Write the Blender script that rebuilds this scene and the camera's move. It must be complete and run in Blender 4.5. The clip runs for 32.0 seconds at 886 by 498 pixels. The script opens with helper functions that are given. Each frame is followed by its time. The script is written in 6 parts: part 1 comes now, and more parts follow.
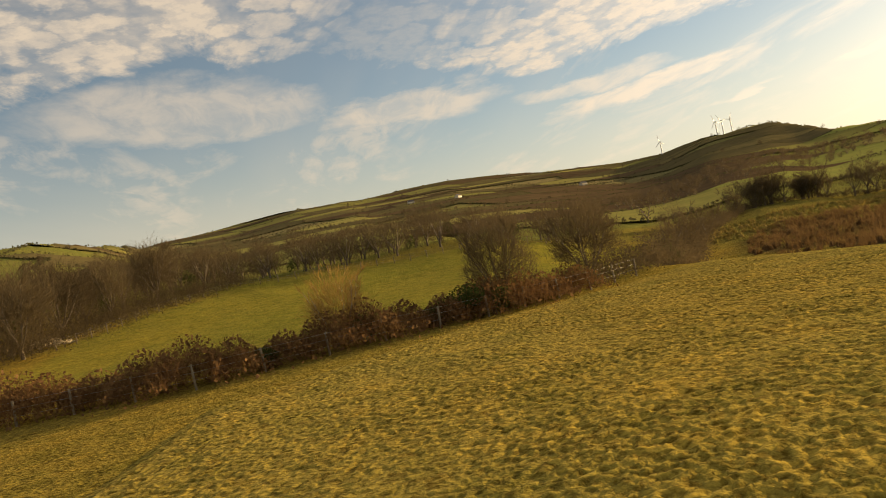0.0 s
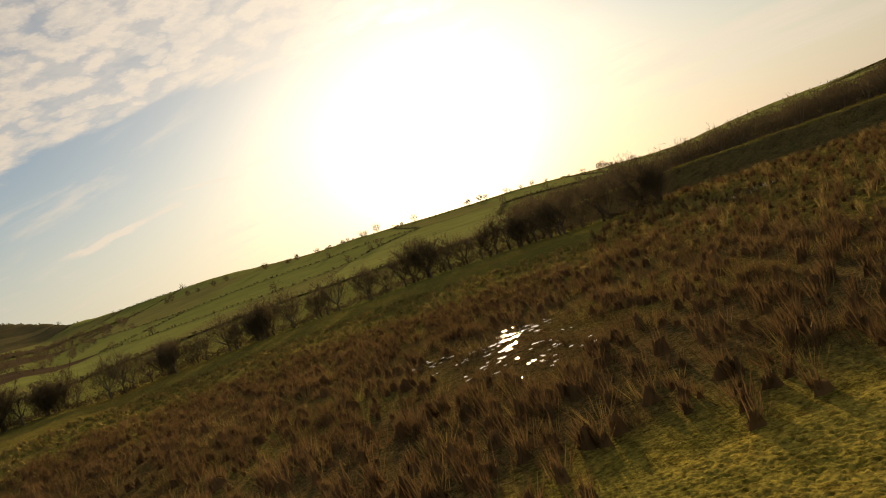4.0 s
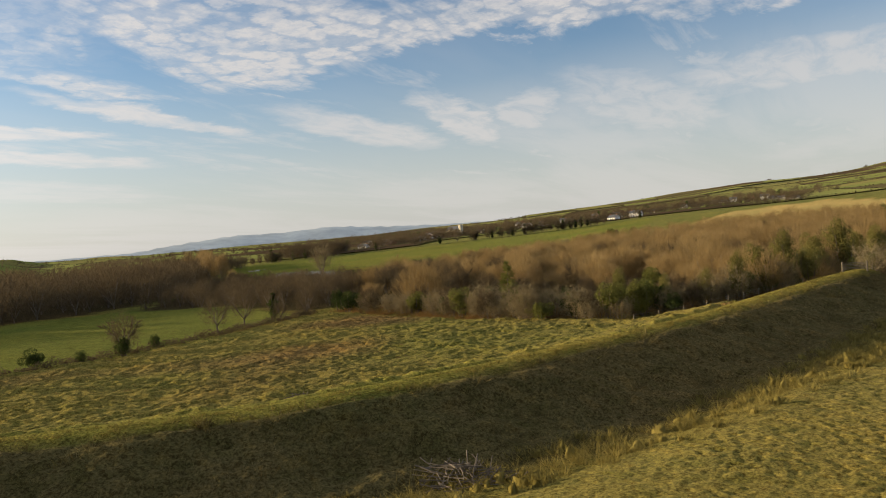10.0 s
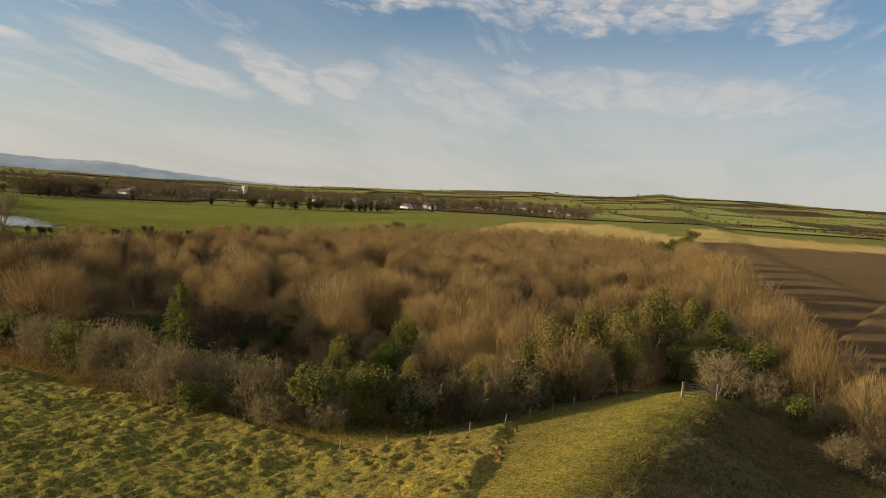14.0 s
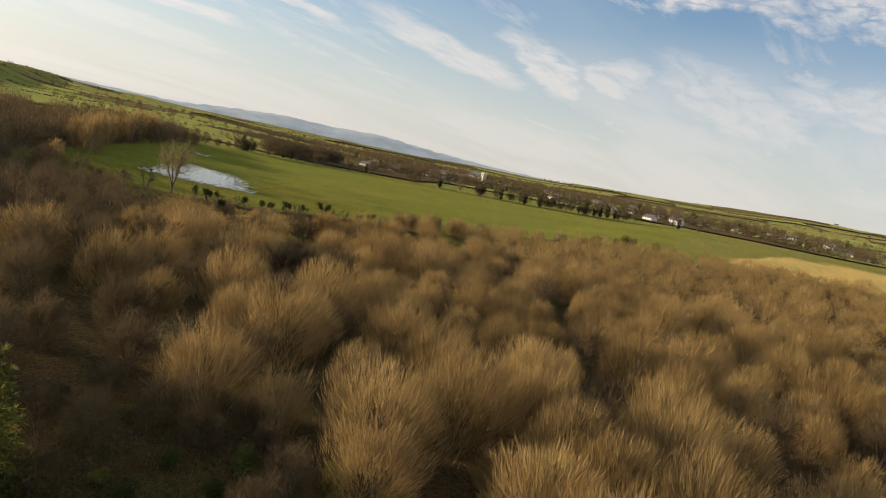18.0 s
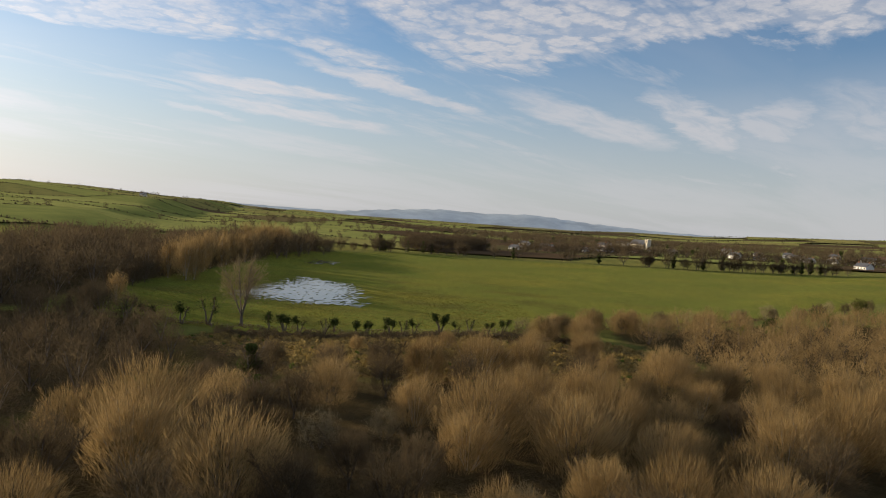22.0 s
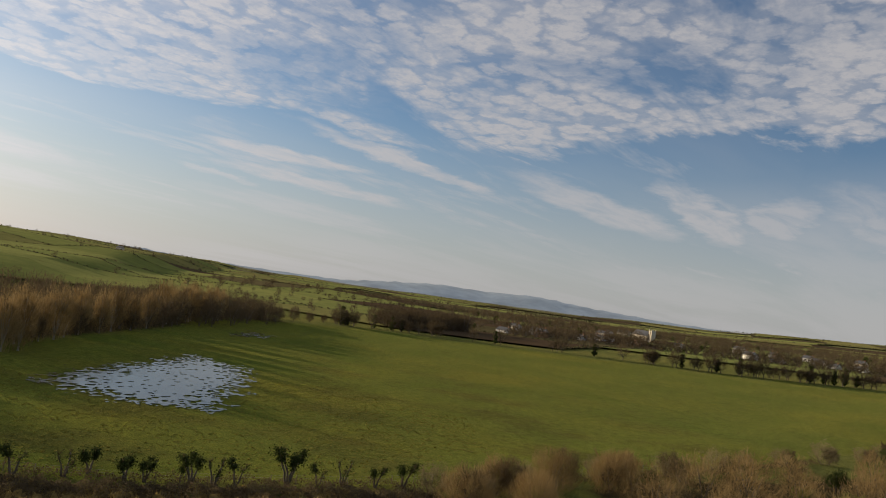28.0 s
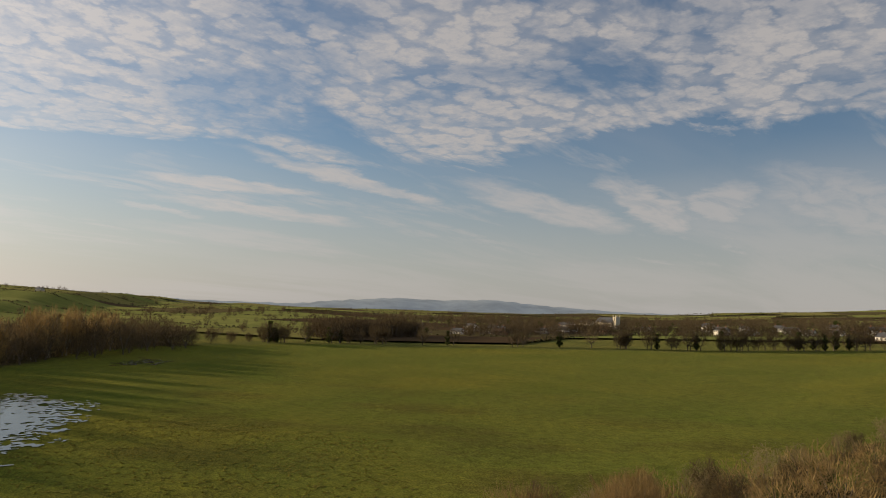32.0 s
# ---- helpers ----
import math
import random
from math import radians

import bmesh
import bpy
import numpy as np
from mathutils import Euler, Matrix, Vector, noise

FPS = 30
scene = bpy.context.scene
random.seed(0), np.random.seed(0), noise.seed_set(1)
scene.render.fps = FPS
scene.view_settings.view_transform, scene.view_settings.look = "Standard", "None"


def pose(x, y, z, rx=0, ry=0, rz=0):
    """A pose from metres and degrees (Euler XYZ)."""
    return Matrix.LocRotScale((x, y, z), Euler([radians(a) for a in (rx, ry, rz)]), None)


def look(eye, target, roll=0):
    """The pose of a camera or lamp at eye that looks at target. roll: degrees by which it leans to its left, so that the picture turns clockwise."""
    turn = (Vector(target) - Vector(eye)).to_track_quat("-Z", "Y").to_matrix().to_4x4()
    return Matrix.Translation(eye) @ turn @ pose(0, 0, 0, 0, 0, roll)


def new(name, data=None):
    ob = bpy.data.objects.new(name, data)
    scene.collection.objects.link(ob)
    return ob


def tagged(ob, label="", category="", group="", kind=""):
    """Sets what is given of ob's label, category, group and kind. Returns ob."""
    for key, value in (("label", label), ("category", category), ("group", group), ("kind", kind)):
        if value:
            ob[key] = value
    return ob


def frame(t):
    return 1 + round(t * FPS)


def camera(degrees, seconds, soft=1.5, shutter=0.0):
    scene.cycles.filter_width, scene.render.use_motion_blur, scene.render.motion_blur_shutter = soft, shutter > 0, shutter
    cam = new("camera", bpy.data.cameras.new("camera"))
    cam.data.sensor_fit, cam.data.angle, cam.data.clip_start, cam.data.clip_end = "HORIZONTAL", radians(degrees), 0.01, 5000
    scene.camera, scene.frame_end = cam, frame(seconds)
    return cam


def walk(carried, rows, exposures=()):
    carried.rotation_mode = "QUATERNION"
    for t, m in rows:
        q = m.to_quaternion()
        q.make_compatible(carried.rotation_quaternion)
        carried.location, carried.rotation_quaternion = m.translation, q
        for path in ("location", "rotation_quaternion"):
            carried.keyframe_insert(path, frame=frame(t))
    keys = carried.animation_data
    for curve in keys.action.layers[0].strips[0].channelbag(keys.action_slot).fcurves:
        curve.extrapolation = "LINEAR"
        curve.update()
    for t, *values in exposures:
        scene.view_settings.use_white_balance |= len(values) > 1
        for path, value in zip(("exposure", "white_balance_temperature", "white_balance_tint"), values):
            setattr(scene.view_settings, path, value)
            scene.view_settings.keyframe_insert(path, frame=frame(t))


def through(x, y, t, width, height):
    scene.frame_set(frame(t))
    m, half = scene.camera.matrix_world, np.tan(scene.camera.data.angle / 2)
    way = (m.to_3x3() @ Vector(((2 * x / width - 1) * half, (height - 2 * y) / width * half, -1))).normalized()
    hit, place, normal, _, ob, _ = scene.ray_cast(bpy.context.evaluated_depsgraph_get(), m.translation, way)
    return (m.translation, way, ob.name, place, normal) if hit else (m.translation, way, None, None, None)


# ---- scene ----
cam = camera(63.4, 32.0, soft=1.0)
PATH = [
    (0, (-0.984, 2.619, 10.455), (-0.729, 4.602, 10.51), -11.5),
    (0.5, (0.041, 7.865, 10.682), (0.419, 9.828, 10.76), -14.8),
    (1, (1.287, 12.631, 10.947), (1.828, 14.555, 11.027), -19.3),
    (1.5, (2.949, 17.026, 11.267), (3.701, 18.878, 11.323), -22.0),
    (2, (5.201, 21.007, 11.54), (6.187, 22.747, 11.562), -23.3),
    (2.5, (7.743, 24.256, 11.847), (8.969, 25.836, 11.85), -23.6),
    (3, (11.433, 27.574, 11.97), (12.886, 28.948, 11.967), -22.7),
    (3.5, (16.1, 30.923, 12.097), (17.756, 32.045, 12.09), -21.9),
    (4, (21.519, 33.373, 12.818), (23.324, 34.234, 12.798), -21.5),
    (4.5, (26.149, 34.991, 13.404), (28.055, 35.595, 13.375), -20.5),
    (6.5, (45.422, 33.114, 16.281), (47.385, 32.731, 16.244), -17.0),
    (7, (49.625, 30.899, 16.785), (51.524, 30.271, 16.757), -14.9),
    (7.5, (53.941, 27.839, 17.161), (55.742, 26.969, 17.185), -14.9),
    (8, (58.09, 23.841, 17.317), (59.768, 22.753, 17.352), -13.2),
    (8.5, (61.865, 19.384, 17.74), (63.4, 18.101, 17.744), -11.3),
    (9, (64.512, 14.743, 18.263), (65.902, 13.305, 18.231), -9.1),
    (9.5, (67.778, 10.836, 19.019), (69.007, 9.259, 18.969), -6.5),
    (10, (70.657, 5.747, 19.605), (71.741, 4.067, 19.557), -4.5),
    (10.5, (73.571, -1.093, 20.367), (74.572, -2.824, 20.316), -3.2),
    (11, (76.01, -7.954, 20.994), (76.992, -9.696, 20.938), -2.8),
    (11.5, (78.067, -13.793, 21.732), (79.052, -15.533, 21.672), -3.5),
    (12, (79.513, -20.378, 22.376), (80.494, -22.12, 22.344), -3.6),
    (12.5, (80.594, -26.57, 23.009), (81.515, -28.345, 23.017), -2.9),
    (13, (80.968, -32.547, 23.59), (81.733, -34.395, 23.566), -0.9),
    (13.5, (81.654, -38.285, 23.963), (82.19, -40.21, 23.876), 3.2),
    (15.5, (82.465, -62.935, 26.412), (83.285, -64.738, 26.133), 13.4),
    (16, (84.092, -69.984, 26.779), (84.945, -71.782, 26.58), 13.4),
    (16.5, (85.858, -77.405, 27.293), (86.795, -79.165, 27.139), 13.1),
    (17, (88.438, -84.568, 27.612), (89.464, -86.277, 27.458), 12.8),
    (17.5, (91.333, -91.573, 28.095), (92.429, -93.236, 27.913), 12.7),
    (18, (94.192, -97.851, 28.391), (95.344, -99.469, 28.157), 12.7),
    (18.5, (97.061, -103.731, 28.583), (98.271, -105.295, 28.287), 12.5),
    (19, (100.397, -109.758, 28.621), (101.675, -111.256, 28.275), 11.5),
    (19.5, (104.58, -115.835, 28.476), (105.938, -117.264, 28.137), 9.8),
    (20, (109.033, -121.942, 28.327), (110.468, -123.307, 28.048), 8.3),
    (20.5, (114.026, -128.326, 28.367), (115.518, -129.642, 28.158), 6.7),
    (21, (119.271, -134.349, 28.589), (120.791, -135.641, 28.45), 6.1),
    (21.5, (124.242, -139.9, 28.816), (125.765, -141.193, 28.731), 5.4),
    (22, (129.004, -146.518, 29.519), (130.518, -147.822, 29.439), 4.7),
    (22.5, (134.012, -152.768, 30.087), (135.51, -154.088, 29.963), 4.5),
    (23, (138.847, -158.347, 30.288), (140.325, -159.684, 30.112), 4.4),
    (23.5, (142.769, -163.632, 30.498), (144.236, -164.972, 30.277), 4.5),
    (24, (146.477, -168.484, 30.65), (147.95, -169.817, 30.414), 4.3),
    (24.5, (150.053, -173.325, 30.506), (151.546, -174.639, 30.288), 3.8),
    (26.5, (158.18, -190.492, 30.698), (159.715, -191.771, 30.62), 4.0),
    (27, (160.953, -194.961, 30.874), (162.489, -196.241, 30.867), 5.3),
    (27.5, (164.273, -199.273, 30.907), (165.808, -200.553, 30.971), 7.0),
    (28, (167.922, -203.887, 30.843), (169.458, -205.162, 30.971), 8.4),
    (28.5, (171.901, -208.777, 30.353), (173.443, -210.042, 30.496), 7.8),
    (29, (175.967, -213.675, 29.584), (177.52, -214.929, 29.706), 5.6),
    (29.5, (180.354, -218.268, 28.69), (181.91, -219.52, 28.786), 3.3),
    (30, (184.933, -223.324, 27.631), (186.493, -224.574, 27.703), 1.2),
    (30.5, (189.637, -229.116, 26.536), (191.188, -230.377, 26.599), -0.3),
    (31, (193.86, -234.613, 25.583), (195.39, -235.899, 25.66), -0.4),
    (31.5, (197.309, -239.812, 24.869), (198.804, -241.135, 24.985), 0.7),
    (32, (200.559, -244.518, 24.334), (202.009, -245.885, 24.508), 2.5),
]
walk(cam, [(t, look(eye, target, roll)) for t, eye, target, roll in PATH], [(0, 0.6, 9300, 13), (2, 0.4, 9000, 12), (3, 0.1, 8800, 12), (4, 0.0, 8500, 12), (4.5, 0.1, 8200, 12), (6.5, -0.1, 7200, 12), (7, 0.05, 7100, 12), (9, 0.3, 6700, 12), (10, 0.6, 6600, 11), (12, 0.5, 6650, 11), (13, 0.3, 6650, 11), (16, 0.85, 7000, 11), (18, 0.8, 6700, 12), (19, 0.9, 6550, 12), (20, 0.95, 6400, 13), (21, 0.5, 6250, 13), (22, 0.4, 6150, 13), (23, 0.6, 6150, 13), (24, 0.65, 6200, 13), (27, 0.25, 6200, 13), (28, 0.05, 6300, 13), (29, 0.0, 6500, 13), (32, 0.0, 6750, 13)])

# ---- sky, sun ----
SUN_AZ, SUN_EL = 67.0, 9.0
world = bpy.data.worlds.new("sky")
scene.world = world
world.use_nodes = True
wt = world.node_tree
wt.nodes.clear()


def wnode(kind, **values):
    n = wt.nodes.new(kind)
    for k, v in values.items():
        if k.isdigit():
            n.inputs[int(k)].default_value = v
    return n


def wmath(op, a, b=0.0, clamp=False):
    n = wt.nodes.new("ShaderNodeMath")
    n.operation, n.use_clamp = op, clamp
    for i, v in enumerate((a, b)):
        if isinstance(v, (int, float)):
            n.inputs[i].default_value = v
        else:
            wt.links.new(v, n.inputs[i])
    return n.outputs[0]


def wramp(v, lo, hi):
    n = wt.nodes.new("ShaderNodeMapRange")
    n.interpolation_type = "SMOOTHSTEP"
    n.inputs["From Min"].default_value, n.inputs["From Max"].default_value = lo, hi
    wt.links.new(v, n.inputs[0])
    return n.outputs[0]


def wvec(x, y, z):
    n = wt.nodes.new("ShaderNodeCombineXYZ")
    for i, v in enumerate((x, y, z)):
        if isinstance(v, (int, float)):
            n.inputs[i].default_value = v
        else:
            wt.links.new(v, n.inputs[i])
    return n.outputs[0]


def wnoise(vec, scale, detail=5.0, rough=0.55, warp=0.0):
    n = wt.nodes.new("ShaderNodeTexNoise")
    n.inputs["Scale"].default_value, n.inputs["Detail"].default_value = scale, detail
    n.inputs["Roughness"].default_value, n.inputs["Distortion"].default_value = rough, warp
    wt.links.new(vec, n.inputs["Vector"])
    return n.outputs[0]


def wmix(fac, a, b):
    n = wt.nodes.new("ShaderNodeMix")
    n.data_type = "RGBA"
    wt.links.new(fac, n.inputs["Factor"])
    for v, s in ((a, n.inputs["A"]), (b, n.inputs["B"])):
        if isinstance(v, tuple):
            s.default_value = v
        else:
            wt.links.new(v, s)
    return n.outputs["Result"]


nishita = wt.nodes.new("ShaderNodeTexSky")
nishita.sky_type, nishita.sun_disc = "NISHITA", False
nishita.sun_elevation, nishita.sun_rotation = radians(SUN_EL), radians(SUN_AZ)
nishita.air_density, nishita.dust_density, nishita.ozone_density, nishita.altitude = 1.0, 0.9, 3.0, 60
way = wt.nodes.new("ShaderNodeTexCoord").outputs["Generated"]
sep = wt.nodes.new("ShaderNodeSeparateXYZ")
wt.links.new(way, sep.inputs[0])
dx, dy, dz = sep.outputs
up = wmath("MAXIMUM", dz, 0.0)
fl = wmath("ADD", up, 0.09)
px, py = wmath("DIVIDE", dx, fl), wmath("DIVIDE", dy, fl)
flat = wvec(px, py, 0.0)
# long streaks lie along one wind direction
wind = radians(-4)
su = wmath("ADD", wmath("MULTIPLY", px, math.sin(wind)), wmath("MULTIPLY", py, math.cos(wind)))
sv = wmath("ADD", wmath("MULTIPLY", px, math.cos(wind)), wmath("MULTIPLY", py, -math.sin(wind)))
streaky = wvec(wmath("MULTIPLY", su, 0.35), sv, 3.7)
# one great sheet of mackerel cloud overhead; its rim by bearing: (bearing, reach)
RIM = [(-180, 2.9), (-120, 2.6), (-40, 2.5), (-12, 2.3), (3, 2.35), (10, 2.7), (16, 2.95), (30, 2.85), (36, 2.9), (39.5, 2.6), (50, 2.5), (74, 2.56), (82, 3.15), (94, 3.34), (104, 3.4), (117, 3.25), (136, 3.35), (143, 2.95), (152, 2.85), (166, 2.9), (180, 2.9)]
bearing = wmath("ARCTAN2", px, py)
rim = wt.nodes.new("ShaderNodeValToRGB")
while len(rim.color_ramp.elements) < len(RIM):
    rim.color_ramp.elements.new(0.5)
for el, (deg, far) in zip(rim.color_ramp.elements, RIM):
    el.position, el.color = (deg + 180) / 360, (far / 4, far / 4, far / 4, 1)
wt.links.new(wmath("ADD", wmath("DIVIDE", bearing, 2 * math.pi), 0.5), rim.inputs[0])
reach = wmath("SUBTRACT", wmath("SQRT", wmath("ADD", wmath("MULTIPLY", px, px), wmath("MULTIPLY", py, py))), wmath("MULTIPLY", rim.outputs[0], 4.0))
ragged = wmath("MULTIPLY", wmath("ADD", wnoise(wvec(wmath("MULTIPLY", su, 0.55), sv, 9.0), 2.4, 7.0, 0.62, 0.4), -0.5), 1.15)
sheet_edge = wramp(wmath("ADD", reach, ragged), 0.07, -0.09)
torn = wramp(wnoise(wvec(wmath("MULTIPLY", su, 0.5), sv, 4.0), 1.5, 6.0, 0.6, 0.5), 0.36, 0.56)
whole = wmath("MULTIPLY", wmath("ADD", wmath("MULTIPLY", wramp(px, 0.2, 1.7), 0.7), 0.3), wramp(py, -1.9, -0.3))
banks = wmath("MULTIPLY", sheet_edge, wmath("MAXIMUM", whole, torn))
puffs = wt.nodes.new("ShaderNodeTexVoronoi")
puffs.feature = "SMOOTH_F1"
puffs.inputs["Scale"].default_value, puffs.inputs["Smoothness"].default_value = 14.0, 0.3
bend_u = wmath("MULTIPLY", wnoise(flat, 9.0, 4.0, 0.65), 0.16)
bend_v = wmath("MULTIPLY", wnoise(wvec(py, px, 5.0), 9.0, 4.0, 0.65), 0.16)
wt.links.new(wvec(wmath("ADD", wmath("MULTIPLY", su, 0.85), bend_u), wmath("ADD", sv, bend_v), 2.0), puffs.inputs["Vector"])
gaps = wramp(wnoise(flat, 2.6, 5.0, 0.6, 0.3), 0.34, 0.58)
cells = wmath("ADD", wmath("MULTIPLY", wramp(puffs.outputs["Distance"], 0.80, 0.40), 0.62), wmath("MULTIPLY", gaps, 0.38))
crumbs = wramp(wnoise(flat, 22.0, 4.0, 0.65), 0.32, 0.62)
mackerel = wmath("MULTIPLY", banks, wmath("ADD", wmath("MULTIPLY", wmath("MULTIPLY", cells, wmath("ADD", wmath("MULTIPLY", crumbs, 0.35), 0.72)), 0.82), 0.20))
# single clouds and streaks: ends, half width, strength
STREAKS = [(3.78, -1.42, 3.42, -2.25, 0.13, 0.95), (2.97, -1.50, 3.06, -2.90, 0.11, 0.95), (4.12, -1.62, 3.96, -2.95, 0.17, 0.85), (4.45, -1.5, 4.5, -2.1, 0.08, 0.6), (2.56, -2.55, 2.62, -4.05, 0.20, 0.75),
           (1.90, -2.85, 2.30, -4.30, 0.14, 0.8), (1.52, -3.30, 1.98, -4.10, 0.16, 0.7), (1.25, -3.15, 1.08, -4.95, 0.30, 0.6), (0.9, -3.75, -0.75, -3.9, 0.42, 0.7), (4.9, 0.7, 5.3, -1.1, 0.36, 0.75), (5.9, 0.6, 6.4, -1.3, 0.45, 0.6),
           (5.0, -1.9, 5.0, -3.6, 0.35, 0.5), (2.55, 3.36, 2.74, 2.58, 0.07, 0.9), (2.60, 2.40, 2.78, 2.22, 0.05, 0.7), (1.15, 3.62, 1.92, 2.86, 0.13, 0.9), (0.95, 3.2, 1.45, 2.98, 0.14, 0.7), (0.05, 3.1, 0.70, 3.02, 0.2, 0.75), (-0.9, 2.5, -0.1, 2.9, 0.28, 0.6),
           (2.2, 3.9, 2.3, 3.5, 0.06, 0.6)]
frayed = wvec(wmath("ADD", px, wmath("MULTIPLY", wmath("ADD", wnoise(flat, 3.2, 6.0, 0.62), -0.5), 0.42)), wmath("ADD", py, wmath("MULTIPLY", wmath("ADD", wnoise(wvec(py, px, 1.0), 2.6, 6.0, 0.62), -0.5), 0.6)), 0.0)
fibre = wramp(wnoise(wvec(wmath("MULTIPLY", su, 0.45), sv, 6.0), 6.5, 5.0, 0.62, 0.5), 0.30, 0.62)
streaks = 0.0
for x0, y0, x1, y1, wide, strength in STREAKS:
    at = wt.nodes.new("ShaderNodeMapping")
    at.vector_type = "TEXTURE"
    at.inputs["Location"].default_value = ((x0 + x1) / 2, (y0 + y1) / 2, 0)
    at.inputs["Rotation"].default_value = (0, 0, math.atan2(y1 - y0, x1 - x0))
    at.inputs["Scale"].default_value = (math.hypot(x1 - x0, y1 - y0) / 2 + wide, wide * 1.5, 1)
    wt.links.new(frayed, at.inputs["Vector"])
    far = wt.nodes.new("ShaderNodeVectorMath")
    far.operation = "LENGTH"
    wt.links.new(at.outputs[0], far.inputs[0])
    streaks = wmath("MAXIMUM", streaks, wmath("MULTIPLY", wramp(far.outputs["Value"], 1.0, 0.45), min(strength * 1.1, 1.0)))
streaks = wmath("MULTIPLY", streaks, wmath("ADD", wmath("MULTIPLY", fibre, 0.5), 0.5))
wisps = wmath("MULTIPLY", wmath("MULTIPLY", wramp(wnoise(streaky, 2.2, 6.0, 0.6, 0.7), 0.46, 0.68), wmath("MULTIPLY", wramp(up, 0.02, 0.09), wramp(up, 0.40, 0.20))), fibre)
veil = wmath("MULTIPLY", wramp(wnoise(streaky, 0.6, 4.0, 0.6, 0.3), 0.38, 0.78), 0.42)
south = wmath("MULTIPLY", wramp(py, -2.4, -4.2), wmath("ADD", wmath("MULTIPLY", wramp(wnoise(streaky, 0.9, 6.0, 0.6, 0.5), 0.36, 0.6), 0.38), 0.08))
low_haze = wramp(up, 0.27, 0.0)
cover = wmath("MAXIMUM", wmath("MAXIMUM", mackerel, wmath("MAXIMUM", wmath("MULTIPLY", wisps, 0.55), streaks)), wmath("MAXIMUM", wmath("MULTIPLY", veil, 0.5), south), True)
# light scattered forward by the cloud round the sun
sund = (math.sin(radians(SUN_AZ)) * math.cos(radians(SUN_EL)), math.cos(radians(SUN_AZ)) * math.cos(radians(SUN_EL)), math.sin(radians(SUN_EL)))
dot = wt.nodes.new("ShaderNodeVectorMath")
dot.operation = "DOT_PRODUCT"
wt.links.new(way, dot.inputs[0])
dot.inputs[1].default_value = sund
facing = wmath("MAXIMUM", dot.outputs["Value"], 0.0)
glow = wmath("ADD", wmath("MULTIPLY", wmath("POWER", facing, 4.0), 0.42), wmath("MULTIPLY", wmath("POWER", facing, 170.0), 7.5))
broad = wmath("POWER", facing, 5.0)
cloud_lum = wmath("ADD", wmath("ADD", 4.6, wmath("MULTIPLY", broad, 2.9)), wmath("MULTIPLY", glow, 5.0))
cloud_col = wt.nodes.new("ShaderNodeVectorMath")
cloud_col.operation = "SCALE"
cloud_col.inputs[0].default_value = (1.0, 0.965, 0.93)
wt.links.new(cloud_lum, cloud_col.inputs["Scale"])
haze_col = wt.nodes.new("ShaderNodeVectorMath")
haze_col.operation = "SCALE"
haze_col.inputs[0].default_value = (0.97, 0.98, 0.95)
wt.links.new(wmath("ADD", wmath("ADD", 4.1, wmath("MULTIPLY", broad, 2.1)), wmath("MULTIPLY", glow, 3.2)), haze_col.inputs["Scale"])
blue_col = wt.nodes.new("ShaderNodeVectorMath")
blue_col.operation = "SCALE"
wt.links.new(nishita.outputs[0], blue_col.inputs[0])
blue_col.inputs["Scale"].default_value = 1.15
skyc = wmix(wmath("MULTIPLY", low_haze, 0.80), blue_col.outputs[0], haze_col.outputs[0])
skyc = wmix(wmath("MULTIPLY", cover, 0.88), skyc, cloud_col.outputs[0])
back = wt.nodes.new("ShaderNodeBackground")
back.inputs[1].default_value = 0.10
wt.links.new(skyc, back.inputs[0])
wt.links.new(back.outputs[0], wt.nodes.new("ShaderNodeOutputWorld").inputs[0])

sun = new("sun", bpy.data.lights.new("sun", "SUN"))
sun.data.energy, sun.data.angle, sun.data.color = 5.0, radians(0.6), (1.0, 0.80, 0.50)
sun.matrix_world = look((0, 0, 400), tuple(400 * v for v in (-sund[0], -sund[1], -sund[2] + 1)))


# ---- materials ----
def shader(name, rough=0.8, spec=0.25):
    m = bpy.data.materials.new(name)
    m.use_nodes = True
    nt = m.node_tree
    b = nt.nodes["Principled BSDF"]
    b.inputs["Roughness"].default_value = rough
    b.inputs["Specular IOR Level"].default_value = spec
    return m, nt, b


def noise_of(nt, scale, detail=4.0, rough=0.6, vec=None, warp=0.0):
    n = nt.nodes.new("ShaderNodeTexNoise")
    n.inputs["Scale"].default_value, n.inputs["Detail"].default_value = scale, detail
    n.inputs["Roughness"].default_value, n.inputs["Distortion"].default_value = rough, warp
    nt.links.new(vec if vec else nt.nodes.new("ShaderNodeTexCoord").outputs["Object"], n.inputs["Vector"])
    return n.outputs[0]


def ramp_of(nt, v, stops):
    r = nt.nodes.new("ShaderNodeValToRGB")
    e = r.color_ramp.elements
    while len(e) < len(stops):
        e.new(0.5)
    for el, (p, c) in zip(e, stops):
        el.position, el.color = p, (*c, 1)
    nt.links.new(v, r.inputs[0])
    return r.outputs[0]


def mixed(nt, fac, a, b, kind="MIX"):
    n = nt.nodes.new("ShaderNodeMix")
    n.data_type, n.blend_type = "RGBA", kind
    for v, s in ((fac, n.inputs["Factor"]), (a, n.inputs["A"]), (b, n.inputs["B"])):
        if isinstance(v, (int, float)):
            s.default_value = v
        elif isinstance(v, tuple):
            s.default_value = (*v, 1)
        else:
            nt.links.new(v, s)
    return n.outputs["Result"]


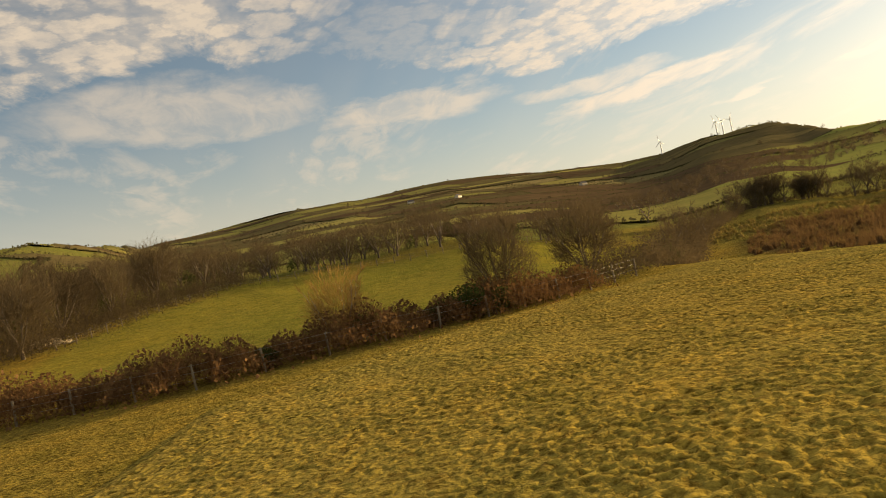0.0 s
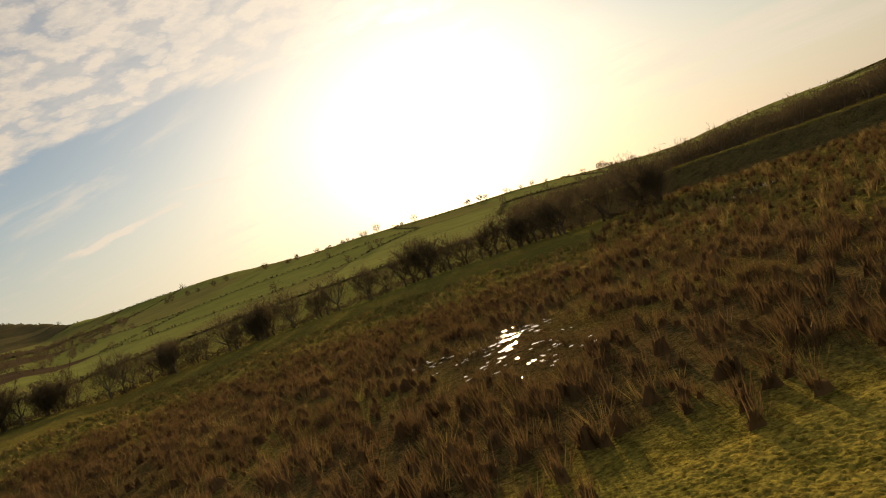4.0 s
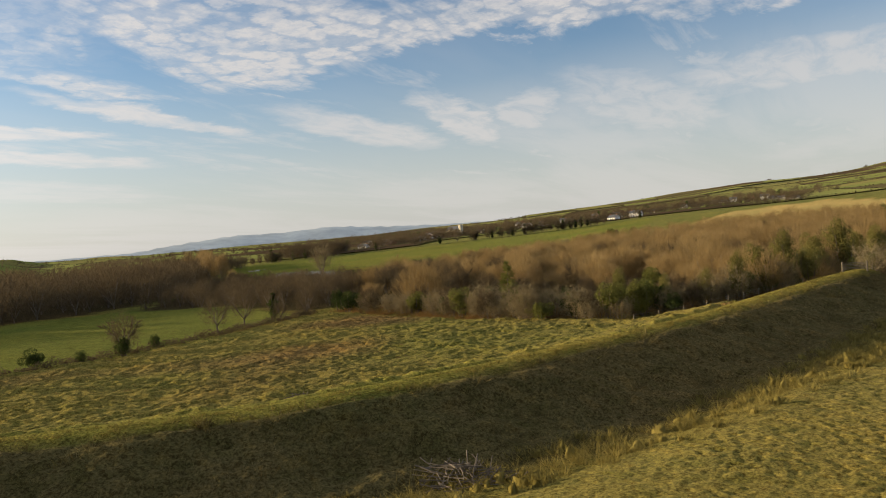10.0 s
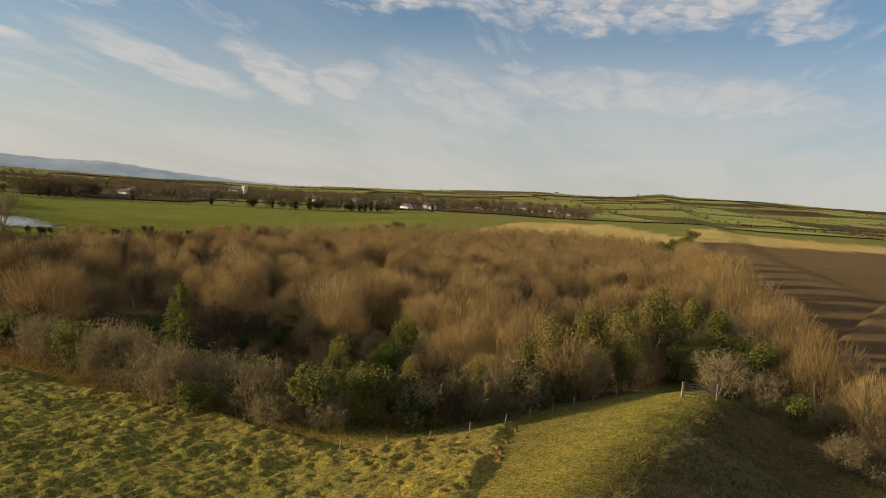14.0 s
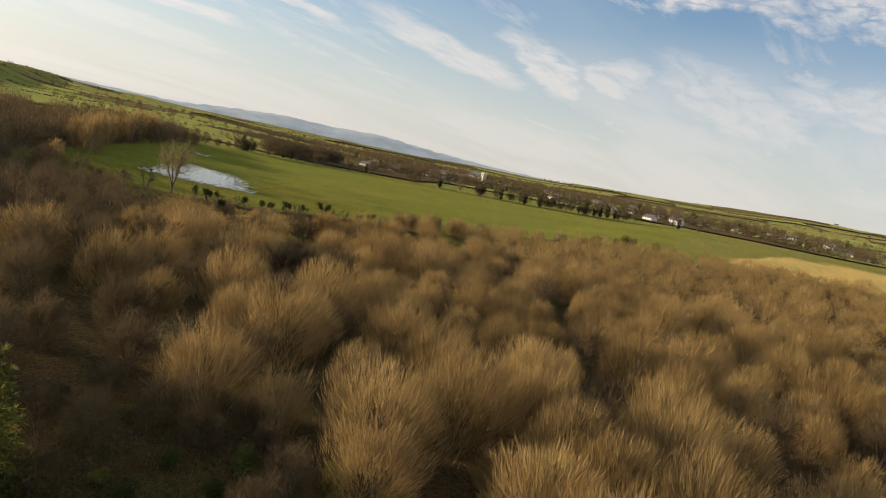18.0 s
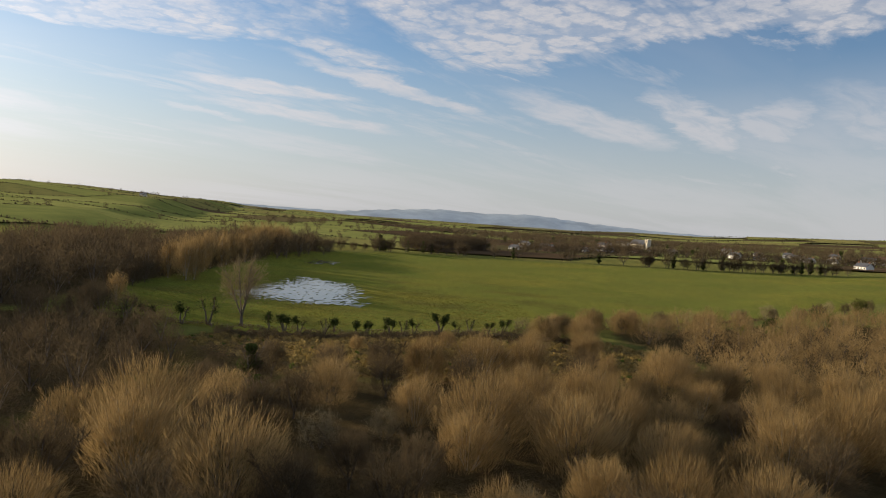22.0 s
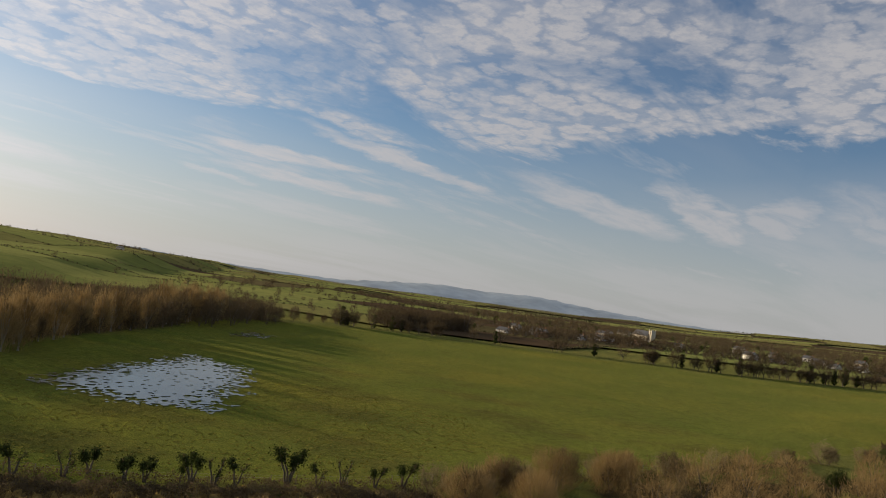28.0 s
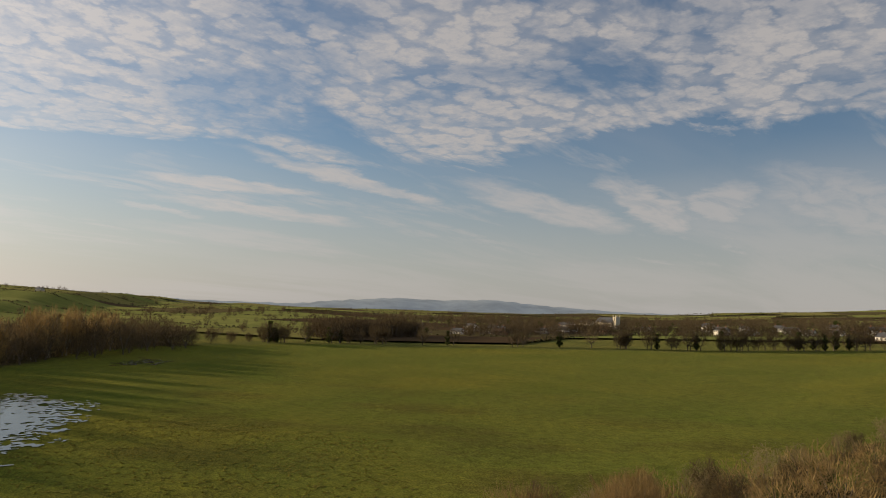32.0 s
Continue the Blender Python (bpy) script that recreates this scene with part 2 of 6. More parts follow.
def bumped(nt, b, height, strength, distance):
    n = nt.nodes.new("ShaderNodeBump")
    n.inputs["Strength"].default_value, n.inputs["Distance"].default_value = strength, distance
    nt.links.new(height, n.inputs["Height"])
    nt.links.new(n.outputs[0], b.inputs["Normal"])


def stalks(name, dark, mid, light, through=0.35, patch=0.09, blend=0.35):
    """Twigs, leaves and blades: each island its own tint, each plant its own shade, broad patches over the place."""
    m, nt, b = shader(name, 0.9, 0.0)
    g = nt.nodes.new("ShaderNodeNewGeometry")
    tint = ramp_of(nt, g.outputs["Random Per Island"], [(0.0, dark), (0.55, mid), (1.0, light)])
    own = nt.nodes.new("ShaderNodeObjectInfo").outputs["Random"]
    tint = mixed(nt, 0.45, tint, ramp_of(nt, own, [(0.0, dark), (0.5, mid), (1.0, light)]))
    place = noise_of(nt, patch, 3.0, 0.6, g.outputs["Position"])
    tint = mixed(nt, blend, tint, ramp_of(nt, place, [(0.3, dark), (0.5, mid), (0.7, light)]))
    nt.links.new(tint, b.inputs["Base Color"])
    if through:
        t = nt.nodes.new("ShaderNodeBsdfTranslucent")
        nt.links.new(tint, t.inputs["Color"])
        mx = nt.nodes.new("ShaderNodeMixShader")
        mx.inputs[0].default_value = through
        nt.links.new(b.outputs[0], mx.inputs[1])
        nt.links.new(t.outputs[0], mx.inputs[2])
        nt.links.new(mx.outputs[0], nt.nodes["Material Output"].inputs["Surface"])
    return m


def grainy(name, a, c, scale, rough=0.8, bump=0.4, dist=0.02, spec=0.3, metal=0.0):
    m, nt, b = shader(name, rough, spec)
    fine, broad = noise_of(nt, scale, 6.0, 0.65), noise_of(nt, scale * 0.09, 3.0, 0.5)
    col = mixed(nt, 0.5, ramp_of(nt, fine, [(0.3, a), (0.7, c)]), ramp_of(nt, broad, [(0.35, a), (0.65, c)]))
    nt.links.new(col, b.inputs["Base Color"])
    b.inputs["Metallic"].default_value = metal
    bumped(nt, b, fine, bump, dist)
    return m


M = {}
M["willow"] = stalks("willow_twigs", (0.12, 0.082, 0.036), (0.28, 0.192, 0.084), (0.50, 0.365, 0.17))
M["brown"] = stalks("brown_twigs", (0.06, 0.046, 0.029), (0.11, 0.082, 0.048), (0.185, 0.142, 0.082))
M["grey"] = stalks("grey_twigs", (0.15, 0.12, 0.066), (0.255, 0.20, 0.11), (0.39, 0.32, 0.18))
M["gold"] = stalks("golden_twigs", (0.26, 0.15, 0.045), (0.38, 0.23, 0.07), (0.50, 0.33, 0.12))
M["far_hedge"] = stalks("far_hedge_twigs", (0.085, 0.08, 0.04), (0.12, 0.11, 0.055), (0.17, 0.155, 0.075))
M["ivy"] = stalks("ivy_leaves", (0.024, 0.036, 0.012), (0.055, 0.072, 0.022), (0.105, 0.125, 0.038))
M["olive"] = stalks("olive_leaves", (0.07, 0.075, 0.02), (0.155, 0.155, 0.042), (0.27, 0.26, 0.075))
M["holly"] = stalks("holly_leaves", (0.085, 0.083, 0.025), (0.19, 0.172, 0.052), (0.29, 0.255, 0.08))
M["needle"] = stalks("conifer_needles", (0.02, 0.035, 0.015), (0.04, 0.06, 0.025), (0.075, 0.10, 0.04))
M["bramble"] = stalks("bramble_leaves", (0.09, 0.05, 0.026), (0.185, 0.10, 0.048), (0.31, 0.19, 0.085), patch=0.4)
M["bracken"] = stalks("bracken_fronds", (0.11, 0.06, 0.025), (0.22, 0.125, 0.045), (0.34, 0.22, 0.09))
M["rush"] = stalks("rush_blades", (0.06, 0.036, 0.017), (0.13, 0.077, 0.035), (0.27, 0.17, 0.08))
M["dry_grass"] = stalks("dry_grass_blades", (0.11, 0.09, 0.026), (0.21, 0.168, 0.045), (0.35, 0.28, 0.09), 0.2, 1.2)
M["field_green"] = stalks("field_grass_tussocks", (0.13, 0.12, 0.026), (0.215, 0.19, 0.042), (0.33, 0.28, 0.075), 0.15)
M["fox"] = stalks("foxy_grass_tussocks", (0.14, 0.092, 0.034), (0.245, 0.165, 0.06), (0.38, 0.27, 0.11), 0.15)
M["tawny"] = stalks("tawny_grass_blades", (0.15, 0.11, 0.036), (0.27, 0.195, 0.06), (0.42, 0.31, 0.12))
M["green_grass"] = stalks("green_grass_blades", (0.05, 0.075, 0.014), (0.09, 0.13, 0.022), (0.15, 0.19, 0.04))
# dead weeds of the west slope, toned darker to carry its shade
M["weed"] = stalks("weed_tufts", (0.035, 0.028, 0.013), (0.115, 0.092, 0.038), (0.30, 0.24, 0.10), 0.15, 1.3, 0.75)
M["bark"] = grainy("bark", (0.07, 0.055, 0.04), (0.19, 0.155, 0.115), 9.0, 0.9, 0.6, 0.03)
M["pale_bark"] = grainy("pale_bark", (0.20, 0.17, 0.12), (0.42, 0.37, 0.29), 9.0, 0.9, 0.5, 0.03)
M["post"] = grainy("weathered_post", (0.12, 0.095, 0.065), (0.30, 0.25, 0.18), 14.0, 0.9, 0.4, 0.01)
M["log"] = grainy("cut_log", (0.25, 0.19, 0.11), (0.52, 0.43, 0.28), 12.0, 0.85, 0.4, 0.01)
M["wire"] = grainy("galvanised_wire", (0.25, 0.25, 0.25), (0.4, 0.4, 0.4), 20.0, 0.5, 0.1, 0.001, 0.5, 0.8)
M["render_white"] = grainy("white_render", (0.62, 0.60, 0.55), (0.82, 0.80, 0.76), 1.2, 0.85, 0.1, 0.01)
M["render_cream"] = grainy("cream_render", (0.48, 0.42, 0.32), (0.64, 0.58, 0.46), 1.2, 0.85, 0.1, 0.01)
M["brick"] = grainy("red_brick", (0.22, 0.10, 0.06), (0.34, 0.17, 0.10), 3.0, 0.9, 0.2, 0.01)
M["slate"] = grainy("slate_roof", (0.05, 0.052, 0.06), (0.11, 0.112, 0.12), 2.2, 0.6, 0.3, 0.02)
M["tile"] = grainy("brown_tile_roof", (0.12, 0.06, 0.04), (0.20, 0.11, 0.07), 2.2, 0.7, 0.3, 0.02)
M["pane"] = grainy("dark_window", (0.02, 0.025, 0.03), (0.05, 0.055, 0.06), 1.0, 0.15, 0.0, 0.001, 0.5)
M["steel"] = grainy("white_painted_steel", (0.62, 0.62, 0.62), (0.75, 0.75, 0.74), 0.5, 0.4, 0.02, 0.01)
M["plastic"] = grainy("white_plastic", (0.7, 0.7, 0.68), (0.85, 0.85, 0.83), 6.0, 0.5, 0.3, 0.02)


def water_material():
    m, nt, b = shader("flood_water", 0.06, 0.5)
    g = nt.nodes.new("ShaderNodeNewGeometry")
    mud = noise_of(nt, 0.5, 4.0, 0.6, g.outputs["Position"])
    nt.links.new(ramp_of(nt, mud, [(0.35, (0.035, 0.035, 0.025)), (0.7, (0.09, 0.085, 0.06))]), b.inputs["Base Color"])
    b.inputs["IOR"].default_value = 1.33
    bumped(nt, b, noise_of(nt, 2.2, 3.0, 0.6, g.outputs["Position"]), 0.35, 0.05)
    return m


def ground_material(name, relief, contrast):
    """Turf and soil: the cover colours, grain at three sizes, tufted relief with shade painted in its hollows."""
    m, nt, b = shader(name, 1.0, 0.0)
    b.inputs["Sheen Weight"].default_value, b.inputs["Sheen Roughness"].default_value = 0.05, 0.45
    b.inputs["Sheen Tint"].default_value = (1.0, 0.88, 0.5, 1)
    g = nt.nodes.new("ShaderNodeNewGeometry")
    pos = g.outputs["Position"]
    cov = nt.nodes.new("ShaderNodeAttribute")
    cov.attribute_name = "cover"
    rgb = cov.outputs["Color"]
    rough = cov.outputs["Alpha"]
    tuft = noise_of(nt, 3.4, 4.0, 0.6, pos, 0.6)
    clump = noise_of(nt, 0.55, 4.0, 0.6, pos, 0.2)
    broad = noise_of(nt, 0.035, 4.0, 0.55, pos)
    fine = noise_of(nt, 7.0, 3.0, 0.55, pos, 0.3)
    # hollows of the relief shaded in the colour, humps lightened
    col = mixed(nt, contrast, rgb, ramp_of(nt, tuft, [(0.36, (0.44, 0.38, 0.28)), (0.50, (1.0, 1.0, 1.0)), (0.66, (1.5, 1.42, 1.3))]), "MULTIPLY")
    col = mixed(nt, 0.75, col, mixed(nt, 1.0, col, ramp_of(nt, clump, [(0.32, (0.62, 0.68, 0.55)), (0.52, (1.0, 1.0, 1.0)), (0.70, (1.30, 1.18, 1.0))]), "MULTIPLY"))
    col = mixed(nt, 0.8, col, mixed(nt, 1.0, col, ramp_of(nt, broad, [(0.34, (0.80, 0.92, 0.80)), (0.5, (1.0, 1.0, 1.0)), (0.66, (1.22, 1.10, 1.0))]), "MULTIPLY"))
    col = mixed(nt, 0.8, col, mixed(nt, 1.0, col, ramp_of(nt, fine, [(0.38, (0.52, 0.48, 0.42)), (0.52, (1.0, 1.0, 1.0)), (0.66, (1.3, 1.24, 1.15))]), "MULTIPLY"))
    nt.links.new(col, b.inputs["Base Color"])
    hgt = 0.0
    for wave, tall in ((fine, 0.13), (tuft, 0.12), (clump, 0.17)):
        part_of = nt.nodes.new("ShaderNodeMath")
        part_of.operation = "MULTIPLY_ADD"
        part_of.inputs[1].default_value = tall * relief
        nt.links.new(wave, part_of.inputs[0])
        if hgt:
            nt.links.new(hgt, part_of.inputs[2])
        else:
            part_of.inputs[2].default_value = 0.0
        hgt = part_of.outputs[0]
    n = nt.nodes.new("ShaderNodeBump")
    n.inputs["Distance"].default_value = 1.0
    nt.links.new(rough, n.inputs["Strength"])
    nt.links.new(hgt, n.inputs["Height"])
    nt.links.new(n.outputs[0], b.inputs["Normal"])
    return m


M["water"] = water_material()
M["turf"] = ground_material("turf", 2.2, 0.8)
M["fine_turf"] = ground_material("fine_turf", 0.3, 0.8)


# ---- the lie of the land ----
# bearing, elevation and distance of the skyline, steepness of the slope below it
RIDGES = [(-180, 2.45, 2500, 1.8), (-171, 2.5, 2500, 1.8), (-150, 2.3, 2500, 1.8), (-100, 2.5, 2200, 1.6), (-60, 4.0, 1200, 1.5), (-40, 6.6, 700, 1.5), (-30, 7.4, 650, 1.5),
          (-24, 7.4, 700, 1.5), (-20, 6.8, 900, 1.4), (-15.5, 6.05, 1700, 1.3), (-9, 6.5, 2200, 1.3), (-4, 6.95, 2200, 1.3), (8, 6.95, 2200, 1.3), (14, 6.4, 2200, 1.35), (22, 5.5, 2000, 1.5),
          (25, 5.45, 1900, 1.5), (28, 6.05, 1800, 1.5), (32.5, 6.05, 1700, 1.6), (34.5, 5.3, 1400, 1.8), (36.5, 4.6, 1100, 1.9), (40, 4.3, 1000, 1.9), (47, 4.15, 900, 2.0), (54, 3.45, 800, 2.1),
          (58, 3.35, 750, 2.1), (64, 2.75, 750, 2.1), (71, 2.05, 750, 2.1), (80, 1.0, 900, 2.0), (84, 0.45, 1200, 2.0), (92, 0.6, 1700, 2.0), (97, 0.75, 1650, 2.0), (101, 0.98, 1560, 2.0), (105.4, 1.22, 1509, 2.0), (109, 1.08, 1417, 2.0), (112.7, 0.95, 1322, 2.0), (114.5, 0.85, 1270, 2.0), (117.5, 0.15, 2400, 2.0), (125, 0.1, 3200, 2.0), (140, 0.3, 3000, 2.0),
          (150, 0.7, 2900, 2.0), (158, 1.15, 2700, 1.8), (164, 1.6, 2600, 1.7), (168, 1.85, 2500, 1.7), (172, 1.95, 2500, 1.6), (176, 2.25, 2500, 1.6), (178.5, 2.6, 2500, 1.7), (180, 2.45, 2500, 1.8)]
AZ, RIDGE_EL, RIDGE_AT, RIDGE_POW = zip(*RIDGES)
# far hills: x, y, height, half width across, half depth
HILLS = [(2560, 60, 14, 420, 250)]
DIKE = [(176, 72), (165, 50), (150, 24), (134, 2), (119, -13), (106, -27), (97, -42), (91, -58), (87, -75), (83, -92), (79, -106), (76, -114)]


def step(a, b, v):
    u = np.clip((v - a) / (b - a), 0, 1)
    return u * u * (3 - 2 * u)


def along(line, x, y):
    """Distance to a polyline, its side (+ to the left of its way) and the length run along it."""
    best = np.full(np.shape(x), 1e9)
    side, run = np.zeros(np.shape(x)), np.zeros(np.shape(x))
    gone = 0.0
    for (ax, ay), (bx, by) in zip(line, line[1:]):
        dx, dy = bx - ax, by - ay
        ln = math.hypot(dx, dy)
        u = np.clip(((x - ax) * dx + (y - ay) * dy) / ln**2, 0, 1)
        d = np.hypot(x - ax - u * dx, y - ay - u * dy)
        s = dx * (y - ay) - dy * (x - ax)
        near = d < best
        side, run, best = np.where(near, s, side), np.where(near, gone + u * ln, run), np.where(near, d, best)
        gone += ln
    return best, np.sign(side), run


def rolling(x, y, size, seed=0.0):
    """A few crossing waves: soft unevenness of the ground, between -1 and 1."""
    return (np.sin(x / size * 1.00 + y / size * 0.43 + seed) + np.sin(-x / size * 0.61 + y / size * 1.13 + 1.7 + seed * 2)
            + np.sin(x / size * 1.83 - y / size * 1.31 + 0.4 + seed * 3) * 0.6) / 2.6


def land(x, y):
    """Height of the ground in metres."""
    x, y = np.asarray(x, float), np.asarray(y, float)
    # the valley floor: high pasture in the west, marsh, low fields
    west = 7.0 + 0.018 * (np.clip(y, -60, 130) - 20) + 0.3 * rolling(x, y, 14)
    marsh = 5.5 + 0.15 * rolling(x, y, 7)
    low = 4.2 + 0.25 * rolling(x, y, 22)
    edge = 28 + 3 * np.sin(y / 17)
    z = west + (marsh - west) * step(edge - 8, edge + 9, x) * step(-60, 10, y)
    z = z + (5.9 - z) * step(20, -30, y) * step(10, 40, x)
    d, side, _ = along(DIKE, x, y)
    z = z + (7.15 - z) * step(24, 42, x) * step(22, 8, y) * step(-80, -38, y) * np.where(side < 0, step(np.interp(y, [-60, -20, 10], [8, 11, 18]), np.interp(y, [-60, -20, 10], [15, 24, 42]), d), 0)
    beyond = step(-3, 8, d * side) * step(200, 150, y)
    z = z + (low - z) * beyond
    z = z + (low - z) * step(-95, -150, y) * step(60, 95, x + 0.1 * (y + 100))
    # wet field in the south-east, rising southwards
    z = z + (3.15 - z) * step(235, 262, x + 0.12 * (y + 240)) * step(-60, -160, y)
    z = z + 7.5 * step(-400, -720, y)
    # ploughed rise west of the wood
    z = z + 3.5 * step(-120, -330, y) * step(95, 20, x) * step(-900, -500, y)
    # dike: flat crest, long shaded slope to the west, ditch at its foot
    crest = 9.05 + 0.25 * rolling(x, y, 9)
    lin = np.clip((9.2 - d) / 8.3, 0, 1) ** 1.1
    prof = np.where(side > 0, np.clip(1 - (d - 1.4) / 21.0, 0, 1) ** 1.5, lin)
    z = z + (crest - z) * prof * (d < 24)
    z = z + 0.38 * rolling(x, y, 1.45, 0.9) * (side < 0) * step(0.8, 3.0, d) * step(13, 9, d)
    z = z - 0.7 * np.exp(-((d - 13.5) / 2.2) ** 2) * (side < 0) * step(4, 22, y)
    # the hills round the valley
    ox, oy = x - 20, y - 20
    r, az = np.hypot(ox, oy), np.degrees(np.arctan2(ox, oy))
    el, at, pw = np.interp(az, AZ, RIDGE_EL), np.interp(az, AZ, RIDGE_AT), np.interp(az, AZ, RIDGE_POW)
    u = r / at
    rise = np.where(u < 1, np.minimum(u, 1) ** pw, 1 - 0.18 * (u - 1))
    near = step(40, 130, r)
    z = z + at * np.tan(np.radians(el)) * np.maximum(rise, 0.2 * (u >= 1)) * near
    z = z + step(250, 900, r) * 2.5 * rolling(x, y, 95, 1.0) * (1 + r / 2500)
    for hx, hy, h, wa, wd in HILLS:
        k = math.hypot(hx, hy)
        a, b = (x - hx) * hx / k + (y - hy) * hy / k, (x - hx) * -hy / k + (y - hy) * hx / k
        z = z + h * np.exp(-((a / wd) ** 2 + (b / wa) ** 2))
    return z


def ground_at(x, y):
    return float(land(x, y))


# ---- ground ----
def inside(poly, x, y):
    x, y = np.asarray(x, float), np.asarray(y, float)
    odd = np.zeros(x.shape, bool)
    for (ax, ay), (bx, by) in zip(poly, poly[1:] + poly[:1]):
        hit = (ay > y) != (by > y)
        if by != ay:
            odd ^= hit & (x < (bx - ax) * (y - ay) / (by - ay) + ax)
    return odd


def feathered(poly, x, y, soft=2.5):
    """1 inside the polygon, 0 outside, with an uneven edge a few metres wide."""
    d = along(poly + poly[:1], x, y)[0]
    s = np.where(inside(poly, x, y), d, -d) + soft * 0.8 * rolling(x, y, 2.3, 0.7) + soft * 0.6 * rolling(x, y, 5.1)
    return step(-soft, soft, s)


MARSH = [(50, 22), (45, 31), (42, 38), (39, 45), (40, 60), (42, 74), (50, 92), (66, 106), (82, 104), (92, 92), (93, 74), (95, 60), (84, 44), (72, 33), (60, 26)]
WOOD = [(80, -132), (92, -114), (108, -106), (124, -106), (142, -112), (162, -118), (182, -126), (205, -152), (219, -180), (226, -200), (213, -222),
        (201, -243), (191, -262), (193, -277), (222, -286), (238, -300), (234, -340), (216, -400), (184, -465), (139, -500), (84, -462), (72, -300), (72, -200)]
MID = [(182, -108), (222, -122), (262, -122), (285, -150), (304, -180), (284, -196), (262, -196), (236, -190), (208, -152), (186, -126)]
LEFT_WOOD = [(234, -4), (243, -16), (252, -60), (266, -100), (288, -150), (314, -182), (352, -217), (400, -258), (452, -306), (512, -388), (560, -400),
             (560, -330), (470, -215), (410, -140), (350, -60), (300, 20), (262, 34)]
NORTH_WOOD = [(234, -4), (228, 36), (222, 72), (214, 100), (240, 112), (266, 84), (284, 44), (262, 34)]
FLOOD_FIELD = [(272, -206), (256, -234), (247, -262), (243, -300), (240, -380), (236, -530), (262, -668), (375, -568), (468, -500), (531, -440), (515, -346), (452, -306), (352, -217), (310, -186)]
FIELD_E = [(112, -20), (135, -2), (155, 20), (174, 26), (190, 10), (176, -29), (172, -58), (176, -108), (137, -100), (118, -100), (104, -96), (92, -108), (90, -80), (98, -45)]
FIELD_D = [(176, -29), (214, -15), (240, -8), (252, -60), (266, -100), (262, -122), (222, -122), (182, -108), (172, -58)]
STRIP = [(262, -198), (268, -206), (254, -232), (244, -262), (226, -284), (195, -276), (191, -258), (205, -236), (215, -216), (228, -200), (246, -198)]
PLOUGH = [(62, -150), (66, -215), (68, -330), (60, -520), (-160, -640), (-160, -150)]
STUBBLE = [(86, -470), (139, -508), (184, -478), (196, -500), (186, -600), (120, -640), (66, -560)]
FIELD_N = [(-30, 50), (-8, 42), (6, 46), (16, 54), (30, 74), (46, 104), (40, 130), (24, 131), (9, 129), (-8, 135), (-19, 130), (-28, 113), (-34, 92)]
POOL = [(324, -234), (338, -246), (374, -288), (346, -294), (322, -282), (293, -261), (304, -247)]
POOL_FAR = [(436, -326), (458, -336), (470, -350), (450, -352), (436, -342)]
CLEARING = [(110, -114), (126, -112), (143, -118), (147, -129), (137, -137), (122, -134), (112, -128)]


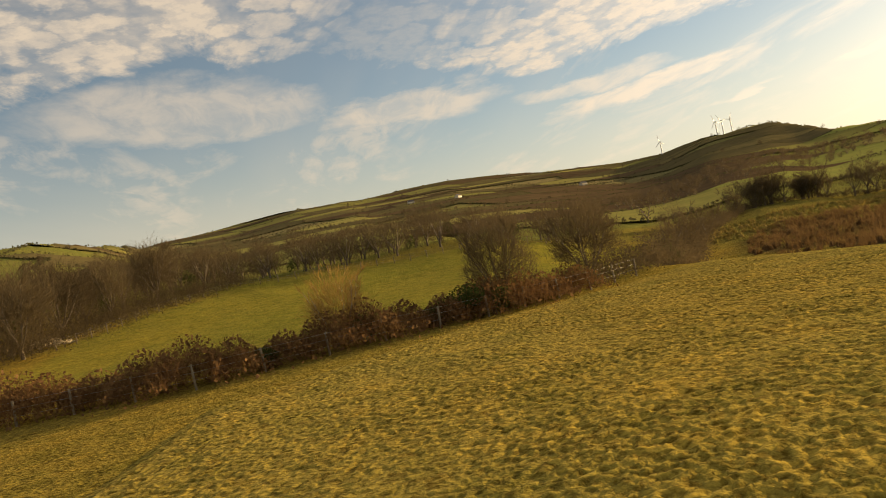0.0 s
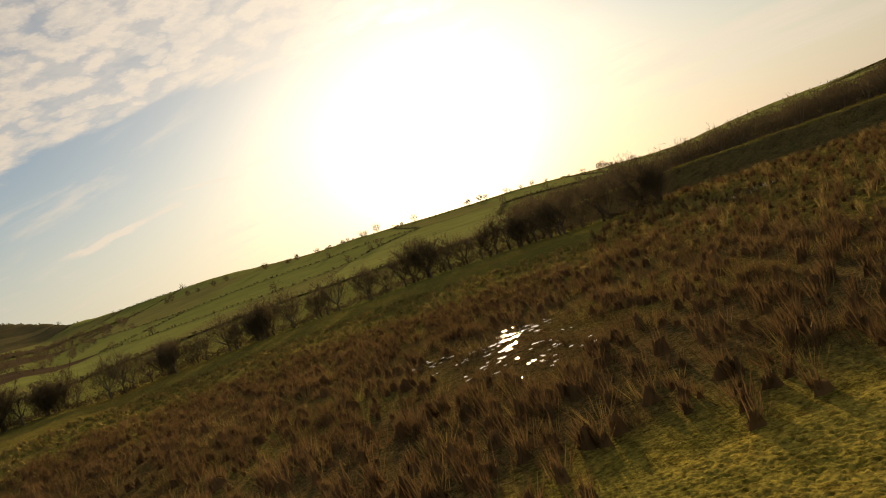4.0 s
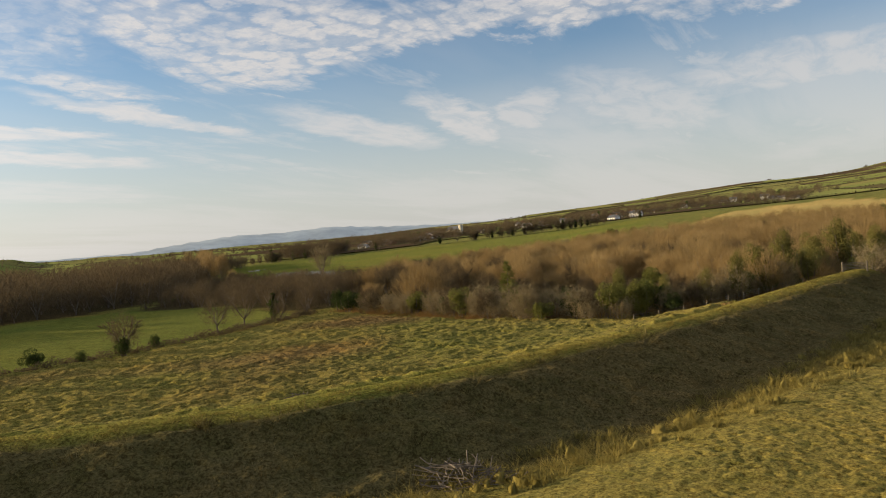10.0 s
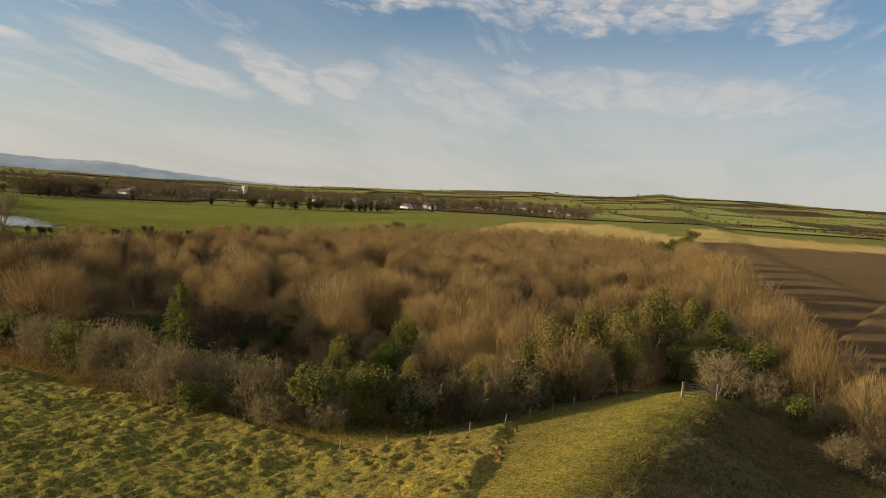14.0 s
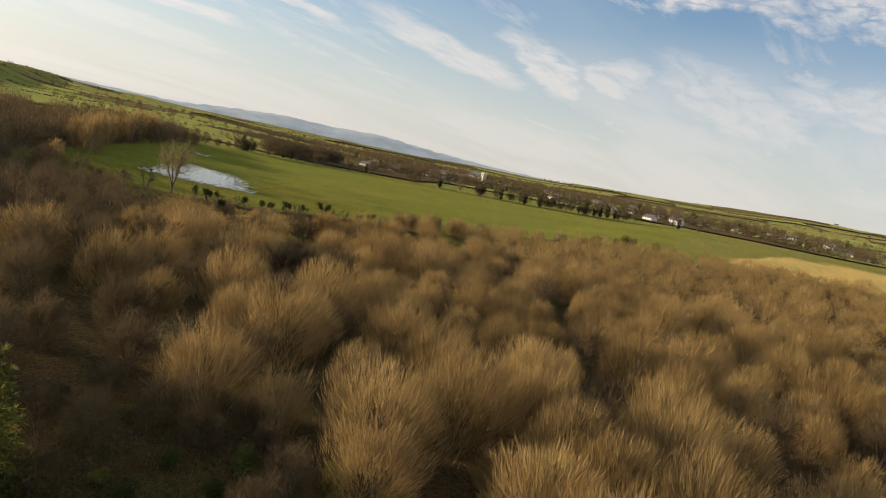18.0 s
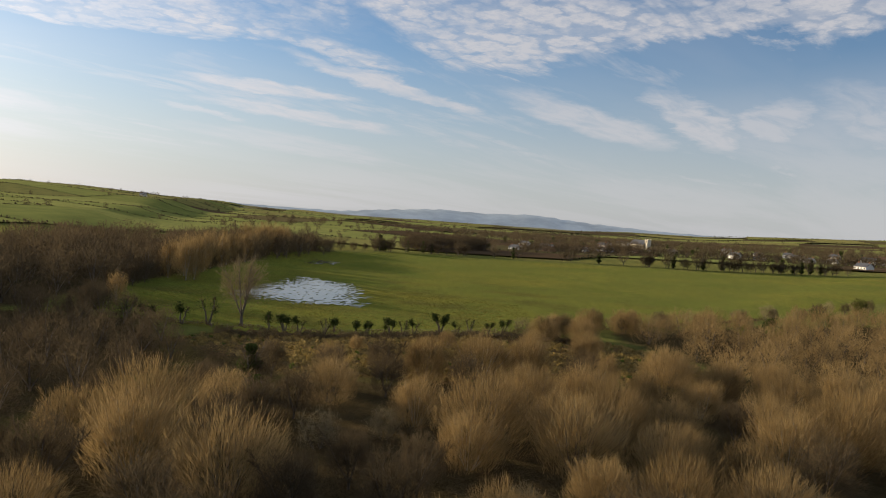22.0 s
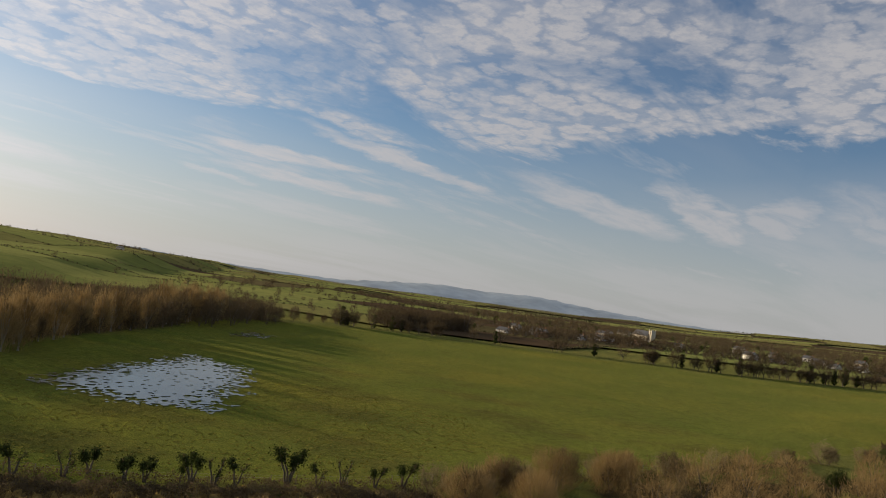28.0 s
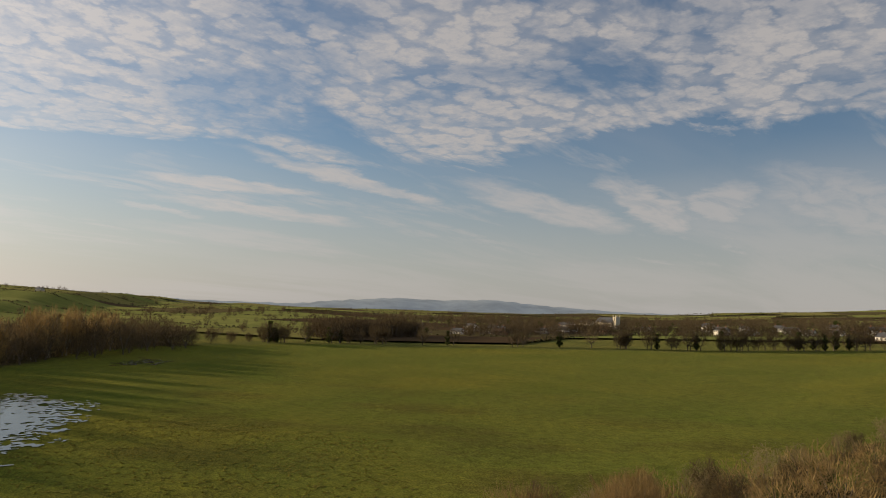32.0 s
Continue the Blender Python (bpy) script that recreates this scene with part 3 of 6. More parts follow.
def cover(x, y):
    """Colour of the land, with painted haze and shade, and the height of its tufts."""
    x, y = np.asarray(x, float), np.asarray(y, float)
    c = np.zeros(x.shape + (4,))

    def lay(mask, rgb, tufts):
        c[...] = c * (1 - mask[..., None]) + np.array((*rgb, tufts)) * mask[..., None]

    one = np.ones(x.shape)
    r, az = np.hypot(x - 20, y - 20), np.degrees(np.arctan2(x - 20, y - 20))
    lay(one, (0.25, 0.195, 0.042), 0.9)
    lay(step(95, 150, r), (0.135, 0.148, 0.038), 0.5)
    lay(step(500, 1100, r) * step(35, 15, np.abs(az - 5)), (0.155, 0.135, 0.07), 0.4)
    # haze put into the far ground's colour, bluer and then paler outwards
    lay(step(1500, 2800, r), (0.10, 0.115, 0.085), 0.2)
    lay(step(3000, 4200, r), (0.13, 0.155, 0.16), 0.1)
    lay(feathered(FIELD_N, x, y, 2), (0.19, 0.18, 0.032), 0.6)
    rough_e = step(70, 84, x) * step(150, 120, x) * step(-25, 15, y) * step(160, 110, y)
    lay(np.maximum(rough_e, step(34, 52, x) * step(150, 130, x) * step(52, 78, y) * step(178, 150, y)), (0.19, 0.168, 0.044), 1.0)
    lay(step(42, 58, x) * step(24, 6, y) * step(-130, -110, y), (0.185, 0.16, 0.04), 0.8)
    level = step(44, 58, x) * step(136, 118, x) * step(-12, 2, y) * step(58, 46, y)
    lay(level * (0.6 + 0.4 * rolling(x, y, 6, 3.0)), (0.135, 0.112, 0.037), 1.0)
    lay(feathered(MARSH, x, y, 3), (0.12, 0.088, 0.036), 1.0)
    lay(feathered(MARSH, x, y, 3) * np.clip(rolling(x, y, 4.5, 2.2) * 1.5, 0, 1), (0.19, 0.165, 0.045), 1.0)
    lay(feathered(FIELD_E, x, y, 3), (0.182, 0.158, 0.040), 0.9)
    tawny = np.clip(rolling(x, y, 9, 2.0) * 1.4, 0, 1) * feathered(FIELD_E, x, y, 3) * step(118, 140, x)
    lay(tawny, (0.18, 0.118, 0.045), 0.9)
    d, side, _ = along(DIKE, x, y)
    # west slope: dark weedy turf, with some of its shade put into the colour
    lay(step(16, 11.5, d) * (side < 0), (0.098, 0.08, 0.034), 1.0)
    lay(step(9, 3, d) * (side > 0) + step(2.0, 1.0, d) * (side <= 0), (0.205, 0.184, 0.040), 0.7)
    lay(feathered(FIELD_D, x, y, 2), (0.116, 0.14, 0.025), 0.35)
    for poly in (WOOD, MID, LEFT_WOOD, NORTH_WOOD):
        lay(feathered(poly, x, y, 3), (0.062, 0.048, 0.025), 0.9)
    lay(feathered([(204, -150), (238, -188), (266, -195), (264, -201), (228, -204), (216, -182)], x, y, 2), (0.098, 0.08, 0.03), 1.0)
    lay(feathered(CLEARING, x, y, 3), (0.085, 0.075, 0.028), 1.0)
    lay(feathered(STRIP, x, y, 2), (0.15, 0.105, 0.045), 1.0)
    lay(feathered(FLOOD_FIELD, x, y, 2), (0.118, 0.146, 0.020), 0.35)
    meadow = feathered(FLOOD_FIELD, x, y, 2)
    lay(meadow * np.clip(rolling(x, y, 26, 0.4) * 1.3, 0, 1) * 0.8, (0.15, 0.16, 0.024), 0.5)
    wet = meadow * np.clip(0.15 + rolling(x * 0.5 + y * 0.3, y - x * 0.3, 5.5, 1.3) * 1.0 + 0.4 * rolling(x, y, 2.1, 4.0), 0, 1) * step(460, 300, x) * step(-420, -330, y)
    lay(wet * 0.55, (0.095, 0.085, 0.026), 0.9)
    lay(feathered(PLOUGH, x, y, 3), (0.115, 0.075, 0.045), 0.5)
    lay(feathered([(62, -522), (-170, -642), (-170, -660), (56, -656)], x, y, 3), (0.42, 0.32, 0.12), 0.3)
    lay(feathered(STUBBLE, x, y, 3), (0.42, 0.32, 0.12), 0.3)
    return c


def spaced(lo, hi, fine, centre_lo, centre_hi, growth):
    """Grid lines: even in the middle, wider and wider outwards."""
    mid = list(np.arange(centre_lo, centre_hi + fine, fine))
    out, s = [mid[-1]], fine
    while out[-1] < hi:
        s *= growth
        out.append(out[-1] + s)
    inn, s = [mid[0]], fine
    while inn[-1] > lo:
        s *= growth
        inn.append(inn[-1] - s)
    return np.array(inn[:0:-1] + mid + out[1:])


def sheet(name, xs, ys, lift=0.0):
    gx, gy = np.meshgrid(xs, ys)
    z = land(gx, gy) + lift
    v = np.stack([gx, gy, z], -1).reshape(-1, 3)
    w, h = len(xs), len(ys)
    i = (np.arange(h - 1)[:, None] * w + np.arange(w - 1)[None]).ravel()
    f = np.stack([i, i + 1, i + w + 1, i + w], -1)
    me = bpy.data.meshes.new(name)
    me.vertices.add(len(v))
    me.vertices.foreach_set("co", v.ravel())
    me.loops.add(f.size)
    me.loops.foreach_set("vertex_index", f.ravel().astype(np.int32))
    me.polygons.add(len(f))
    me.polygons.foreach_set("loop_start", np.arange(0, f.size, 4, dtype=np.int32))
    me.update(calc_edges=True)
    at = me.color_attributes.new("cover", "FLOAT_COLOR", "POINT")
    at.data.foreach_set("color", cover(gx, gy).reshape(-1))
    me.polygons.foreach_set("use_smooth", np.ones(len(f), bool))
    return me


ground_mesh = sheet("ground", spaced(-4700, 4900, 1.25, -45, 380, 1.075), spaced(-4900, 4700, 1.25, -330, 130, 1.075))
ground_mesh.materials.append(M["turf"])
ground = tagged(new("ground", ground_mesh), "rolling winter farmland of tufted olive grass and wet meadow", "ground", kind="structure")


# ---- building plants ----
def rng_of(seed):
    return np.random.default_rng(seed)


def unit(v):
    return v / (np.linalg.norm(v, axis=-1, keepdims=True) + 1e-9)


def mesh_of(name, chunks, materials):
    """One mesh from pieces (vertices, triangles, index of the material)."""
    vs, fs, ms, n = [], [], [], 0
    for v, f, k in chunks:
        vs.append(np.asarray(v, float).reshape(-1, 3))
        fs.append(np.asarray(f).reshape(-1, 3) + n)
        ms.append(np.full(len(fs[-1]), k))
        n += len(vs[-1])
    v, f, k = np.concatenate(vs), np.concatenate(fs), np.concatenate(ms)
    me = bpy.data.meshes.new(name)
    me.vertices.add(len(v))
    me.vertices.foreach_set("co", v.ravel())
    me.loops.add(f.size)
    me.loops.foreach_set("vertex_index", f.ravel().astype(np.int32))
    me.polygons.add(len(f))
    me.polygons.foreach_set("loop_start", np.arange(0, f.size, 3, dtype=np.int32))
    me.polygons.foreach_set("material_index", k.astype(np.int32))
    me.update(calc_edges=True)
    for m in materials:
        me.materials.append(m)
    return me


def slivers(p, d, ln, w, rng):
    """Thin tapering blades from the points p along d."""
    side = unit(np.cross(d, rng.normal(size=d.shape))) * (w / 2)[:, None]
    v = np.stack([p - side, p + side, p + d * ln[:, None]], 1).reshape(-1, 3)
    return v, np.arange(len(v)).reshape(-1, 3)


def bent(p, d, ln, w, rng, droop=0.5):
    """Blades that bend over: two triangles and a tip."""
    side = unit(np.cross(d, rng.normal(size=d.shape))) * (w / 2)[:, None]
    mid = p + d * (ln * 0.55)[:, None]
    d2 = unit(d + np.stack([rng.normal(0, droop, len(p)), rng.normal(0, droop, len(p)), -np.abs(rng.normal(0, droop, len(p)))], -1))
    tip = mid + d2 * (ln * 0.45)[:, None]
    v = np.stack([p - side, p + side, mid - side * 0.7, mid + side * 0.7, tip], 1).reshape(-1, 3)
    i = np.arange(len(p))[:, None] * 5
    f = np.concatenate([i + [0, 1, 3], i + [0, 3, 2], i + [2, 3, 4]], 1).reshape(-1, 3)
    return v, f


def leaves(p, size, rng):
    """Small leaf-shaped pieces turned every way."""
    a = unit(rng.normal(size=p.shape))
    b = unit(np.cross(a, rng.normal(size=p.shape)))
    a, b = a * size[:, None], b * size[:, None] * 0.62
    v = np.stack([p - a, p + b, p + a, p - b], 1).reshape(-1, 3)
    i = np.arange(len(p))[:, None] * 4
    return v, np.concatenate([i + [0, 1, 2], i + [0, 2, 3]], 1).reshape(-1, 3)


def tube(points, radii, sides):
    points, radii = np.asarray(points, float), np.asarray(radii, float)
    n = len(points)
    t = unit(np.gradient(points, axis=0))
    a = unit(np.cross(t, [0.31, 0.87, 0.12]))
    b = np.cross(t, a)
    ang = np.linspace(0, 2 * np.pi, sides, endpoint=False)
    ring = a[:, None] * np.cos(ang)[None, :, None] + b[:, None] * np.sin(ang)[None, :, None]
    v = (points[:, None] + ring * radii[:, None, None]).reshape(-1, 3)
    f = []
    for i in range(n - 1):
        for j in range(sides):
            k = (j + 1) % sides
            p, q, r, s = i * sides + j, i * sides + k, (i + 1) * sides + k, (i + 1) * sides + j
            f += [(p, q, r), (p, r, s)]
    return v, np.array(f)


def joined(pieces):
    vs, fs, n = [], [], 0
    for v, f in pieces:
        vs.append(np.asarray(v, float).reshape(-1, 3))
        fs.append(np.asarray(f).reshape(-1, 3) + n)
        n += len(vs[-1])
    return np.concatenate(vs), np.concatenate(fs)


def skeleton_of(rng, h, stems, lean, trunk=0.0, thick=0.11, branches=9, reach=1.0):
    """Stems and branches: tubes, and the branch ends from which twigs spring."""
    wood, ends = [], []
    turn = rng.uniform(0, 6.3)
    if trunk:
        wood.append(tube([(0, 0, -0.3), (0.03, 0, trunk * 0.5), (0, 0.05, trunk)], [thick * 2.3, thick * 1.7, thick * 1.5], 7))
    for k in range(stems):
        a = turn + 6.283 * k / stems + rng.normal(0, 0.25)
        out = np.array([math.cos(a), math.sin(a), 0])
        ln = h * rng.uniform(0.72, 0.95)
        le = math.radians(lean) * rng.uniform(0.25, 1.0)
        s = np.linspace(0, 1, 5)
        wob = np.cumsum(rng.normal(0, 0.06 * h / 7, (5, 3)), 0) * s[:, None]
        pts = np.array([0, 0, trunk]) + out * (np.sin(le) * ln * s**0.85)[:, None] + np.array([0, 0, 1]) * ((ln - trunk) * np.cos(le * 0.8) * s)[:, None] + wob
        if not trunk:
            pts += out * 0.25 - np.array([0, 0, 0.25]) * (1 - s)[:, None]
        wood.append(tube(pts, thick * (1 - 0.86 * s), 4))
        for j in range(branches):
            u = rng.uniform(0.28, 1.0)
            i = min(int(u * 4), 3)
            base = pts[i] + (pts[i + 1] - pts[i]) * (u * 4 - i)
            d = unit(out * rng.uniform(0.1, 0.9) + np.array([0, 0, rng.uniform(0.5, 1.1)]) + rng.normal(0, 0.45, 3))
            bl = reach * h * rng.uniform(0.13, 0.26) * (1.25 - 0.55 * u)
            mid, end = base + d * bl * 0.5 + rng.normal(0, 0.07, 3), base + d * bl + np.array([0, 0, 0.12 * bl])
            wood.append(tube([base, end], [thick * 0.3, thick * 0.07], 3))
            ends.append((base, end, d, out))
    return joined(wood), ends


def twigs_of(rng, ends, n, ln, w, rise=0.5, spread=0.35):
    base = np.array([e[0] for e in ends])
    end = np.array([e[1] for e in ends])
    d = np.array([e[2] for e in ends])
    out = np.array([e[3] for e in ends])
    k = rng.integers(0, len(ends), n)
    u = rng.uniform(0.1, 1.0, n)[:, None]
    p = base[k] + (end[k] - base[k]) * u
    dd = unit(d[k] * 0.6 + np.array([0, 0, rise]) + out[k] * 0.22 + rng.normal(0, spread, (n, 3)))
    return slivers(p, dd, ln * rng.uniform(0.55, 1.25, n), w * rng.uniform(0.7, 1.3, n), rng)


def dome(rng, n, h, wide, low, ln, w, rise=0.6, spread=0.28):
    """A brush of fine twigs filling a lumpy dome from low to h, wide metres in radius."""
    d = unit(np.column_stack([rng.normal(size=(n, 2)), rng.normal(0.25, 0.75, n)]))
    a = np.arctan2(d[:, 1], d[:, 0])
    q = rng.uniform(0, 6.28, 3)
    lump = 1 + 0.13 * np.sin(a * 3 + q[0]) + 0.10 * np.sin(a * 5 + q[1] + d[:, 2] * 4) + 0.08 * np.sin(d[:, 2] * 7 + a * 2 + q[2])
    mid = low + (h - low) * 0.42
    rad = np.where(d[:, 2] > 0, h - mid, mid - low)
    depth = rng.uniform(0.30, 1.0, n) ** 0.45 * lump
    tip = np.column_stack([d[:, 0] * wide * depth, d[:, 1] * wide * depth, mid + d[:, 2] * rad * depth])
    way = unit(np.column_stack([d[:, 0] * 0.6, d[:, 1] * 0.6, np.maximum(d[:, 2], 0) * 0.5 + rise]) + rng.normal(0, spread, (n, 3)))
    ln = ln * rng.uniform(0.55, 1.25, n)
    return slivers(tip - way * ln[:, None], way, ln, w * rng.uniform(0.7, 1.3, n), rng)


def part(name, mesh, parent, label=""):
    ob = new(name, mesh)
    ob.parent = parent
    return tagged(ob, label)


def empty(name, m, label, category, group=""):
    ob = new(name)
    ob.empty_display_size = 0.3
    ob.matrix_world = m
    return tagged(ob, label, category, group)


def planted(x, y, rng, size=1.0, sink=0.05):
    return Matrix.Translation((x, y, ground_at(x, y) - sink)) @ Matrix.Rotation(rng.uniform(0, 6.28), 4, "Z") @ Matrix.Diagonal((size * rng.uniform(0.92, 1.08), size * rng.uniform(0.92, 1.08), size, 1))


def bare_tree(seed, h, stems, lean, twigs, ln, w, bark, leaf, trunk=0.0, thick=0.11, branches=7, reach=1.0, rise=0.5, spread=0.35, wide=0.36, low=0.12, fill=0.65):
    """Meshes of a leafless tree: trunk with limbs, and a crown of fine twigs."""
    r = rng_of(seed)
    (wv, wf), ends = skeleton_of(r, h * 0.9, stems, lean, trunk, thick, branches, reach)
    tv, tf = joined([twigs_of(r, ends, int(twigs * (1 - fill)), ln, w, rise, spread), dome(r, int(twigs * fill), h, h * wide, h * low, ln, w, rise, spread * 0.8)])
    return {"trunk": mesh_of("trunk", [(wv, wf, 0)], [M[bark]]), "crown": mesh_of("crown", [(tv, tf, 0)], [M[leaf]])}


def leafy_bush(seed, h, wide, n, size, leaf, stems=5, bark="bark", lumps=7):
    """An evergreen bush: a few stems under overlapping lumps of small leaves."""
    r = rng_of(seed)
    (wv, wf), ends = skeleton_of(r, h * 0.8, stems, 30, 0.0, 0.06, 4)
    ps = []
    for k in range(lumps):
        a, q = r.uniform(0, 6.28), r.uniform(0, 0.6) * wide
        c = np.array([math.cos(a) * q, math.sin(a) * q, h * r.uniform(0.3, 0.78)])
        rad = np.array([wide * 0.5, wide * 0.5, h * 0.26]) * r.uniform(0.7, 1.1) * (7 / lumps) ** 0.4
        m = n // lumps
        ps.append(c + unit(r.normal(size=(m, 3))) * (r.uniform(0.45, 1.08, m) ** 0.5)[:, None] * rad)
    p = np.concatenate(ps)
    p[:, 2] = np.maximum(p[:, 2], 0.15)
    lv, lf = leaves(p, size * r.uniform(0.6, 1.3, len(p)), r)
    return {"stem": mesh_of("stem", [(wv, wf, 0)], [M[bark]]), "foliage": mesh_of("foliage", [(lv, lf, 0)], [M[leaf]])}


def ivy_tree(seed, h, n):
    """A tree wrapped in ivy: dark leaves up the trunk, bare twigs at the top."""
    r = rng_of(seed)
    (wv, wf), ends = skeleton_of(r, h, 5, 26, h * 0.3, 0.12, 8)
    u = r.uniform(0.04, 0.95, n)
    a = r.uniform(0, 6.28, n)
    lump = 0.75 + 0.35 * np.sin(u * 17 + seed) + 0.25 * np.sin(a * 3 + u * 9)
    q = lump * (0.35 + 0.95 * np.sin(np.pi * np.clip(u, 0, 1) ** 0.8)) * r.uniform(0.5, 1.0, n) * h * 0.16
    p = np.stack([np.cos(a) * q, np.sin(a) * q, u * h * 0.95], -1)
    lv, lf = leaves(p, 0.15 * r.uniform(0.6, 1.4, n), r)
    tv, tf = twigs_of(r, ends, 350, 0.8, 0.03)
    return {"trunk": mesh_of("trunk", [(wv, wf, 0)], [M["bark"]]), "ivy": mesh_of("ivy", [(lv, lf, 0)], [M["ivy"]]), "crown": mesh_of("crown", [(tv, tf, 0)], [M["brown"]])}


def pollard(seed, h, stems, heads):
    """An old bank tree cut back to a few crooked poles, most with a ragged head of ivy."""
    r = rng_of(seed)
    poles, ivy, sprays = [], [], []
    for k in range(stems):
        a, tall = 6.28 * k / stems + r.uniform(-0.6, 0.6), h * r.uniform(0.6, 1.0)
        u = np.linspace(0, 1, 6)
        out = tall * r.uniform(0.15, 0.5) * u ** 1.4
        p = np.stack([np.cos(a) * (0.15 + out) + r.normal(0, 0.06, 6), np.sin(a) * (0.15 + out) + r.normal(0, 0.06, 6), u * tall], -1)
        poles.append(tube(p, 0.15 - 0.09 * u, 6))
        n = 420 if k < heads else 60
        c = np.repeat(p[4:], n // 2, 0)
        ivy.append(c + r.normal(0, 1, c.shape) * np.array([0.42, 0.42, 0.36]) * r.uniform(0.4, 1.0, (len(c), 1)))
        sprays.append((np.repeat(p[4:], 22, 0), a))
    ends = np.concatenate([q for q, _ in sprays])
    d = unit(np.stack([r.normal(0, 0.5, len(ends)), r.normal(0, 0.5, len(ends)), r.uniform(0.4, 1.2, len(ends))], -1))
    tv, tf = bent(ends, d, r.uniform(0.4, 1.0, len(ends)), np.full(len(ends), 0.03), r, 0.3)
    wv, wf = joined(poles)
    at = np.concatenate(ivy)
    lv, lf = leaves(at, 0.13 * r.uniform(0.6, 1.4, len(at)), r)
    return {"trunk": mesh_of("trunk", [(wv, wf, 0)], [M["bark"]]), "ivy": mesh_of("ivy", [(lv, lf, 0)], [M["ivy"]]), "crown": mesh_of("crown", [(tv, tf, 0)], [M["brown"]])}


def conifer(seed, h, wide, leaf="needle"):
    """A conifer: straight trunk, drooping tiers of needled boughs."""
    r = rng_of(seed)
    wv, wf = tube([(0, 0, -0.2), (0, 0.03, h * 0.5), (0, 0, h)], [0.16, 0.1, 0.02], 6)
    ps, ds, ls = [], [], []
    for k in range(150):
        u = r.uniform(0.05, 1.0)
        a = r.uniform(0, 6.28)
        out = np.array([math.cos(a), math.sin(a), -0.25 + 0.5 * u])
        ln = wide * (1.02 - u) * r.uniform(0.75, 1.12) + 0.2
        s = r.uniform(0.08, 1, 22)[:, None]
        p = np.array([0, 0, u * h]) + out * s * ln + np.array([0, 0, -0.16 * ln]) * s**2
        ps.append(p)
        ds.append(unit(out + r.normal(0, 0.6, (22, 3))))
        ls.append(np.full(22, 0.42))
    p, d, l = np.concatenate(ps), np.concatenate(ds), np.concatenate(ls)
    nv, nf = slivers(p, d, l, np.full(len(p), 0.11), r)
    return {"trunk": mesh_of("trunk", [(wv, wf, 0)], [M["bark"]]), "needle_crown": mesh_of("needle_crown", [(nv, nf, 0)], [M[leaf]])}


PROTOS = {}


def plant(kind, name, x, y, rng, label, category, group="", size=1.0):
    """Sets a plant of a kind (a list of variants) on the ground."""
    variants = PROTOS[kind]
    k = int(rng.integers(0, len(variants)))
    root = empty(name, planted(x, y, rng, size), label, category, group)
    for pn, me in variants[k].items():
        part(pn, me, root)
    return root


def scattered(poly, gap, rng, keep=None, tries=30):
    """Points inside a polygon, no two nearer than the gap."""
    xs, ys = [p[0] for p in poly], [p[1] for p in poly]
    cell, grid, out = gap, {}, []
    n = int((max(xs) - min(xs)) * (max(ys) - min(ys)) / gap**2 * 3)
    cx, cy = rng.uniform(min(xs), max(xs), n), rng.uniform(min(ys), max(ys), n)
    ok = inside(poly, cx, cy)
    if keep is not None:
        ok &= keep(cx, cy)
    for x, y in zip(cx[ok], cy[ok]):
        i, j = int(x // cell), int(y // cell)
        if all(math.hypot(x - a, y - b) >= gap for u in (i - 1, i, i + 1) for v in (j - 1, j, j + 1) for a, b in grid.get((u, v), ())):
            grid.setdefault((i, j), []).append((x, y))
            out.append((x, y))
    return out


def merged(name, places, shapes, materials, rng, label, category, lo=0.8, hi=1.2):
    """Many far plants as one piece of stuff: shapes are lists of (vertices, triangles, material index)."""
    chunks = []
    for x, y in places:
        z, s, a = ground_at(x, y) - 0.1, rng.uniform(lo, hi), rng.uniform(0, 6.28)
        rot = np.array([[math.cos(a), -math.sin(a), 0], [math.sin(a), math.cos(a), 0], [0, 0, 1]]) * s
        for v, f, k in shapes[int(rng.integers(0, len(shapes)))]:
            chunks.append((v @ rot.T + (x, y, z), f, k))
    ob = new(name, mesh_of(name, chunks, materials))
    return tagged(ob, label, category, kind="stuff")


def far_tree(seed, h, stems, lean, twigs, ln, w, trunk=0.0, thick=0.13, rise=0.5, spread=0.3, wide=0.36, low=0.12):
    """A tree for the distance: a few plain limbs and a dome of twigs."""
    r = rng_of(seed)
    wood = []
    if trunk:
        wood.append(tube([(0, 0, -0.2), (0, 0, trunk)], [thick * 1.6, thick * 1.3], 4))
    for k in range(stems):
        a, le = 6.283 * k / stems + r.normal(0, 0.3), math.radians(lean) * r.uniform(0.3, 1)
        e = np.array([math.cos(a) * math.sin(le), math.sin(a) * math.sin(le), math.cos(le)]) * h * r.uniform(0.6, 0.8)
        wood.append(tube([(0, 0, trunk - 0.2), e * 0.5 + (0, 0, trunk * 0.5), e], [thick, thick * 0.6, thick * 0.15], 3))
    wv, wf = joined(wood)
    tv, tf = dome(r, twigs, h, h * wide, h * low, ln, w, rise, spread)
    return [(wv, wf, 0), (tv, tf, 1)]


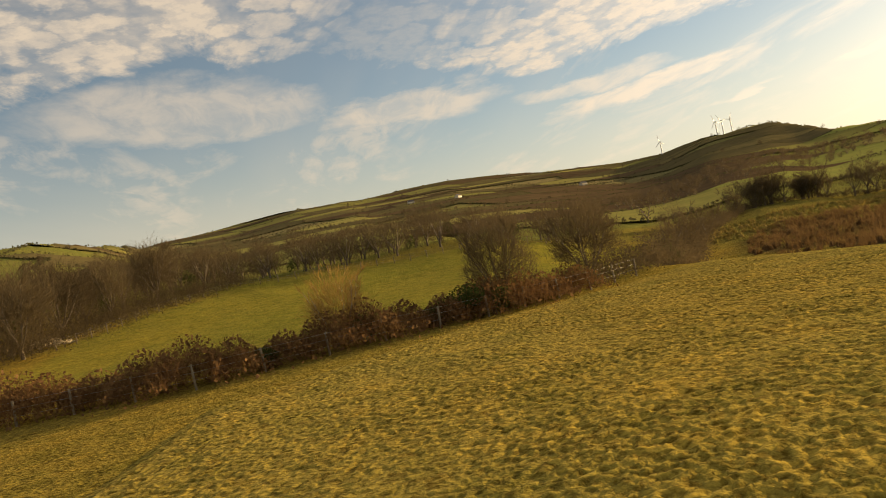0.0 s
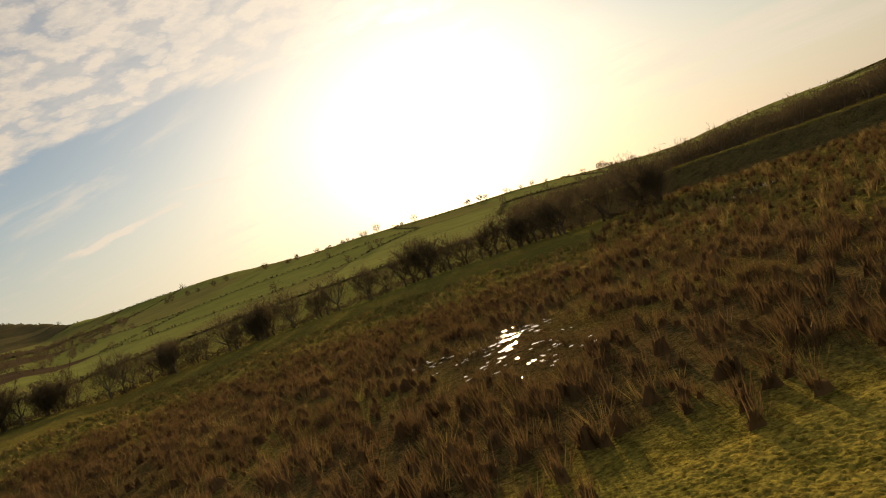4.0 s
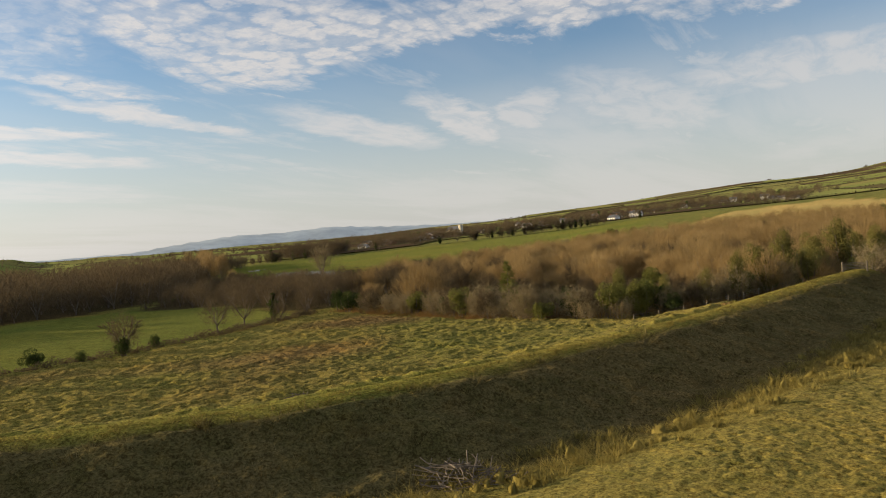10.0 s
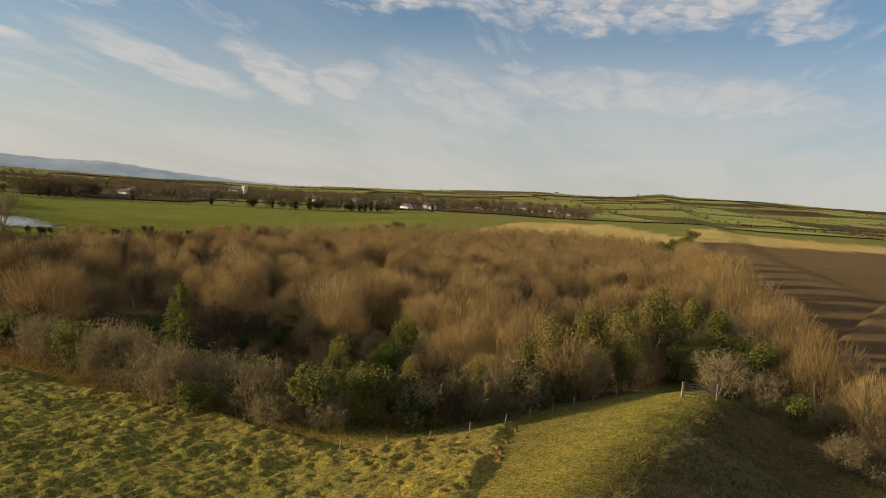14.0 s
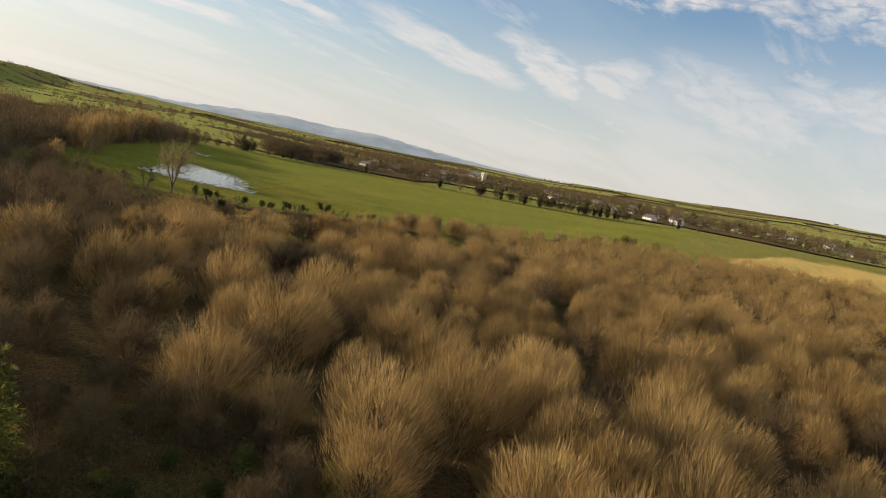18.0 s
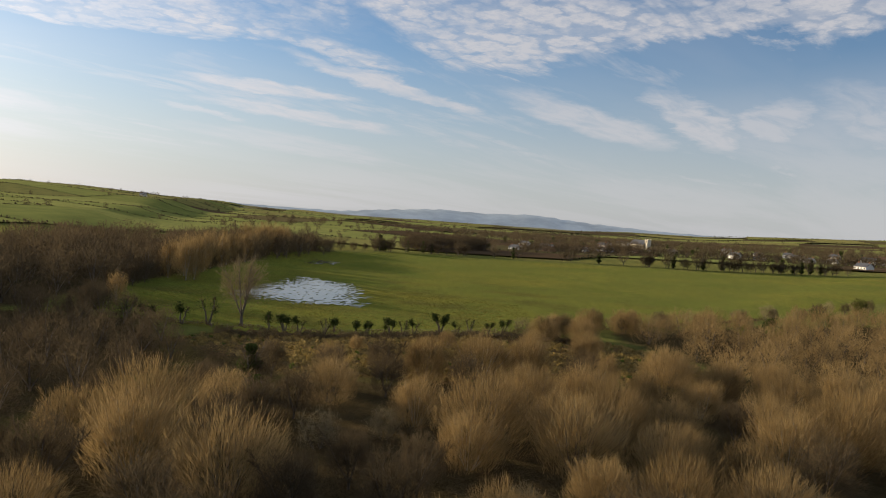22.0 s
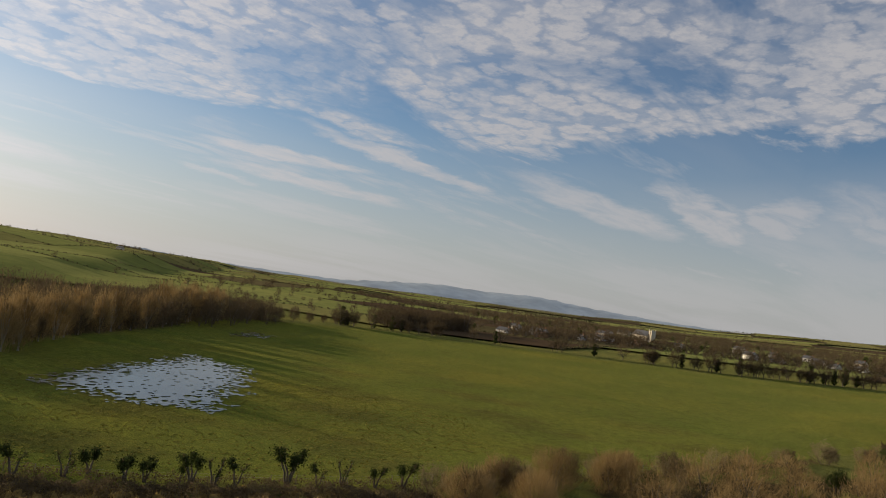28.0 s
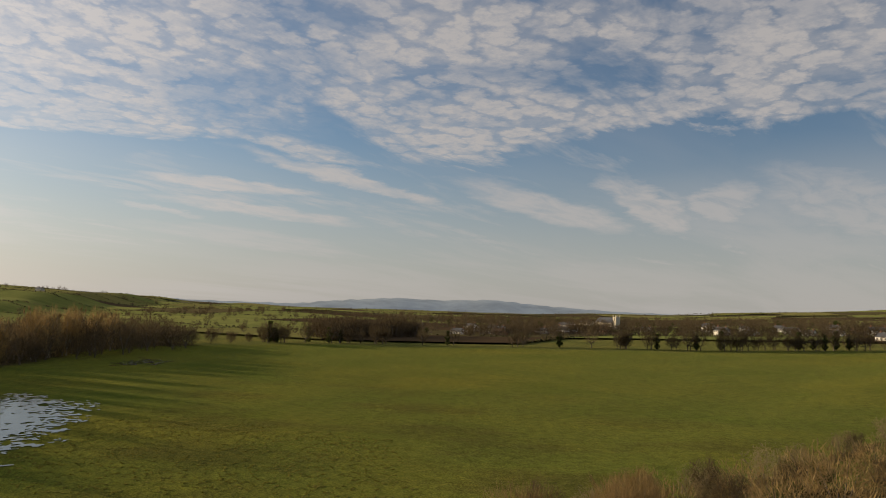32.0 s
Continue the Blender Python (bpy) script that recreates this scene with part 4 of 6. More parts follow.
def far_bush(seed, h, wide, n, size):
    r = rng_of(seed)
    ps = []
    for k in range(4):
        a, q = r.uniform(0, 6.28), r.uniform(0, 0.6) * wide
        c = np.array([math.cos(a) * q, math.sin(a) * q, h * r.uniform(0.35, 0.75)])
        ps.append(c + unit(r.normal(size=(n // 4, 3))) * (r.uniform(0.3, 1.0, n // 4) ** 0.5)[:, None] * np.array([wide * 0.55, wide * 0.55, h * 0.3]))
    p = np.concatenate(ps)
    p[:, 2] = np.maximum(p[:, 2], 0.1)
    lv, lf = leaves(p, size * r.uniform(0.6, 1.3, len(p)), r)
    return [(lv, lf, 1)]


# ---- kinds of plants ----
PROTOS["willow"] = [bare_tree(10 + k, 7.2 + 0.5 * (k % 3), 9, 38, 7000, 1.15, 0.034, "pale_bark" if k == 4 else "bark", "willow", thick=0.055, branches=4, wide=0.53 + 0.05 * (k % 3), low=0.02, rise=0.75, spread=0.24, fill=0.88) for k in range(6)]
PROTOS["brown_tree"] = [bare_tree(30 + k, 6.3 + 0.5 * k, 5, 38, 5200, 0.85, 0.030, "bark", "brown", trunk=0.7, thick=0.085, branches=6, rise=0.4, spread=0.42, wide=0.42, low=0.06, fill=0.78) for k in range(4)]
PROTOS["hawthorn"] = [bare_tree(40 + k, 3.6 + 0.3 * k, 7, 48, 1900, 0.6, 0.034, "bark", "grey", thick=0.045, branches=5, rise=0.25, spread=0.6, wide=0.52, low=0.0, fill=0.75) for k in range(4)]
PROTOS["gold_tree"] = [bare_tree(50, 5.2, 7, 30, 3000, 0.75, 0.026, "pale_bark", "gold", thick=0.05, branches=6, wide=0.40, low=0.04, fill=0.8)]
PROTOS["ash"] = [bare_tree(60, 11.5, 5, 17, 4200, 0.9, 0.03, "bark", "grey", trunk=1.6, thick=0.14, branches=22, reach=1.0, rise=0.5, spread=0.55, wide=0.34, low=0.24, fill=0.5)]
PROTOS["poplar"] = [bare_tree(62 + k, 11.0, 7, 14, 4200, 1.2, 0.045, "pale_bark", "willow", trunk=0.8, thick=0.10, branches=9, reach=0.7, rise=1.1, spread=0.2, wide=0.22 + 0.05 * k, low=0.06, fill=0.7) for k in range(3)]
PROTOS["hedge_tree"] = [bare_tree(70 + k, 5.8 + 0.6 * k, 5, 42, 1700, 0.8, 0.042, "bark", "brown", trunk=1.2, thick=0.09, branches=6, rise=0.35, spread=0.45, wide=0.38, low=0.12, fill=0.75) for k in range(4)]
PROTOS["ivy_bush"] = [leafy_bush(80 + k, 3.4 + 0.5 * k, 2.3, 2400, 0.10, "ivy") for k in range(3)]
PROTOS["olive_bush"] = [leafy_bush(90 + k, 3.8 + 0.5 * k, 2.4, 3000, 0.11, "olive", lumps=12) for k in range(3)]
PROTOS["holly"] = [leafy_bush(95 + k, 6.2 + 0.7 * k, 2.0, 5200, 0.095, "holly", lumps=14) for k in range(3)]
PROTOS["gorse"] = [leafy_bush(100 + k, 2.0 + 0.3 * k, 1.7, 1800, 0.07, "ivy") for k in range(2)]
PROTOS["ivy_tree"] = [ivy_tree(110 + k, 5.5 + 1.1 * k, 2200) for k in range(3)]
PROTOS["conifer"] = [conifer(120, 6.6, 2.3), conifer(121, 5.6, 2.0)]
PROTOS["pollard"] = [pollard(130 + k, 3.6, 2 + k % 3, (2, 0, 3, 1)[k]) for k in range(4)]
PROTOS["olive_conifer"] = [conifer(122, 7.4, 2.6, "olive")]

# ---- the willow wood ----
r = rng_of(5)
clear = lambda x, y: ~inside(CLEARING, x, y)
spots = scattered(WOOD, 6.5, r, lambda x, y: clear(x, y) & (y > -262))
nearby = along([(88, -114), (118, -148), (150, -190), (198, -242)], np.array([p[0] for p in spots]), np.array([p[1] for p in spots]))[0]
order = np.argsort(nearby)
for n, i in enumerate(order[:280]):
    x, y = spots[i]
    u = r.uniform() + 0.55 * float(step(-30, 8, x + y))
    if math.dist((x, y), (135, -116)) < 7 or (104 < x < 150 and y > -125):
        continue
    if u < 0.84:
        plant("willow", "willow_tree", x, y, r, "leafless willow with tan upright twigs in the wood", "tree", "willows of the wood", r.uniform(0.7, 1.22))
    elif u < 0.95 or u > 1.0:
        plant("brown_tree", "alder_tree", x, y, r, "leafless dark brown alder among the willows", "tree", "alders of the wood", r.uniform(0.85, 1.2))
    else:
        plant("hawthorn", "hawthorn_bush", x, y, r, "grey twiggy hawthorn bush under the willows", "bush", "hawthorns", r.uniform(0.8, 1.2))
for x, y, k in ((101, -134, 1.15), (106, -139, 1.2), (97, -142, 1.15), (112, -141, 1.15), (104, -149, 1.2), (115, -150, 1.25), (121, -157, 1.2), (110, -160, 1.2), (128, -166, 1.2)):
    plant("willow", "willow_tree", x, y, r, "broad leafless willow in a dense tan thicket", "tree", "willows of the wood", k)
rest = [spots[i] for i in order[280:]] + scattered(WOOD, 7.4, r, lambda x, y: y <= -262)
low_willow = [far_tree(200 + k, 7.6, 4, 36, 850, 1.2, 0.085, wide=0.58, low=0.02) for k in range(5)]
merged("far_willows", rest, low_willow, [M["bark"], M["willow"]], r, "dense leafless willow crowns in warm tan", "trees", 0.72, 1.12)
low_brown = [far_tree(220 + k, 8.8, 4, 34, 480, 1.4, 0.12, 0.8, spread=0.36, rise=0.45, wide=0.44, low=0.06) for k in range(5)]
mids = scattered(MID, 5.0, r)
merged("mid_scrub", mids, [far_tree(240 + k, 6.2, 4, 36, 900, 1.0, 0.06, 0.5, spread=0.4, rise=0.4, wide=0.48, low=0.02) for k in range(4)], [M["bark"], M["brown"]], r,
       "dark leafless scrub trees between wood and meadow", "trees", 0.8, 1.3)
merged("left_wood", scattered(LEFT_WOOD, 5.6, r, lambda x, y: y > -90) + scattered(NORTH_WOOD, 5.6, r), low_brown, [M["bark"], M["brown"]], r, "dark brown leafless wood behind the green field", "trees", 0.95, 1.3)
merged("left_wood", scattered(LEFT_WOOD, 6.6, r, lambda x, y: y <= -90), low_brown, [M["bark"], M["brown"]], r, "dark brown leafless wood beyond the meadow", "trees", 1.0, 1.8)

# scrub along the wood's north edge
SCRUB = [(176, -112), (160, -108), (148, -104), (137, -102), (128, -100), (119, -98), (110, -98), (102, -101), (96, -107), (91, -114), (86, -124)]
for k in range(74):
    u = k / 74 * (len(SCRUB) - 1)
    i = int(u)
    x = SCRUB[i][0] + (SCRUB[i + 1][0] - SCRUB[i][0]) * (u - i) + r.normal(0, 1.8)
    y = SCRUB[i][1] + (SCRUB[i + 1][1] - SCRUB[i][1]) * (u - i) - abs(r.normal(0, 3.2))
    kind = ("hawthorn", "hawthorn", "ivy_bush", "hawthorn", "olive_bush", "olive_bush", "hawthorn", "brown_tree")[int(r.integers(0, 8))]
    if kind in ("ivy_bush", "olive_bush"):
        plant(kind, "evergreen_bush", x, y, r, "dense green evergreen bush at the wood's edge", "bush", "scrub at the wood's edge", r.uniform(0.85, 1.35))
    elif kind == "brown_tree":
        plant(kind, "alder_tree", x, y, r, "leafless brown alder at the wood's edge", "tree", "scrub at the wood's edge", r.uniform(0.6, 0.85))
    else:
        plant(kind, "hawthorn_bush", x, y, r, "grey twiggy hawthorn bush at the field edge", "bush", "scrub at the wood's edge", r.uniform(0.9, 1.5))
for x, y in scattered(CLEARING, 3.3, r):
    kind = ("brown_tree", "brown_tree", "olive_bush", "ivy_bush")[int(r.integers(0, 4))]
    plant(kind, "thorn_bush" if kind == "brown_tree" else "evergreen_bush", x, y, r, "low leafless brown thorn bush in the clearing" if kind == "brown_tree" else "low evergreen bush in the clearing", "bush", "bushes in the clearing", r.uniform(0.38, 0.72))
plant("olive_conifer", "spruce_tree", 135, -116, r, "olive-green spruce at the wood's edge", "tree", "", 1.2)
for x, y, s in ((93, -112, 1.15), (91, -119, 1.4), (88, -127, 1.55), (84, -134, 1.6), (81, -143, 1.75), (86, -140, 1.3), (79, -152, 1.5), (97, -109, 0.9), (76, -160, 1.4), (103, -107, 0.9), (110, -106, 1.1), (84, -122, 1.2)):
    plant("holly", "holly_tree", x, y, r, "tall olive-green evergreen beside the dike's end", "tree", "green trees by the dike", s * 0.98)
plant("hawthorn", "hawthorn_bush", 75, -117, r, "pale grey hawthorn bush on the end of the dike", "bush", "", 1.2)
for x, y, s in ((64, -128, 0.75), (61, -120, 0.6), (63, -141, 0.8), (66, -150, 0.7), (62, -170, 0.9), (66, -186, 0.9), (63, -205, 1.0), (66, -226, 1.0), (64, -246, 1.1), (66, -268, 1.0), (68, -290, 1.0), (69, -320, 1.0), (70, -350, 1.0)):
    plant("willow", "willow_tree", x, y, r, "leafless yellow-brown willow beside the lane", "tree", "willows along the lane", s * 1.4)
for x, y in ((75, -139), (72, -149), (79, -146), (74, -156), (73, -396), (76, -422), (75, -448), (70, -475), (65, -502), (70, -142), (68, -160), (64, -172), (69, -178), (66, -190), (70, -200), (64, -210), (67, -222), (64, -236), (68, -250), (66, -266)):
    plant("hawthorn", "hawthorn_bush", x + r.normal(0, 1.5), y, r, "grey twiggy hawthorn bush along the lane", "bush", "hedge along the lane", r.uniform(0.9, 1.4))
    plant("olive_bush", "evergreen_bush", x + r.normal(-3, 1.5), y + 3, r, "olive-green evergreen bush along the lane", "bush", "hedge along the lane", r.uniform(1.1, 1.7))
for x, y, s, kind in ((66, -108, 0.9, "hawthorn"), (62, -113, 0.7, "brown_tree"), (64, -120, 1.1, "hawthorn"), (67, -128, 0.8, "brown_tree"), (61, -131, 1.2, "hawthorn"), (68, -118, 1.0, "olive_bush"), (70, -125, 1.2, "hawthorn"), (73, -130, 0.8, "brown_tree"), (71, -136, 1.2, "olive_bush")):
    plant(kind, {"hawthorn": "hawthorn_bush", "brown_tree": "thorn_tree", "olive_bush": "evergreen_bush"}[kind], x, y, r, {"hawthorn": "grey twiggy hawthorn bush beside the lane", "brown_tree": "dark leafless thorn tree beside the lane", "olive_bush": "olive-green evergreen bush beside the lane"}[kind],
          "tree" if kind == "brown_tree" else "bush", "bushes at the lane's start", s)
plant("ivy_tree", "ivy_clad_tree", 217, -190, r, "tree thickly clad in dark ivy in the clearing", "tree", "", 1.15)
plant("ivy_tree", "ivy_clad_tree", 207, -186, r, "tree thickly clad in dark ivy above the willows", "tree", "", 1.05)

for x, y, s, kind in ((112, -130, 1.25, "olive_bush"), (141, -118, 1.15, "ivy_bush"), (133, -115, 1.0, "ivy_bush"), (120, -109, 1.0, "olive_bush"), (118, -122, 0.7, "ivy_bush"), (127, -121, 0.6, "olive_bush"),
                      (72, -166, 1.5, "olive_bush"), (84, -154, 1.3, "olive_bush"), (78, -172, 1.4, "olive_bush"), (218, -329, 1.2, "olive_bush"), (211, -331, 1.3, "olive_bush"), (214, -375, 1.5, "olive_bush"),
                      (222, -352, 1.2, "ivy_bush"), (78, -141, 1.4, "olive_bush"), (74, -147, 1.5, "olive_bush"), (71, -153, 1.4, "olive_bush"), (80, -151, 1.2, "olive_bush"), (76, -135, 1.2, "olive_bush"), (110, -121, 1.2, "ivy_bush"), (116, -103, 0.9, "olive_bush"), (126, -104, 0.9, "olive_bush"), (143, -106, 1.0, "ivy_bush"), (152, -110, 1.1, "ivy_bush"),
                      (72, -380, 1.5, "olive_bush"), (75, -408, 1.7, "olive_bush"), (77, -436, 1.6, "olive_bush"), (73, -462, 1.8, "olive_bush"), (67, -488, 1.6, "olive_bush"), (63, -516, 1.8, "olive_bush"), (58, -545, 1.6, "olive_bush"), (80, -452, 1.5, "ivy_bush"), (226, -430, 1.5, "olive_bush"), (216, -445, 1.7, "olive_bush"), (229, -400, 1.2, "ivy_bush"), (236, -312, 0.8, "ivy_bush"), (233, -340, 0.9, "ivy_bush")):
    plant(kind, "evergreen_bush", x, y, r, "golden-green evergreen bush among bare willows" if kind == "olive_bush" else "dark ivy-grown bush among bare willows", "bush", "evergreens in the wood", s)

# ---- the wet meadow's near edge ----
plant("ash", "ash_tree", 273, -215, r, "tall open leafless ash beside the flooded meadow", "tree", "", 1.42)
for x, y, s in ((278, -204, 1.0), (276, -209, 1.05), (262, -223, 0.8), (261, -231, 0.55), (256, -236, 0.6), (255, -240, 0.55),
                      (252, -243, 0.5), (250, -252, 0.75), (249, -256, 0.45), (248, -259, 0.5), (246, -263, 0.5), (245, -267, 0.8), (288, -196, 0.9),
                      (266, -218, 0.8), (284, -199, 1.0), (260, -228, 0.42), (257, -234, 0.4), (254, -241, 0.45), (263, -220, 0.5), (252, -246, 0.38)):
    plant("pollard", "pollard_tree", x, y, r, "stunted pollard with ragged dark ivy on the meadow bank", "tree", "trees along the meadow bank", s * r.uniform(1.1, 1.7) if s > 0.6 else r.uniform(0.6, 1.15))
for x, y, s in ((234, -269, 0.75), (230, -277, 0.85), (239, -279, 0.75), (214, -258, 0.75), (238, -290, 0.85), (235, -300, 0.85), (240, -310, 0.75), (226, -241, 0.5), (234, -240, 0.5), (222, -252, 0.72), (217, -262, 0.7), (239, -222, 0.4), (229, -210, 0.55)):
    plant("willow", "willow_tree", x, y, r, "lone leafless willow among the tussocks", "tree", "willows in the tussock strip", s)
edge = [(238, -268), (240, -276), (243, -285), (242, -294), (241, -304), (239, -314), (240, -324), (238, -336), (236, -350), (237, -364), (236, -380), (234, -396), (236, -412), (235, -432), (232, -452)]
for x, y in edge:
    for k in range(2):
        plant("brown_tree" if k else "hawthorn", "alder_tree" if k else "hawthorn_bush", x + r.normal(0, 2) - 4 * k, y + r.normal(0, 3), r,
              "leafless brown alder on the meadow's edge" if k else "grey twiggy hawthorn on the meadow's edge", "tree" if k else "bush", "meadow edge alders" if k else "meadow edge hawthorns", r.uniform(0.55, 0.85) if k else r.uniform(0.8, 1.3))

# ---- hedges ----
def thicket(name, line, wide, tall, per_m, leaf, label, seed, bits=0.07, twig="brown"):
    """A hedge: a tangle of stems with small leaves along a line."""
    q = rng_of(seed)
    lens = [math.dist(a, b) for a, b in zip(line, line[1:])]
    n = int(sum(lens) * per_m)
    s = q.uniform(0, sum(lens), n)
    acc = np.concatenate([[0], np.cumsum(lens)])
    i = np.clip(np.searchsorted(acc, s) - 1, 0, len(lens) - 1)
    a, b = np.array(line)[i], np.array(line)[i + 1]
    u = ((s - acc[i]) / np.array(lens)[i])[:, None]
    p = a + (b - a) * u
    across = unit(np.stack([-(b - a)[:, 1], (b - a)[:, 0]], -1))
    lump = 0.8 + 0.2 * np.sin(s * 0.7 + seed) + 0.17 * np.sin(s * 2.7 + seed * 2)
    off = q.normal(0, 0.42, n)
    p = p + across * (off * wide * lump)[:, None]
    z0 = land(p[:, 0], p[:, 1])
    top = tall * lump * np.exp(-(off * 1.0) ** 2 * 0.8)
    z = z0 + top * q.uniform(0.02, 1, n) ** 0.7
    k = n // 2
    lv, lf = leaves(np.stack([p[:k, 0], p[:k, 1], z[:k]], -1), bits * q.uniform(0.5, 1.4, k), q)
    d = unit(np.stack([q.normal(0, 0.5, n - k), q.normal(0, 0.5, n - k), q.uniform(0.2, 1.2, n - k)], -1))
    bv, bf = bent(np.stack([p[k:, 0], p[k:, 1], z0[k:] + (z[k:] - z0[k:]) * 0.5], -1), d, top[k:] * q.uniform(0.35, 0.8, n - k) + 0.15, np.full(n - k, 0.022), q, 0.6)
    root = empty(name, Matrix.Identity(4), label, "hedge")
    for nm, me in (("leafage", mesh_of("leafage", [(lv, lf, 0)], [M[leaf]])), ("stem_tangle", mesh_of("stem_tangle", [(bv, bf, 0)], [M[twig]]))):
        part(nm, me, root)
    return root


HEDGE_1 = [(-46, 44), (-32, 42), (-20, 40), (-9, 38), (0, 42), (6, 43.5), (13, 47), (20, 53), (27, 63), (35, 77), (46, 97), (56, 114), (70, 132), (84, 150)]
thicket("bramble_hedge", HEDGE_1[:7], 3.9, 2.2, 820, "bramble", "low red-brown bramble hedge along the pasture fence", 1, 0.10, "bramble")
thicket("bramble_hedge", HEDGE_1[6:], 2.8, 2.6, 190, "brown", "brown twiggy hedge running up to the hill", 2, 0.1)
HEDGE_E = [(262, 12), (251, 7), (232, -6), (214, -14), (196, -22), (178, -29), (173, -44), (173, -60), (175, -84), (178, -108)]
thicket("field_hedge", HEDGE_E, 1.9, 1.5, 150, "brown", "low dark hedge bank round the tawny field", 3, 0.13)
thicket("bramble_bank", [(266, -206), (256, -224), (249, -240), (244, -256), (238, -268), (228, -278)], 5.0, 1.3, 420, "brown", "wide dark bramble bank above the flooded meadow", 7, 0.12, "brown")
MEADOW_HEDGE = [(292, -192), (272, -210), (258, -232), (248, -258), (243, -276), (241, -300), (238, -330), (237, -380)]
thicket("meadow_hedge", MEADOW_HEDGE, 2.2, 1.3, 80, "brown", "low brown hedge along the flooded meadow", 4, 0.13)
ROW = [(84, 150), (100, 158), (120, 152), (136, 134), (146, 112), (150, 96), (148, 78), (142, 62), (134, 50)]
thicket("row_hedge", ROW, 2.2, 2.0, 170, "brown", "low brown hedge under a line of bare trees", 5, 0.14)

thicket("lane_hedge", [(64, -104), (63, -130), (65, -160), (64, -200), (66, -250)], 2.6, 1.8, 120, "brown", "rough brown hedge along the sunken lane", 10, 0.12)
thicket("gap_scrub", [(212, -166), (224, -184), (236, -195), (250, -199)], 6.0, 1.4, 220, "brown", "dark low scrub between the woods", 11, 0.1, "brown")
thicket("clearing_scrub", [(111, -116), (120, -118), (130, -119), (140, -126), (136, -133), (126, -131), (118, -126)], 7.0, 1.5, 330, "brown", "dark low scrub and bramble in the wood's clearing", 8, 0.1, "brown")

for x, y, s in ((7.5, 45, 0.92), (14.5, 49.5, 0.88)):
    plant("brown_tree", "hedge_tree", x, y, r, "bushy leafless tree standing in the bramble hedge", "tree", "trees in the bramble hedge", s)
plant("gold_tree", "golden_tree", -2.2, 42.5, r, "golden-twigged leafless tree standing in the hedge", "tree", "", 0.92)
for x, y, s in ((5.2, 42.6, 0.95), (6.6, 42.8, 0.8), (3.0, 42.6, 0.6), (26, 62, 0.9), (-6, 38.6, 0.55), (-1, 41.4, 0.75), (4.0, 43.4, 0.7)):
    plant("gorse", "gorse_bush", x, y, r, "dark green gorse bush in the bramble hedge", "bush", "gorse in the hedge", s)
for x, y in ((30, 69), (38, 84), (44, 95), (51, 104), (58, 118), (66, 128), (50, 108), (78, 142)):
    plant("hedge_tree", "hedge_tree", x + r.normal(0, 1), y, r, "leafless brown tree in the hill hedge", "tree", "trees in the hill hedge", r.uniform(0.7, 1.0))
for (ax, ay), (bx, by) in zip(ROW, ROW[1:]):
    for k in range(int(math.dist((ax, ay), (bx, by)) / 1.7)):
        u = r.uniform()
        plant("hedge_tree", "row_tree", ax + (bx - ax) * u + r.normal(0, 1), ay + (by - ay) * u + r.normal(0, 1), r, "upright leafless tree in a field row", "tree", "row of bare trees", r.uniform(0.85, 1.35))
for x, y, s, kind in ((251, 6, 1.1, "ivy_bush"), (214, -14, 1.0, "hedge_tree"), (209, -16, 0.8, "ivy_bush"), (205, -18, 0.9, "ivy_tree"), (198, -21, 0.9, "ivy_bush"), (193, -23, 0.6, "hedge_tree"), (186, -26, 0.7, "hedge_tree"),
                      (177, -29, 0.95, "conifer"), (175, -47, 0.85, "ivy_bush"), (173, -53, 0.5, "ivy_bush"), (173, -60, 1.0, "hedge_tree"), (172, -59, 0.8, "ivy_bush"), (174, -66, 0.6, "ivy_bush"),
                      (178, -82, 0.95, "hedge_tree"), (182, -92, 0.9, "hedge_tree"), (177, -97, 0.7, "hedge_tree"), (183, -101, 0.8, "ivy_tree")):
    label, cat, nm = {"ivy_bush": ("rounded dark evergreen bush in the field hedge", "bush", "evergreen_bush"), "hedge_tree": ("small leafless tree in the field hedge", "tree", "field_tree"),
                      "ivy_tree": ("tree with a dark ivy head in the field hedge", "tree", "ivy_clad_tree"), "conifer": ("dense dark conical bush in the field hedge", "tree", "cypress_tree")}[kind]
    plant(kind, nm, x, y, r, label, cat, "trees round the tawny field", s * 1.15)
# the golden poplars and pale trees over the left wood
plant("poplar", "poplar_tree", 310, -200, r, "pale leafless poplar at the wood's end", "tree", "", 0.75)
for x, y, s in ((363, -231, 1.0), (366, -235, 1.12), (371, -228, 0.95), (378, -236, 1.1), (386, -243, 1.0), (392, -248, 1.15), (399, -252, 1.0), (408, -258, 1.15), (416, -266, 1.05), (425, -272, 1.15), (434, -281, 1.0), (445, -290, 1.1),
                (470, -306, 1.15), (480, -314, 1.3), (488, -322, 1.25), (496, -326, 1.35), (502, -336, 1.3), (508, -344, 1.2), (492, -312, 1.3)):
    plant("poplar", "poplar_tree", x - 3, y - 5, r, "tall pale golden poplar at the front of the far wood", "tree", "pale poplars by the meadow", s * 1.3)
for x, y, s in ((338, -207, 0.75), (346, -215, 0.8), (354, -221, 0.9), (380, -246, 0.8), (404, -262, 0.85), (430, -286, 0.8), (460, -310, 0.85), (514, -352, 0.9), (520, -366, 0.95), (524, -380, 0.9), (529, -394, 0.85), (534, -406, 0.9), (537, -418, 0.75), (541, -430, 0.6), (543, -440, 0.45)):
    plant("brown_tree", "alder_tree", x, y, r, "dark leafless alder at the front of the far wood", "tree", "alders before the far wood", s * 1.3)
